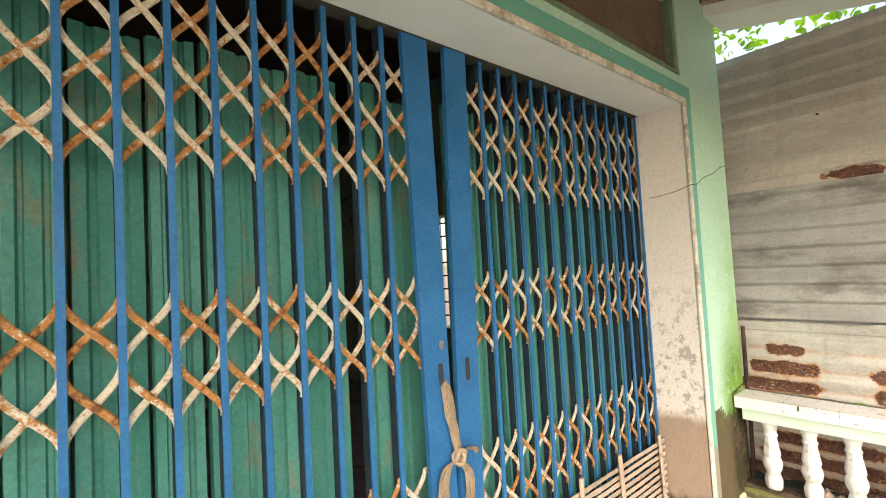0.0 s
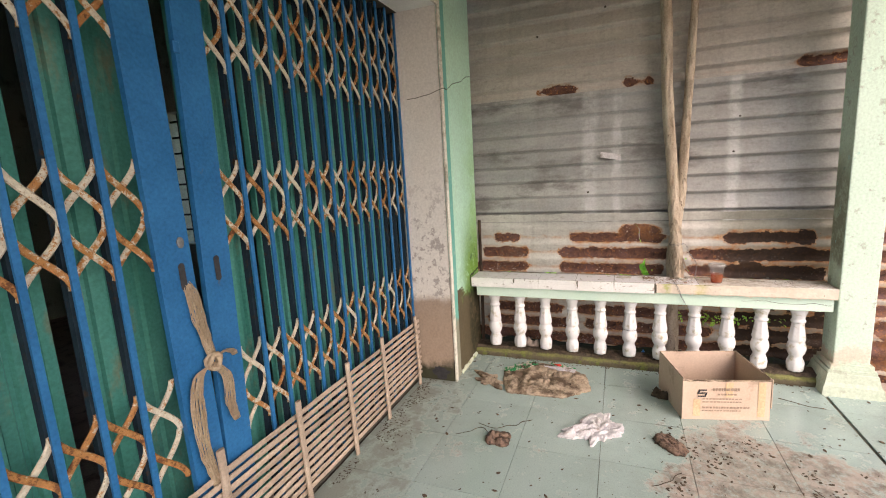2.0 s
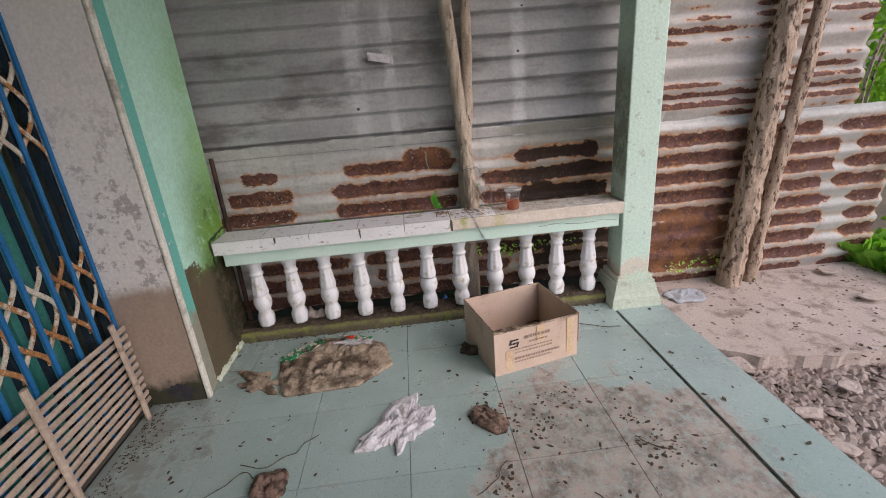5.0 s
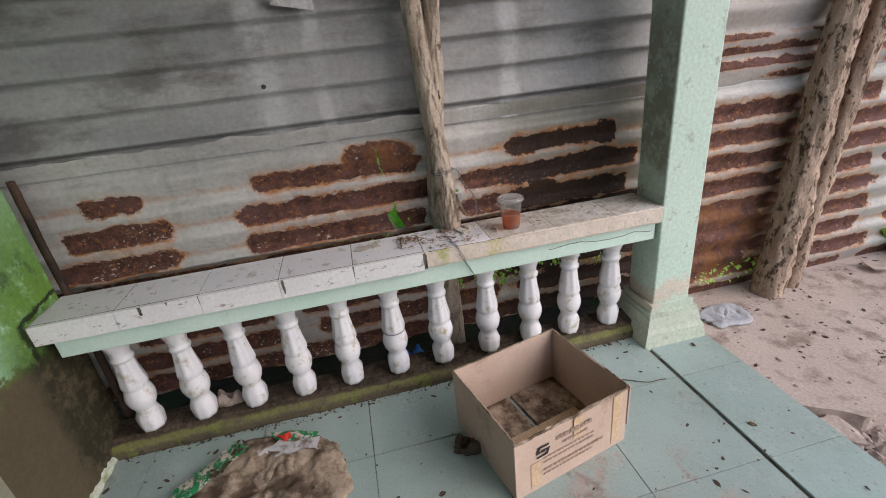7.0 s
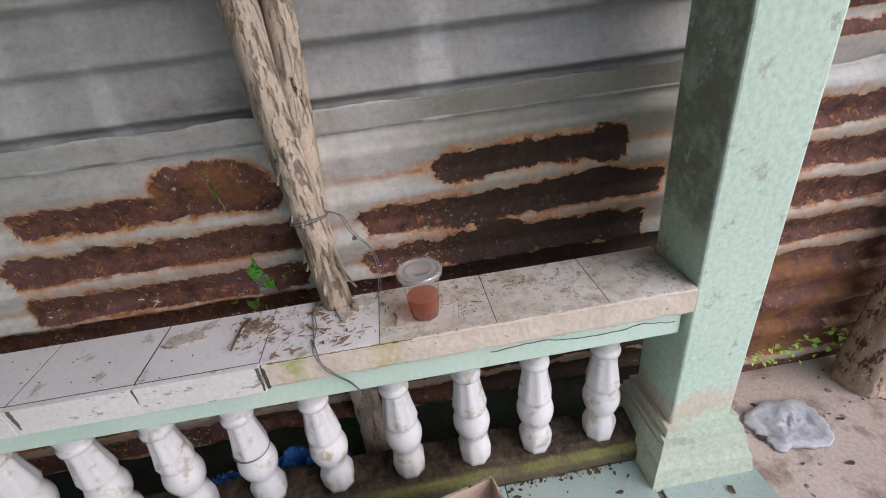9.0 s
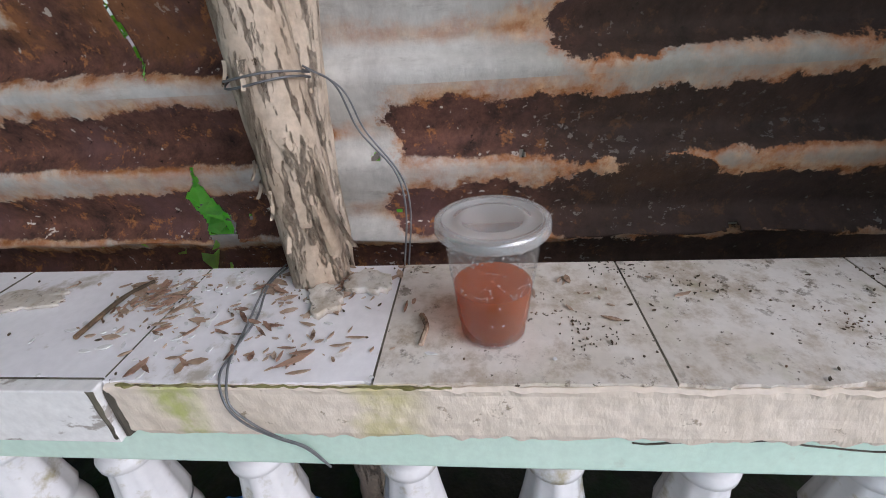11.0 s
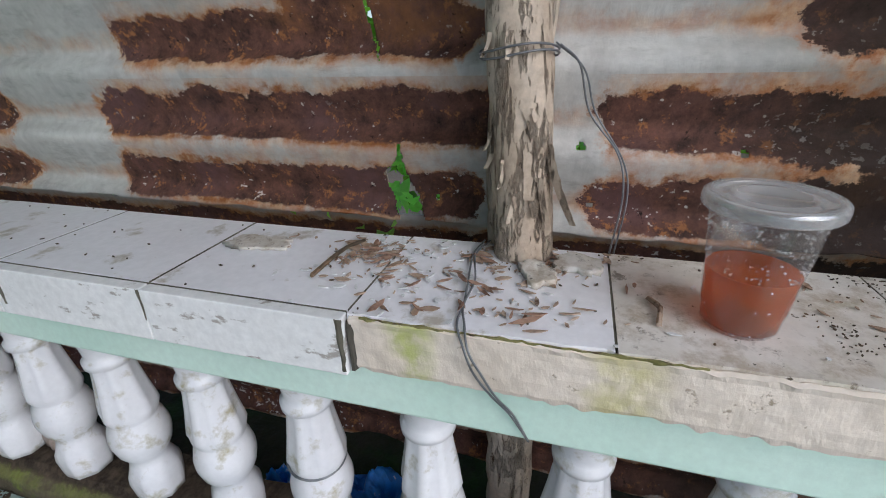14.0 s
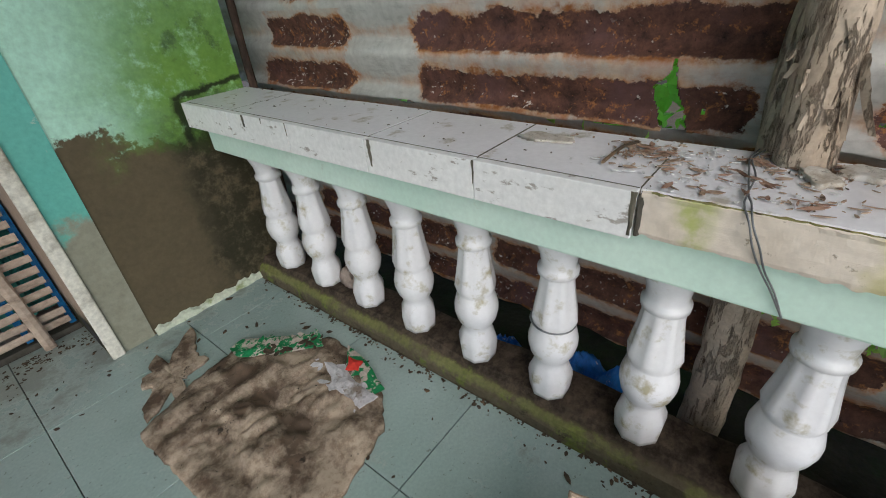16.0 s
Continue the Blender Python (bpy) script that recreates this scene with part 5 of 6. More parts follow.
for nm, keys, r in (("cord_upper", [(1.05, GY - 0.02, 1.10), (1.055, Y0, 1.05), (1.065, Y0 - 0.008, 0.95), (1.085, Y0 - 0.012, 0.83)], 0.016),
                    ("cord_loop", [(1.08, Y0 - 0.012, 0.82), (1.13, Y0 - 0.02, 0.835), (1.175, Y0 - 0.004, 0.815), (1.19, Y0 + 0.004, 0.795)], 0.011),
                    ("cord_tail", [(1.08, Y0 - 0.012, 0.81), (1.02, Y0 - 0.014, 0.78), (1.005, Y0 - 0.012, 0.66), (1.01, Y0 - 0.016, 0.52), (1.03, Y0 - 0.02, 0.40)], 0.017),
                    ("cord_tail", [(1.09, Y0 - 0.012, 0.81), (1.13, Y0 - 0.014, 0.74), (1.135, Y0 - 0.01, 0.64), (1.15, Y0 - 0.01, 0.57)], 0.014)):
    ob = tagged(part(nm, strand(keys, r, seed=len(keys) * 3.1 + keys[0][0]), M_twine, knot, smooth=True), kind="stuff")
    ob.matrix_parent_inverse = KB
bm = bmesh.new()
tube(bm, [(1.085 + 0.026 * math.cos(a * 0.55) * (1 - a / 60), Y0 - 0.016 - 0.010 * math.sin(a * 0.9), 0.815 + 0.024 * math.sin(a * 0.55)) for a in range(26)], 0.009, 7, 0.3, 2)
ob = part("knot", bm, M_twine, knot, smooth=True)
ob.matrix_parent_inverse = KB

# ---- bamboo hurdle ----
hurdle = thing("bamboo_hurdle", "low hurdle of split bamboo slats against the gate", "hurdle", (1.7, 1.23, 0))
HB = Matrix.Translation((-1.7, -1.23, 0))
rnd = random.Random(11)
for i in range(11):
    z = 0.055 + i * 0.0365
    bm = bmesh.new()
    pts = [(0.70 + 1.985 * s / 22, 1.256 + 0.003 * noise.noise((s * 0.4, i, 0)), z + 0.006 * noise.noise((s * 0.3, i * 3, 7))) for s in range(23)]
    tube(bm, pts, [0.0125 + 0.0025 * noise.noise((s * 0.9, i * 5, 0)) for s in range(23)], 7, 0.15, i)
    for v in bm.verts:
        v.co.y = 1.256 + (v.co.y - 1.256) * 0.45
    ob = part("slat", bm, M_bamboo, hurdle)
    ob.matrix_parent_inverse = HB
for x, top in ((1.05, 0.52), (1.44, 0.49), (1.81, 0.50), (2.16, 0.50), (2.60, 0.48), (0.72, 0.5)):
    bm = bmesh.new()
    tube(bm, [(x + 0.006 * noise.noise((k, x, 0)) + 0.012 * (0.5 - k / 8), 1.239 - 0.010 * (1 - k / 8), 0.001 + (top - 0.001) * k / 8) for k in range(9)], 0.0155, 7, 0.15, x)
    for v in bm.verts:
        v.co.y = 1.239 + (v.co.y - 1.239) * 0.55
    ob = part("stake", bm, M_bamboo, hurdle)
    ob.matrix_parent_inverse = HB


# ---- loose things on the porch ----
# cardboard box, open at the top
bx = thing("cardboard_box", "open empty brown cardboard box with faded print", "box", (2.83, -0.49, 0.0))
ux = Vector((0.236, -0.972, 0)).normalized()
vx = Vector((0.972, 0.236, 0)).normalized()
BW, BD, BH = 0.437, 0.372, 0.236
base = Vector((2.60, -0.327, 0.0))
BM = Matrix(((ux.x, vx.x, 0, base.x), (ux.y, vx.y, 0, base.y), (0, 0, 1, 0.001), (0, 0, 0, 1)))
BXI = Matrix.Translation((-2.83, 0.49, 0))


def bxpart(name, bm, m, label="", smooth=False):
    bmesh.ops.transform(bm, matrix=BM, verts=bm.verts)
    ob = part(name, bm, m, bx, label, smooth)
    ob.matrix_parent_inverse = BXI
    return ob


def board(axis, at, a, b, z0, z1, t, jag=0.0, seed=0.0):
    """A wall of corrugated board with a torn upper edge."""
    bm = bmesh.new()
    n = 26
    rows = []
    for i in range(n + 1):
        u = a + (b - a) * i / n
        bow = 0.004 * math.sin(math.pi * i / n)
        top = z1 + jag * noise.noise((u * 22, seed, 0)) + 0.5 * jag * noise.noise((u * 70, seed, 2))
        q = []
        for d, z in ((0, z0), (t, z0), (t, top), (0, top)):
            w = at + d + bow * (z - z0) * 3 * (1 if seed % 2 else -1)
            q.append(bm.verts.new((u, w, z) if axis == "x" else (w, u, z)))
        rows.append(q)
    for p, q in zip(rows, rows[1:]):
        for i in range(4):
            bm.faces.new((p[i], p[(i + 1) % 4], q[(i + 1) % 4], q[i]))
    bm.faces.new(rows[0])
    bm.faces.new(rows[-1][::-1])
    return bm


bxpart("front_wall", board("x", 0.0, 0.0, BW, 0.0, BH - 0.012, 0.005, 0.006, 1), M_card, "printed front wall with a torn upper edge")
bxpart("back_wall", board("x", BD - 0.005, 0.0, BW, 0.0, BH, 0.005, 0.002, 2), M_card)
bxpart("side_wall", board("y", 0.0, 0.0055, BD - 0.0055, 0.0, BH, 0.005, 0.0025, 3), M_card)
bxpart("side_wall", board("y", BW - 0.005, 0.0055, BD - 0.0055, 0.0, BH, 0.005, 0.0025, 4), M_card)
bxpart("bottom_flap", boxed(0.006, BW * 0.49, 0.006, BD - 0.006, 0.003, 0.008), M_cardwet, "stained bottom flap")
bxpart("bottom_flap", boxed(BW * 0.53, BW - 0.006, 0.006, BD - 0.006, 0.004, 0.0095), M_cardwet, "stained bottom flap")
bm = boxed(BW * 0.1, BW * 0.9, BD * 0.40, BD * 0.52, 0.0100, 0.0106)
bxpart("bottom_tape", bm, M_tape, "dirty tape over the bottom seam")
bxpart("inner_liner", board("y", 0.0065, 0.02, BD - 0.02, 0.012, BH - 0.02, 0.003, 0.003, 5), M_cardwet, "darker inner liner")
bm = board("y", BW + 0.002, -0.004, 0.10, 0.07, BH - 0.004, 0.004, 0.006, 6)
bxpart("torn_flap", bm, M_card, "torn corner flap hanging outside")
# worn rim, crumpled along the torn front edge
bm = bmesh.new()
tube(bm, [(BW * k / 30, 0.002 + 0.003 * noise.noise((k * 0.7, 0, 0)), BH - 0.013 + 0.006 * noise.noise((k * 0.5, 4, 0))) for k in range(31)], 0.0045, 6, 0.5, 3)
bxpart("torn_rim", bm, M_cardwet, "frayed dark torn rim")
for a, b in (((0.002, 0.0, 0), (0.002, BD, 1)), ((BW - 0.003, 0.0, 2), (BW - 0.003, BD, 3)), ((0.0, BD - 0.003, 4), (BW, BD - 0.003, 5))):
    bm = bmesh.new()
    tube(bm, [(a[0] + (b[0] - a[0]) * k / 24, a[1] + (b[1] - a[1]) * k / 24, BH - 0.0006 + 0.002 * noise.noise((k * 0.6, a[2], 1))) for k in range(25)], 0.0030, 6, 0.4, a[2])
    bxpart("worn_rim", bm, M_cardwet, "darkened worn rim")
# print: a mark made of two hooked bars, bars for lines that cannot be read, tape
def flat(x0, x1, z0, z1, y=-0.0012, shear=0.0):
    bm = bmesh.new()
    box(bm, x0, x1, y - 0.0006, y + 0.0002, z0, z1)
    for v in bm.verts:
        v.co.x += shear * (v.co.z - z0)
    return bm


bm = bmesh.new()
for dx, dz, s in ((0.0, 0.0, 1), (0.012, -0.02, -1)):
    cx, cz = 0.095 + dx * 0.7, 0.160 + dz * 0.7
    for a, b, c, d in ((-0.020, 0.020, 0.007, 0.014), (-0.020, -0.0115, -0.0115, 0.0069), (-0.0114, 0.010, -0.0115, -0.005)):
        xs, zs = sorted((cx + s * a, cx + s * b)), sorted((cz + s * c, cz + s * d))
        r = bmesh.ops.create_cube(bm, size=1.0, matrix=Matrix.Translation(((xs[0] + xs[1]) / 2, -0.0024, (zs[0] + zs[1]) / 2)) @ Matrix.Diagonal((xs[1] - xs[0], 0.0008, zs[1] - zs[0], 1)))
for v in bm.verts:
    v.co.x += 0.35 * (v.co.z - 0.155)
bxpart("printed_mark", bm, M_ink, "dark printed mark of two hooked bars")
bm = bmesh.new()
rnd = random.Random(3)
for x0, x1, z, h in ((0.150, 0.285, 0.166, 0.016), (0.175, 0.26, 0.142, 0.009), (0.10, 0.30, 0.117, 0.006), (0.10, 0.29, 0.100, 0.006), (0.10, 0.33, 0.066, 0.010), (0.10, 0.29, 0.050, 0.006)):
    x = x0
    while x < x1:
        w = rnd.uniform(0.006, 0.016)
        box(bm, x, x + w, -0.0027, -0.0021, z, z + h)
        x += w + rnd.uniform(0.003, 0.006)
tagged(bxpart("faded_print", bm, M_inkpale, "faded lines of print"), kind="stuff")
for x0 in (0.055, 0.215, 0.375):
    bm = flat(x0, x0 + 0.036, 0.02 if x0 != 0.215 else 0.13, 0.118 if x0 == 0.055 else 0.214, -0.0010)
    bxpart("packing_tape", bm, M_tape)


def reach(outline, cx, cy, a):
    """How far the outline lies from its middle in the direction a."""
    best = 1.0
    for (x0, y0), (x1, y1) in zip(outline, outline[1:] + outline[:1]):
        ex, ey, dx, dy = x1 - x0, y1 - y0, math.cos(a), math.sin(a)
        det = ex * dy - ey * dx
        if abs(det) > 1e-9:
            u = (dx * (y0 - cy) - dy * (x0 - cx)) / det
            t = (ex * (y0 - cy) - ey * (x0 - cx)) / det
            if 0 <= u <= 1 and t > 0:
                best = min(best, t)
    return best


def crumpled(name, label, category, material, cx, cy, rx, ry, turn, h, seed, n=44, lobes=0.22, sub=0.0, base=0.003, thick=0.004, smooth=True, outline=None):
    """A sodden flat thing with an uneven outline, lying in folds."""
    bm = bmesh.new()
    rows = []
    ct, st = math.cos(radians(turn)), math.sin(radians(turn))
    m = 26
    for j in range(m + 1):
        ring = []
        for i in range(n):
            a = 2 * math.pi * i / n
            sq = 1 / max(abs(math.cos(a)), abs(math.sin(a))) ** 0.55
            rad = (j / m) * sq * (1 + lobes * noise.noise((math.cos(a) * 1.3 + seed, math.sin(a) * 1.3, 0)) + 0.4 * lobes * noise.noise((math.cos(a) * 5 + seed, math.sin(a) * 5, 3)))
            px, py = rx * rad * math.cos(a), ry * rad * math.sin(a)
            if outline:
                far = reach(outline, cx, cy, a) * (1 + 0.035 * noise.noise((a * 9, seed, 0)) + 0.02 * noise.noise((a * 25, seed, 3)))
                px, py = far * j / m * math.cos(a), far * j / m * math.sin(a)
            f = 1 - (j / m) ** 6
            fold = abs(noise.noise((px * 7 + seed, py * 13, 1))) + 0.6 * abs(noise.noise((px * 19, py * 29 + seed, 2))) + 0.3 * abs(noise.noise((px * 48, py * 60 + seed, 4)))
            ring.append(bm.verts.new((cx + px * ct - py * st, cy + px * st + py * ct, base + thick + h * fold * (0.35 + 0.65 * f))))
        rows.append(ring)
    for a, b in zip(rows, rows[1:]):
        for i in range(n):
            k = (i + 1) % n
            bm.faces.new((a[i], b[i], b[k], a[k]))
    low = [bm.verts.new((v.co.x, v.co.y, base - 0.0022)) for v in rows[-1]]
    for i in range(n):
        k = (i + 1) % n
        bm.faces.new((rows[-1][i], low[i], low[k], rows[-1][k]))
    bm.faces.new(low)
    bmesh.ops.remove_doubles(bm, verts=rows[0], dist=1e-5)
    ob = mesh_ob(name, bm, material, smooth)
    return tagged(ob, label, category)


rag = crumpled("flattened_carton", "sodden flattened brown carton with a green printed edge", "cardboard", M_cardwet, 2.87, 0.45, 0.2, 0.2, 0, 0.034, 3.0, n=120,
               outline=[(2.64, 0.655), (2.80, 0.715), (2.95, 0.735), (3.12, 0.525), (3.075, 0.30), (2.99, 0.20), (2.80, 0.15), (2.655, 0.31)])
for nm, m, pts in (("printed_strip", M_green, ((2.915, 0.735), (2.955, 0.735), (3.10, 0.56), (3.07, 0.52), (2.98, 0.60), (2.91, 0.68))),
                   ("printed_corner", M_green, ((3.115, 0.46), (3.10, 0.37), (3.06, 0.27), (3.015, 0.28), (3.05, 0.40))),
                   ("white_edge", M_paper, ((3.03, 0.46), (3.055, 0.41), (3.035, 0.34), (3.03, 0.26), (2.985, 0.27), (2.995, 0.38))),
                   ("red_mark", M_red, ((3.085, 0.42), (3.09, 0.375), (3.06, 0.355), (3.045, 0.39)))):
    bm = bmesh.new()
    z = {"printed_strip": 0.024, "printed_corner": 0.022, "white_edge": 0.026, "red_mark": 0.029}[nm]
    c = bm.verts.new((sum(p[0] for p in pts) / len(pts), sum(p[1] for p in pts) / len(pts), z + 0.008))
    ring = []
    for (ax, ay), (bx_, by) in zip(pts, pts[1:] + pts[:1]):
        for s in (0, 0.33, 0.66):
            q = Vector((ax + (bx_ - ax) * s, ay + (by - ay) * s, 0))
            ring.append(bm.verts.new((q.x + 0.008 * noise.noise(q * 40), q.y + 0.008 * noise.noise(q * 40 + Vector((5, 0, 0))), z + 0.006 * noise.noise(q * 25))))
    for a, b in zip(ring, ring[1:] + ring[:1]):
        bm.faces.new((c, a, b))
    r = bmesh.ops.extrude_face_region(bm, geom=bm.faces[:])
    for v in [g for g in r["geom"] if isinstance(g, bmesh.types.BMVert)]:
        v.co.z -= 0.004
    part(nm, bm, m, rag)
crumpled("rag_scrap", "dark sodden scrap trailing from the carton", "scrap", M_cardwet, 2.775, 0.80, 0.10, 0.055, 60, 0.014, 8.0, n=60, lobes=1.1)
crumpled("crumpled_paper", "crumpled grimy white paper sheet on the tiles", "paper", M_paper, 2.36, 0.115, 0.15, 0.10, -35, 0.03, 12.0, n=60, lobes=0.75, smooth=False)
crumpled("rag_scrap", "small brown rotten clump on the tiles", "scrap", M_clump, 2.14, 0.58, 0.065, 0.062, 10, 0.03, 17.0, lobes=0.2)
crumpled("rag_scrap", "dark rotten clump of leaves on the tiles", "scrap", M_clump, 2.33, -0.245, 0.085, 0.05, 30, 0.026, 23.0, lobes=0.3)
crumpled("rag_scrap", "dark leaf heap against the box corner", "scrap", M_litter, 2.83, -0.245, 0.055, 0.025, 70, 0.06, 29.0, lobes=0.4)
crumpled("crumpled_paper", "torn grey plastic sheet beside the pillar", "plastic", M_greyplastic, 3.22, -1.62, 0.08, 0.11, 10, 0.02, 33.0, lobes=0.35, base=-0.04)
crumpled("blue_bag", "blue plastic bag lying behind the balusters", "bag", M_bluebag, 3.385, -0.12, 0.048, 0.15, 0, 0.13, 37.0, lobes=0.6, base=-0.048)
crumpled("blue_bag", "scrap of pale blue plastic behind the balusters", "bag", M_bluebag, 3.375, 0.13, 0.035, 0.06, 0, 0.12, 39.0, lobes=0.6, base=-0.048)
crumpled("stone_lump", "brown stone lump on the kerb", "stone", M_stone, 3.278, 0.60, 0.026, 0.045, 0, 0.07, 41.0, lobes=0.3, base=0.076)

# plastic cup with tea
CX, CY, CZ = 3.215, -0.571, 0.6205
cup = thing("plastic_cup", "clear plastic cup of amber tea, lidded, on the rail", "cup", (CX, CY, CZ))
bm = bmesh.new()
lathe(bm, [(0.001, 0.0006), (0.0285, 0.0004), (0.0305, 0.003), (0.0318, 0.017), (0.0330, 0.0195), (0.0352, 0.045), (0.0372, 0.066), (0.0380, 0.068), (0.0422, 0.111), (0.0455, 0.114), (0.0455, 0.116), (0.0417, 0.1155),
           (0.0373, 0.0685), (0.0365, 0.066), (0.0345, 0.045), (0.0323, 0.020), (0.0311, 0.0172), (0.0299, 0.0036), (0.001, 0.0022)], 40, cap=False)
ob = part("cup_wall", bm, M_plastic, cup, "clear ribbed plastic wall", True)
bm = bmesh.new()
lathe(bm, [(0.001, 0.0026), (0.0295, 0.0040), (0.0307, 0.0172), (0.0319, 0.020), (0.0341, 0.045), (0.0350, 0.0545), (0.0348, 0.0550), (0.034, 0.0548), (0.001, 0.0548)], 40, cap=False)
part("tea", bm, M_tea, cup, "amber tea", True)
bm = bmesh.new()
lathe(bm, [(0.001, 0.1165), (0.024, 0.1165), (0.026, 0.1182), (0.031, 0.1182), (0.0325, 0.1170), (0.041, 0.1170), (0.0425, 0.1190), (0.0425, 0.1184), (0.0412, 0.1162), (0.0322, 0.1162),
           (0.0307, 0.1174), (0.0263, 0.1174), (0.0243, 0.1157), (0.001, 0.1157)], 40, cap=False)
lid = part("lid", bm, M_lid, cup, "clear domed lid with a pressed ring", True)
bm = bmesh.new()
lathe(bm, [(0.0427, 0.1184), (0.0440, 0.1196), (0.0465, 0.1196), (0.0485, 0.1180), (0.0490, 0.1150), (0.0488, 0.1095), (0.0475, 0.1078), (0.0473, 0.1090), (0.0478, 0.1145), (0.0470, 0.1170), (0.0445, 0.1182), (0.0427, 0.1178)], 48, cap=False)
part("lid_rim", bm, M_rim, lid, "thick clouded rim of the lid", True)
# drops inside the wall, crumbs in the tea
rnd = random.Random(17)
bm = bmesh.new()
for _ in range(620):
    a, h = rnd.uniform(0, 6.283), 0.111 - abs(rnd.gauss(0, 0.012)) if rnd.random() < 0.75 else rnd.uniform(0.057, 0.075)
    r = 0.0372 + (h - 0.066) * 0.111 - 0.0007
    q = rnd.choice((0.0004, 0.0006, 0.0009, 0.0012))
    bmesh.ops.create_icosphere(bm, subdivisions=1, radius=q, matrix=Matrix.Translation((r * math.cos(a), r * math.sin(a), h)))
tagged(part("droplets", bm, M_rim, cup, "condensed water drops under the lid", True), kind="stuff")
bm = bmesh.new()
for _ in range(15):
    a, h = rnd.uniform(0, 6.283), rnd.choice((0.004, 0.006, 0.018, 0.021, 0.03, 0.05))
    r = 0.0306 + max(0, h - 0.003) * 0.095 + 0.0002
    bmesh.ops.create_cube(bm, size=1.0, matrix=Matrix.Translation((r * math.cos(a), r * math.sin(a), h)) @ Matrix.Rotation(a, 4, "Z") @ Matrix.Rotation(rnd.uniform(0, 3), 4, "X") @ Matrix.Diagonal((0.0005, rnd.uniform(0.0008, 0.0025), rnd.uniform(0.0006, 0.0014), 1)))
tagged(part("crumbs", bm, M_flake, cup, "white flecks stuck to the cup"), kind="stuff")


# ---- small litter ----
def litter(name, label, material, spots, seed, curl=0.3):
    """Small flat curled scraps, strewn singly."""
    rnd = random.Random(seed)
    vs, fs = [], []
    for x, y, z, ln, wd in spots:
        a = rnd.uniform(0, math.pi * 2)
        ct, st = math.cos(a), math.sin(a)
        k = len(vs)
        for u, w, h in ((-1, 0.1, 0.2), (-0.4, 0.9, 0), (0.4, 0.8, 0), (1, 0.05, 0.3), (0.4, -0.9, 0.25), (-0.4, -0.7, 0.2)):
            u, w = u * ln * rnd.uniform(0.8, 1.2), w * wd * rnd.uniform(0.7, 1.3)
            vs.append((x + u * ct - w * st, y + u * st + w * ct, z + curl * h * ln + 0.0012))
        for i in range(6):
            q = vs[k + i]
            vs.append((q[0], q[1], q[2] - 0.0010))
        fs += [(k, k + 1, k + 5), (k + 1, k + 2, k + 4, k + 5), (k + 2, k + 3, k + 4), (k + 6, k + 11, k + 7), (k + 7, k + 11, k + 10, k + 8), (k + 8, k + 10, k + 9)]
        fs += [(k + i, k + 6 + i, k + 6 + (i + 1) % 6, k + (i + 1) % 6) for i in range(6)]
    ob = scatter_mesh(name, vs, fs, material)
    return tagged(ob, label, "litter", kind="stuff")


rnd = random.Random(21)
spots = []
for _ in range(900):
    x, y = rnd.uniform(0.2, 3.16), rnd.uniform(-1.36, 1.0)
    dens = 0.35 + 0.9 * max(0, noise.noise((x * 1.6, y * 1.6, 4)))
    if math.hypot((x - 2.05) / 0.6, (y + 0.6) / 0.45) < 1:
        dens += 0.8
    if y > 0.93 or x > 3.1:
        dens += 0.8
    if rnd.random() < dens and not (2.58 < x < 3.1 and -0.8 < y < -0.22):
        s = rnd.choice((0.004, 0.005, 0.007, 0.009, 0.014))
        spots.append((x, y, 0.0, s, s * rnd.uniform(0.35, 0.7)))
litter("leaf_litter", "dark dry leaf scraps strewn over the tiles", M_litter, spots, 5)
spots = []
for _ in range(1500):
    x, y = rnd.uniform(0.9, 2.7), 1.24 - abs(rnd.gauss(0, 0.09))
    if noise.noise((x * 3, y * 5, 2)) > -0.15:
        z = rnd.choice((0.002, 0.003, 0.004, 0.006))
        spots.append((x, y, 0.0, z, z * 0.6))
for cx, cy, q, m in ((1.86, -0.58, 0.035, 40), (2.08, -0.82, 0.045, 60), (2.37, -0.24, 0.04, 40), (2.30, -0.42, 0.07, 70), (2.00, -0.24, 0.03, 30), (2.25, -0.80, 0.03, 20), (2.40, -0.60, 0.05, 40)):
    for _ in range(m):
        z = rnd.choice((0.003, 0.004, 0.006, 0.010))
        spots.append((rnd.gauss(cx, q), rnd.gauss(cy, q), 0.0, z, z * 0.6))
litter("dust_litter", "brown dust and chaff along the hurdle foot", M_litter, spots, 6)
spots = []
for cx, cy, sp, nn in ((3.26, -0.20, 0.035, 60), (3.22, -0.335, 0.045, 40), (3.19, -0.40, 0.03, 30), (3.31, -0.43, 0.02, 24), (3.27, -0.68, 0.03, 14), (3.19, -0.26, 0.03, 12)):
    for _ in range(nn):
        x, y = rnd.gauss(cx, sp), rnd.gauss(cy, sp * 1.2)
        if 3.155 < x < 3.332:
            s = rnd.choice((0.002, 0.003, 0.004, 0.006, 0.010))
            spots.append((x, y, 0.6215, s, s * rnd.uniform(0.18, 0.45)))
for _ in range(90):
    a, q = rnd.uniform(0, 6.283), rnd.uniform(0.026, 0.05)
    x, y = 3.305 + q * math.cos(a), -0.367 + q * math.sin(a) * 1.3
    if 3.155 < x < 3.334:
        s = rnd.choice((0.002, 0.003, 0.005, 0.012))
        spots.append((x, y, 0.6215, s, s * rnd.uniform(0.25, 0.5)))
for _ in range(60):
    x, y = rnd.gauss(3.276, 0.02), rnd.gauss(-0.19, 0.045)
    if 3.155 < x < 3.334:
        s = rnd.choice((0.003, 0.004, 0.007, 0.013))
        spots.append((x, y, 0.6215, s, s * rnd.uniform(0.25, 0.5)))
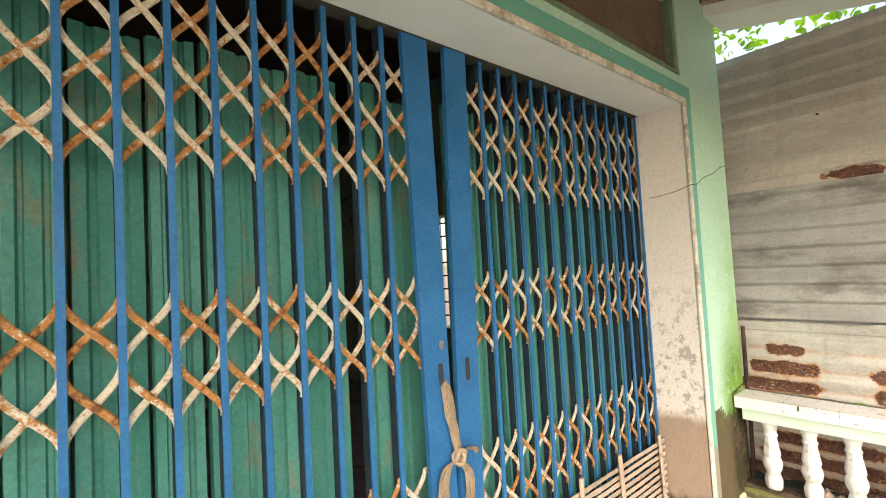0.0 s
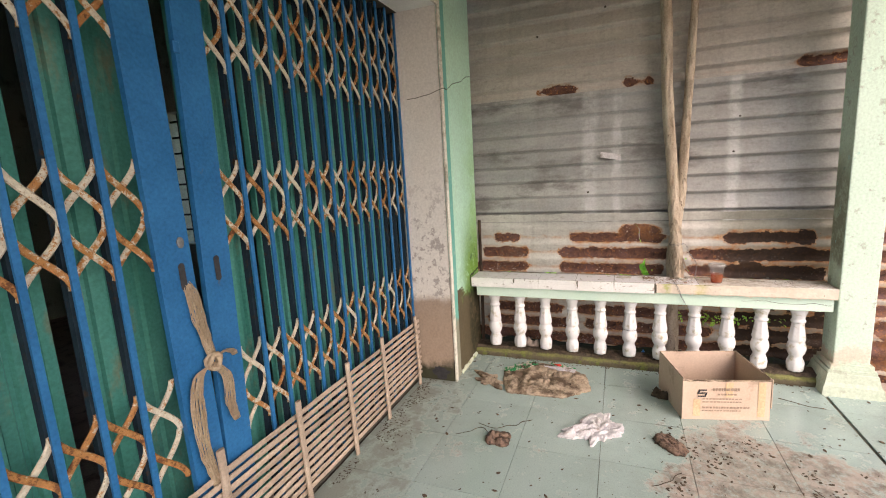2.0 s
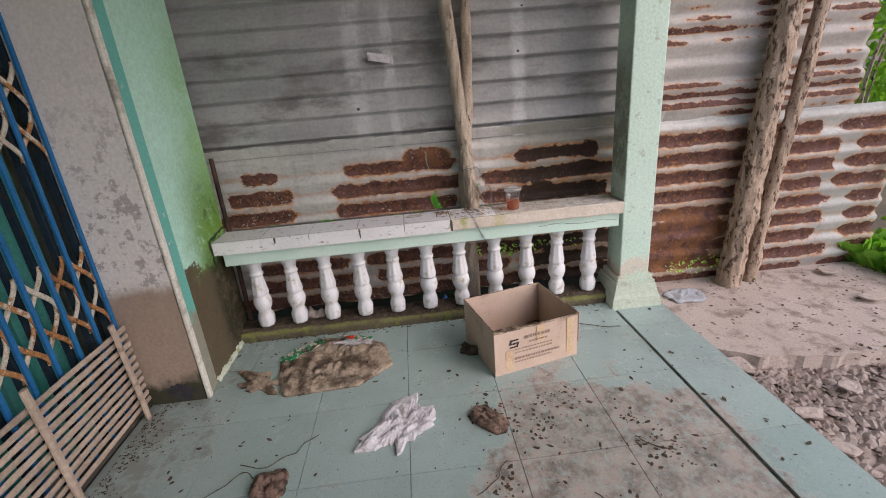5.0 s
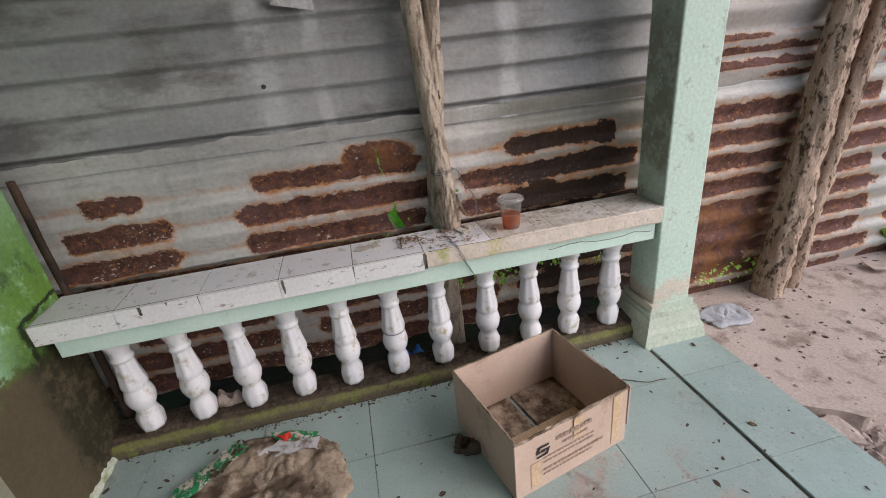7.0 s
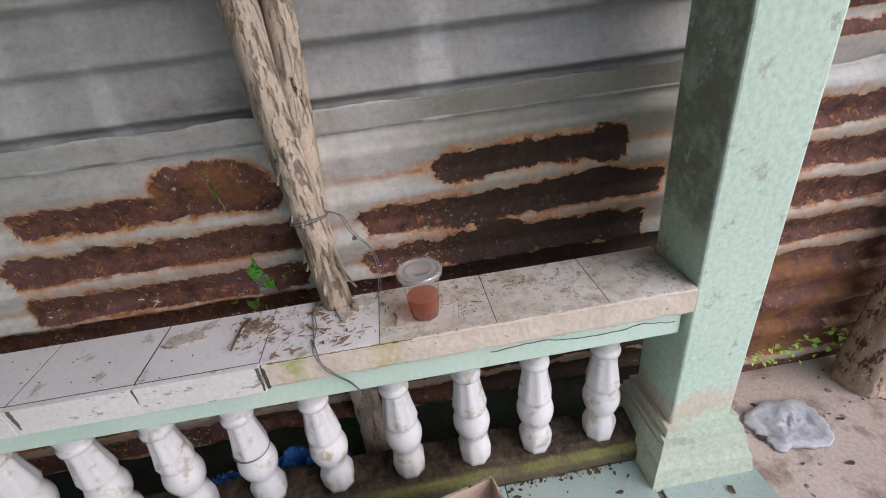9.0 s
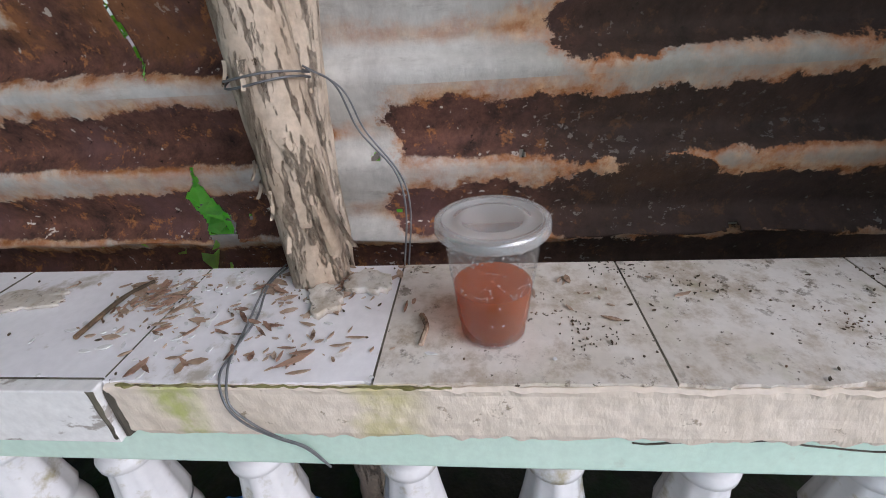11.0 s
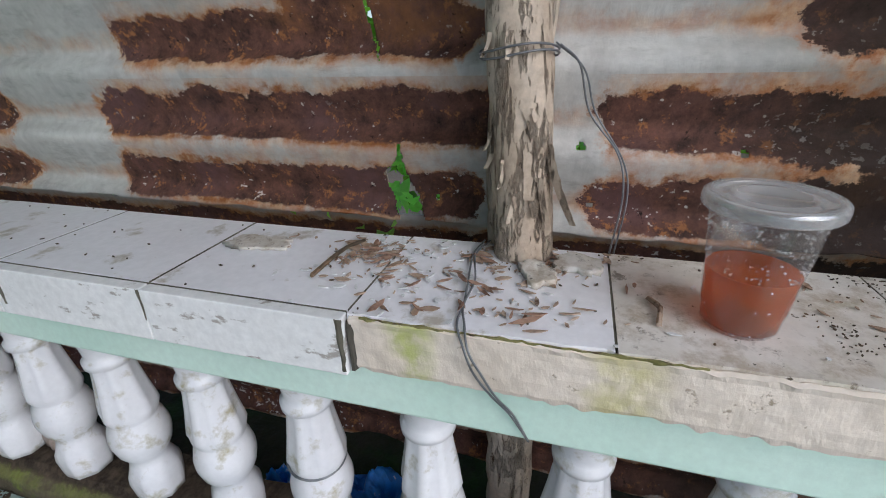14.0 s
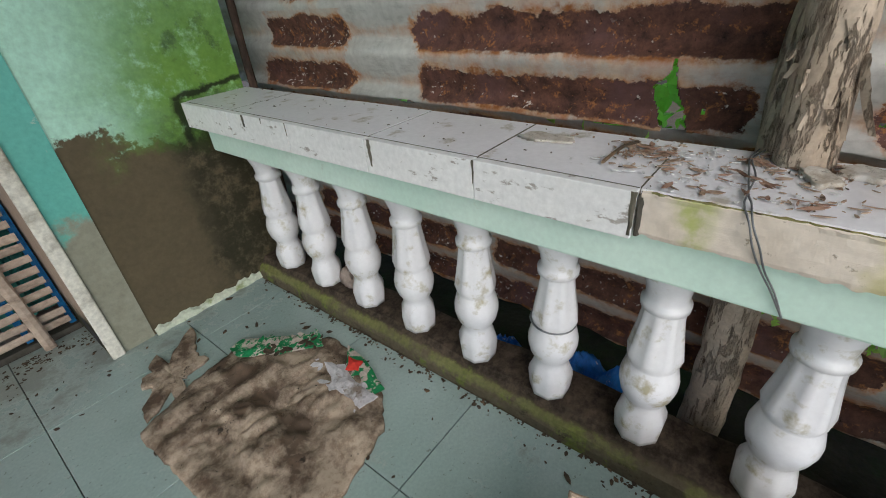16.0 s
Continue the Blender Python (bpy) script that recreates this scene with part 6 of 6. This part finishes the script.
litter("bark_shreds", "pale and brown bark shreds fallen on the rail", M_shred, spots, 7)
spots = [(min(3.332, max(3.15, rnd.gauss(3.23, 0.045))), rnd.gauss(-0.30, 0.09), 0.622, rnd.choice((0.002, 0.003, 0.006)), 0.002) for _ in range(60)]
spots += [(3.18 + 0.15 * rnd.random(), rnd.gauss(-0.22, 0.05), 0.622, rnd.choice((0.002, 0.004, 0.007)), 0.003) for _ in range(40)]
litter("paint_flakes", "white paint flakes scattered on the rail", M_flake, spots, 8, 0.08)
spots = [(rnd.uniform(3.15, 3.332), rnd.uniform(-1.12, 0.95), 0.6213, rnd.choice((0.0012, 0.002, 0.003)), 0.0012) for _ in range(110)]
spots += [(min(3.334, max(3.15, rnd.gauss(cx, 0.014))), rnd.gauss(cy, 0.02), 0.6213, rnd.choice((0.0006, 0.0009, 0.0016)), 0.0007) for cx, cy in ((3.29, -0.37), (3.24, -0.64), (3.20, -0.66), (3.27, -0.205), (3.31, -0.71), (3.29, -0.78), (3.22, -0.90), (3.30, -0.98)) for _ in range(34)]
litter("rail_grit", "dark grit on the rail tiles", M_litter, spots, 9)
for k, (x, y, rx_, ry_, turn) in enumerate(((3.262, -0.392, 0.024, 0.017, 20), (3.293, -0.434, 0.019, 0.024, -30))):
    crumpled("mortar_shard", "broken pale mortar shard by the pole foot", "shard", M_ceramic_dirty, x, y, rx_, ry_, turn, 0.004, 61.0 + k, n=30, lobes=0.6, base=0.6225, thick=0.005)
crumpled("plaster_flake", "thin pale peeled flake lying on the rail tile", "flake", M_ceramic_dirty, 3.268, -0.03, 0.020, 0.046, 8, 0.003, 71.0, n=40, lobes=0.9, base=0.6226, thick=0.0014)
spots = []
for x, y, k, ln in ((3.175, -0.281, 1, 0.013), (3.213, -0.272, 1, 0.012), (3.206, -0.235, 1, 0.010), (3.233, -0.31, 4, 0.016), (3.211, -0.336, 4, 0.014), (3.18, -0.34, 3, 0.014), (3.177, -0.373, 3, 0.018), (3.172, -0.394, 2, 0.016), (3.157, -0.256, 2, 0.016),
                    (3.219, -0.195, 1, 0.008), (3.258, -0.497, 2, 0.013), (3.262, -0.21, 8, 0.012), (3.285, -0.185, 7, 0.013), (3.25, -0.165, 5, 0.010), (3.29, -0.33, 5, 0.014), (3.30, -0.41, 6, 0.013)):
    for i in range(k):
        spots.append((min(3.325, x + rnd.gauss(0, 0.009)), y + rnd.gauss(0, 0.010), 0.6215 + 0.002 * (i % 3), ln * rnd.uniform(0.4, 0.95), ln * rnd.uniform(0.10, 0.26)))
litter("bark_flakes", "curled reddish-brown bark flakes on the rail", M_flakebark, spots, 27, 0.35)
# crumbs along the kerb foot, torn scraps on the carton
spots = []
for _ in range(700):
    y = rnd.uniform(-1.10, 0.98)
    if noise.noise((y * 4, 7, 0)) + 0.5 * noise.noise((y * 15, 2, 0)) > rnd.uniform(-0.5, 0.35):
        s = rnd.choice((0.002, 0.003, 0.004, 0.007))
        spots.append((3.185 - abs(rnd.gauss(0, 0.012)), y, 0.0, s, s * 0.6))
litter("kerb_crumbs", "black soil crumbs along the kerb foot", M_litter, spots, 12)
for mat, col, line, m, sd in ((M_paper, "greyish white", ((3.03, 0.47), (2.99, 0.27)), 26, 13), (M_green, "green printed", ((2.92, 0.70), (3.09, 0.55)), 22, 14), (M_litter, "dark sodden", ((2.95, 0.62), (3.08, 0.52)), 26, 15)):
    spots = []
    for _ in range(m):
        q, s = rnd.random(), rnd.choice((0.005, 0.008, 0.012, 0.018))
        spots.append((line[0][0] + (line[1][0] - line[0][0]) * q + rnd.gauss(0, 0.014), line[0][1] + (line[1][1] - line[0][1]) * q + rnd.gauss(0, 0.014), 0.034 + 0.004 * rnd.random(), s, s * 0.5))
    litter("carton_shreds", col + " torn paper shreds on the flattened carton", mat, spots, sd, 0.5)
# twigs
for k, keys in enumerate(([(2.26, 0.73, 0.004), (2.22, 0.66, 0.008), (2.24, 0.56, 0.02), (2.36, 0.44, 0.006)], [(2.12, 0.80, 0.004), (2.20, 0.70, 0.010), (2.18, 0.63, 0.006)],
                          [(1.98, -0.14, 0.004), (2.02, -0.20, 0.008), (2.10, -0.27, 0.005)], [(2.16, -0.76, 0.004), (2.10, -0.80, 0.008), (2.05, -0.88, 0.005)],
                          [(1.94, -0.52, 0.004), (1.87, -0.57, 0.008), (1.82, -0.63, 0.005)], [(2.97, -0.86, 0.004), (2.92, -0.98, 0.006), (2.90, -1.06, 0.004)])):
    bm = bmesh.new()
    tube(bm, [p + Vector((0.018 * noise.noise(p * 14), 0.018 * noise.noise(p * 14 + Vector((9, 0, 0))), 0.0)) for p in curve_points(keys, 9)], 0.0017, 5, 0.6, k)
    tagged(mesh_ob("twig", bm, M_litter), "thin dark twig lying on the tiles", "twig")
for k, keys in enumerate(([(3.305, -0.165, 0.6235), (3.27, -0.155, 0.626), (3.20, -0.150, 0.6235)], [(3.235, -0.50, 0.6235), (3.215, -0.507, 0.626), (3.19, -0.504, 0.6235)])):
    bm = bmesh.new()
    tube(bm, curve_points(keys, 7), 0.0026, 5, 0.5, k)
    tagged(mesh_ob("twig", bm, M_shred if k else M_litter), "short broken twig on the rail tiles", "twig")

# ---- outside ----
# broken concrete apron, rubble, stones
bm = bmesh.new()
out = [(2.70, -1.42), (2.63, -1.52), (2.57, -1.61), (2.525, -1.91), (2.50, -2.24), (2.45, -2.6), (2.3, -3.2), (3.6, -3.3), (3.56, -1.42)]
ring = []
for (ax, ay), (bx_, by) in zip(out, out[1:] + out[:1]):
    for s in range(8):
        q = Vector((ax + (bx_ - ax) * s / 8, ay + (by - ay) * s / 8, 0))
        j = 0.035 if ax < 2.75 and bx_ < 2.75 else 0.0
        ring.append((q.x + j * noise.noise(q * 9), q.y + (j * noise.noise(q * 9 + Vector((3, 0, 0))) if s else 0)))
f = bm.faces.new([bm.verts.new((x, y, -0.045)) for x, y in ring])
r = bmesh.ops.extrude_face_region(bm, geom=[f])
for v in [g for g in r["geom"] if isinstance(g, bmesh.types.BMVert)]:
    v.co.z = -0.14
structure("pavement", bm, M_concrete, "broken dusty concrete apron outside the porch", "pavement")
vs, fs = [], []
rnd = random.Random(31)


def pebble(x, y, z, r):
    k = len(vs)
    a0 = rnd.uniform(0, 6.28)
    h = rnd.uniform(0.35, 0.8)
    for i in range(6):
        a = a0 + i * math.pi / 3
        q = r * rnd.uniform(0.65, 1.2)
        vs.append((x + q * math.cos(a), y + q * math.sin(a), z + r * h * rnd.uniform(-0.1, 0.5)))
    vs.append((x + r * rnd.uniform(-0.3, 0.3), y + r * rnd.uniform(-0.3, 0.3), z + r * h))
    vs.append((x, y, z - r * 0.5))
    for i in range(6):
        fs.append((k + i, k + (i + 1) % 6, k + 6))
        fs.append((k + (i + 1) % 6, k + i, k + 7))


for _ in range(11000):
    x, y = rnd.uniform(-0.5, 2.62), -1.42 - abs(rnd.gauss(0, 0.6))
    pebble(x, y, -0.125 + 0.04 * max(0, noise.noise((x * 2, y * 2, 0))), rnd.choice((0.006, 0.008, 0.010, 0.014, 0.02, 0.028)))
for _ in range(260):
    x, y = rnd.uniform(2.4, 3.42), rnd.uniform(-3.1, -1.45)
    pebble(x, y, -0.044, rnd.choice((0.003, 0.004, 0.006, 0.009)))
tagged(scatter_mesh("rubble", vs, fs, M_stone), "loose brown gravel and broken rubble", "gravel", kind="stuff")
for k, (x, y, rx_, ry_, h) in enumerate(((2.57, -1.50, 0.075, 0.05, 0.07), (2.05, -1.53, 0.04, 0.032, 0.04), (2.24, -1.55, 0.05, 0.035, 0.04), (1.80, -1.62, 0.04, 0.045, 0.04), (2.36, -1.85, 0.045, 0.04, 0.04), (2.95, -2.55, 0.05, 0.06, 0.05), (3.30, -2.62, 0.06, 0.05, 0.05), (1.95, -1.95, 0.05, 0.04, 0.04))):
    crumpled("broken_slab", "broken slab of pale concrete lying in the rubble", "rubble", M_concrete, x, y, rx_, ry_, 40 * k, 0.008, 50.0 + k, n=9, lobes=0.5, base=(-0.11 if x < 2.6 else -0.045) + h * 0.5, smooth=False)
spots = []
for _ in range(300):
    x, y = rnd.uniform(2.3, 3.43), rnd.uniform(-3.2, -1.45)
    if rnd.random() < 0.3 + max(0, noise.noise((x * 3, y * 3, 1))) + (0.5 if x > 3.25 else 0):
        s = rnd.choice((0.004, 0.006, 0.008, 0.014))
        spots.append((x, y, -0.043, s, s * 0.5))
litter("ground_litter", "dead leaves scattered on the concrete apron", M_litter, spots, 10)
# soil strip behind the balustrade, coloured near-black for the shade in the gap
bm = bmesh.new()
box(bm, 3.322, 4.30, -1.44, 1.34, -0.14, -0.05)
structure("soil_strip", bm, M_soil, "soil behind the balustrade, its shade put into a near-black colour", "ground")


# ---- plants ----
def foliage(name, label, category, count, place, size, seed, material=None, droop=0.5):
    """Leaves of six corners, folded along the midrib, at random turns."""
    rnd = random.Random(seed)
    vs, fs = [], []
    for _ in range(count):
        c = Vector(place(rnd))
        ln = rnd.uniform(*size)
        wd = ln * rnd.uniform(0.32, 0.5)
        e = Euler((rnd.gauss(0, 0.7), rnd.gauss(0, 0.7) + droop, rnd.uniform(0, 6.28))).to_matrix()
        k = len(vs)
        for u, w, h in ((0, 0, 0), (0.3, 0.9, 0.12), (0.65, 0.75, 0.10), (1.0, 0, -0.12), (0.65, -0.75, 0.10), (0.3, -0.9, 0.12), (0.5, 0, 0.0)):
            vs.append(tuple(c + e @ Vector((u * ln, w * wd, h * ln))))
        fs += [(k, k + 6, k + 1), (k + 1, k + 6, k + 2), (k + 2, k + 6, k + 3), (k + 3, k + 6, k + 4), (k + 4, k + 6, k + 5), (k + 5, k + 6, k)]
    ob = scatter_mesh(name, vs, fs, material or M_leaf)
    return tagged(ob, label, category, kind="stuff")


def stems(bm, keys, r):
    tube(bm, curve_points(keys, 6), r, 5, 0.2, keys[0][0])


def clump(x0, x1, y0, y1, z0, z1, gap=0.05, f=1.3):
    def place(rnd):
        for _ in range(30):
            p = (rnd.uniform(x0, x1), rnd.uniform(y0, y1), z0 + (z1 - z0) * rnd.random() ** 0.9)
            if noise.noise((p[0] * f, p[1] * f, p[2] * f)) > -gap:
                return p
        return p
    return place


foliage("hedge_leaves", "bright green leafy hedge beyond the zinc fence", "hedge", 9000, clump(3.1, 6.2, -7.5, -2.95, -0.1, 4.0, 0.12), (0.04, 0.10), 1)
foliage("vine_leaves", "sunlit green vine leaves over the fence top", "vine", 2200, clump(5.0, 6.8, -3.0, 3.2, 2.7, 5.0, 0.12), (0.06, 0.15), 2)
foliage("low_plants", "green weeds growing behind the fence", "weeds", 1100, clump(4.1, 5.2, -2.9, 1.6, -0.1, 1.0, 0.10), (0.03, 0.09), 3)
foliage("far_leaves", "green undergrowth farther behind the fence", "undergrowth", 3500, clump(6.2, 9.5, -12, 4, -0.1, 2.2, 0.1), (0.12, 0.30), 4)
foliage("weed_tufts", "bright green weed showing through the torn sheet", "weeds", 1300, clump(3.60, 4.1, -0.6, 1.2, 0.15, 0.80, 0.6), (0.03, 0.08), 15, M_weed)
foliage("weed_tufts", "bright green leaves close behind the torn sheet", "weeds", 240, clump(3.50, 3.62, -0.32, 0.12, 0.40, 0.72, 0.6), (0.03, 0.06), 16, M_weed)
foliage("weed_tufts", "small green weeds poking through below the fence", "weeds", 130, clump(3.40, 3.48, -1.1, -0.3, 0.10, 0.34, 0.2), (0.012, 0.03), 5, M_weed)
foliage("weed_tufts", "small green weeds at the fence foot by the poles", "weeds", 60, clump(3.39, 3.43, -2.0, -1.6, 0.03, 0.12, 0.3), (0.010, 0.026), 6, M_weed)
bm = bmesh.new()
rnd = random.Random(77)
for _ in range(40):
    x, y = rnd.uniform(3.8, 6.0), rnd.uniform(-7, 2)
    if y > -2.6 and x < 3.8:
        continue
    h = rnd.uniform(1.6, 3.8)
    stems(bm, [(x, y, -0.13), (x + rnd.gauss(0, 0.1), y + rnd.gauss(0, 0.1), h * 0.5), (x + rnd.gauss(0, 0.3), y + rnd.gauss(0, 0.3), h)], 0.014)
tagged(mesh_ob("hedge_stems", bm, M_bark), "thin woody stems of the hedge", "stems", kind="stuff")
# dry grass at the fence end
vs, fs = [], []
for _ in range(700):
    x, y = rnd.uniform(3.0, 3.6), -2.95 - abs(rnd.gauss(0, 0.25))
    a, ln = rnd.uniform(0, 6.28), rnd.uniform(0.08, 0.28)
    dx, dy = math.cos(a) * ln * 0.6, math.sin(a) * ln * 0.6
    k = len(vs)
    vs += [(x - dy * 0.012, y + dx * 0.012, -0.13), (x + dy * 0.012, y - dx * 0.012, -0.13), (x + dx * 0.5, y + dy * 0.5, -0.06 + ln * 0.6), (x + dx, y + dy, -0.06 + ln * 0.62)]
    fs += [(k, k + 1, k + 2), (k + 1, k + 3, k + 2)]
tagged(scatter_mesh("grass", vs, fs, M_grass), "long green grass at the end of the fence", "grass", kind="stuff")

# ---- floor tiles, one by one ----
floor = thing("floor", "pale green porch floor of large square tiles", "floor", (0, 0, 0), kind="structure")


def tile_mesh(w, d):
    bm = bmesh.new()
    box(bm, -w / 2, w / 2, -d / 2, d / 2, -0.012, 0.0, 0.0)
    bmesh.ops.bevel(bm, geom=[e for e in bm.edges if all(v.co.z > -0.001 for v in e.verts)], offset=0.0007, segments=1, affect="EDGES")
    me = bpy.data.meshes.new("tile")
    bm.to_mesh(me)
    bm.free()
    me.materials.append(M_tile)
    return me


T = 0.3975
ys = [0.475 + T * i for i in (2, 1, 0, -1, -2, -3)] + [-1.09]
xs = [2.905 - T * i for i in range(16)]
main, edge_t, end_t = tile_mesh(T - 0.002, T - 0.002), tile_mesh(T - 0.002, 0.275), tile_mesh(3.185 - 2.905 - 0.003, T - 0.003)
corner = tile_mesh(3.185 - 2.905 - 0.003, 0.275)
for i, x in enumerate(xs + [3.185]):
    for j in range(7):
        first = x == 3.185
        w = (3.185 - 2.905) if first else T
        cx = x - w / 2
        y = (0.475 + T * 1.5) - T * j if j < 6 else -1.2715
        ob = new("tile", (corner if first else edge_t) if j == 6 else (end_t if first else main))
        ob.parent = floor
        ob.matrix_basis = pose(cx, y, (-0.004 if j == 6 else 0.0) + 0.0008 * noise.noise((i * 3.3, j * 2.1, 0)), 0.12 * noise.noise((i * 5.3, j, 1)), 0.12 * noise.noise((i, j * 3, 7)), 0)
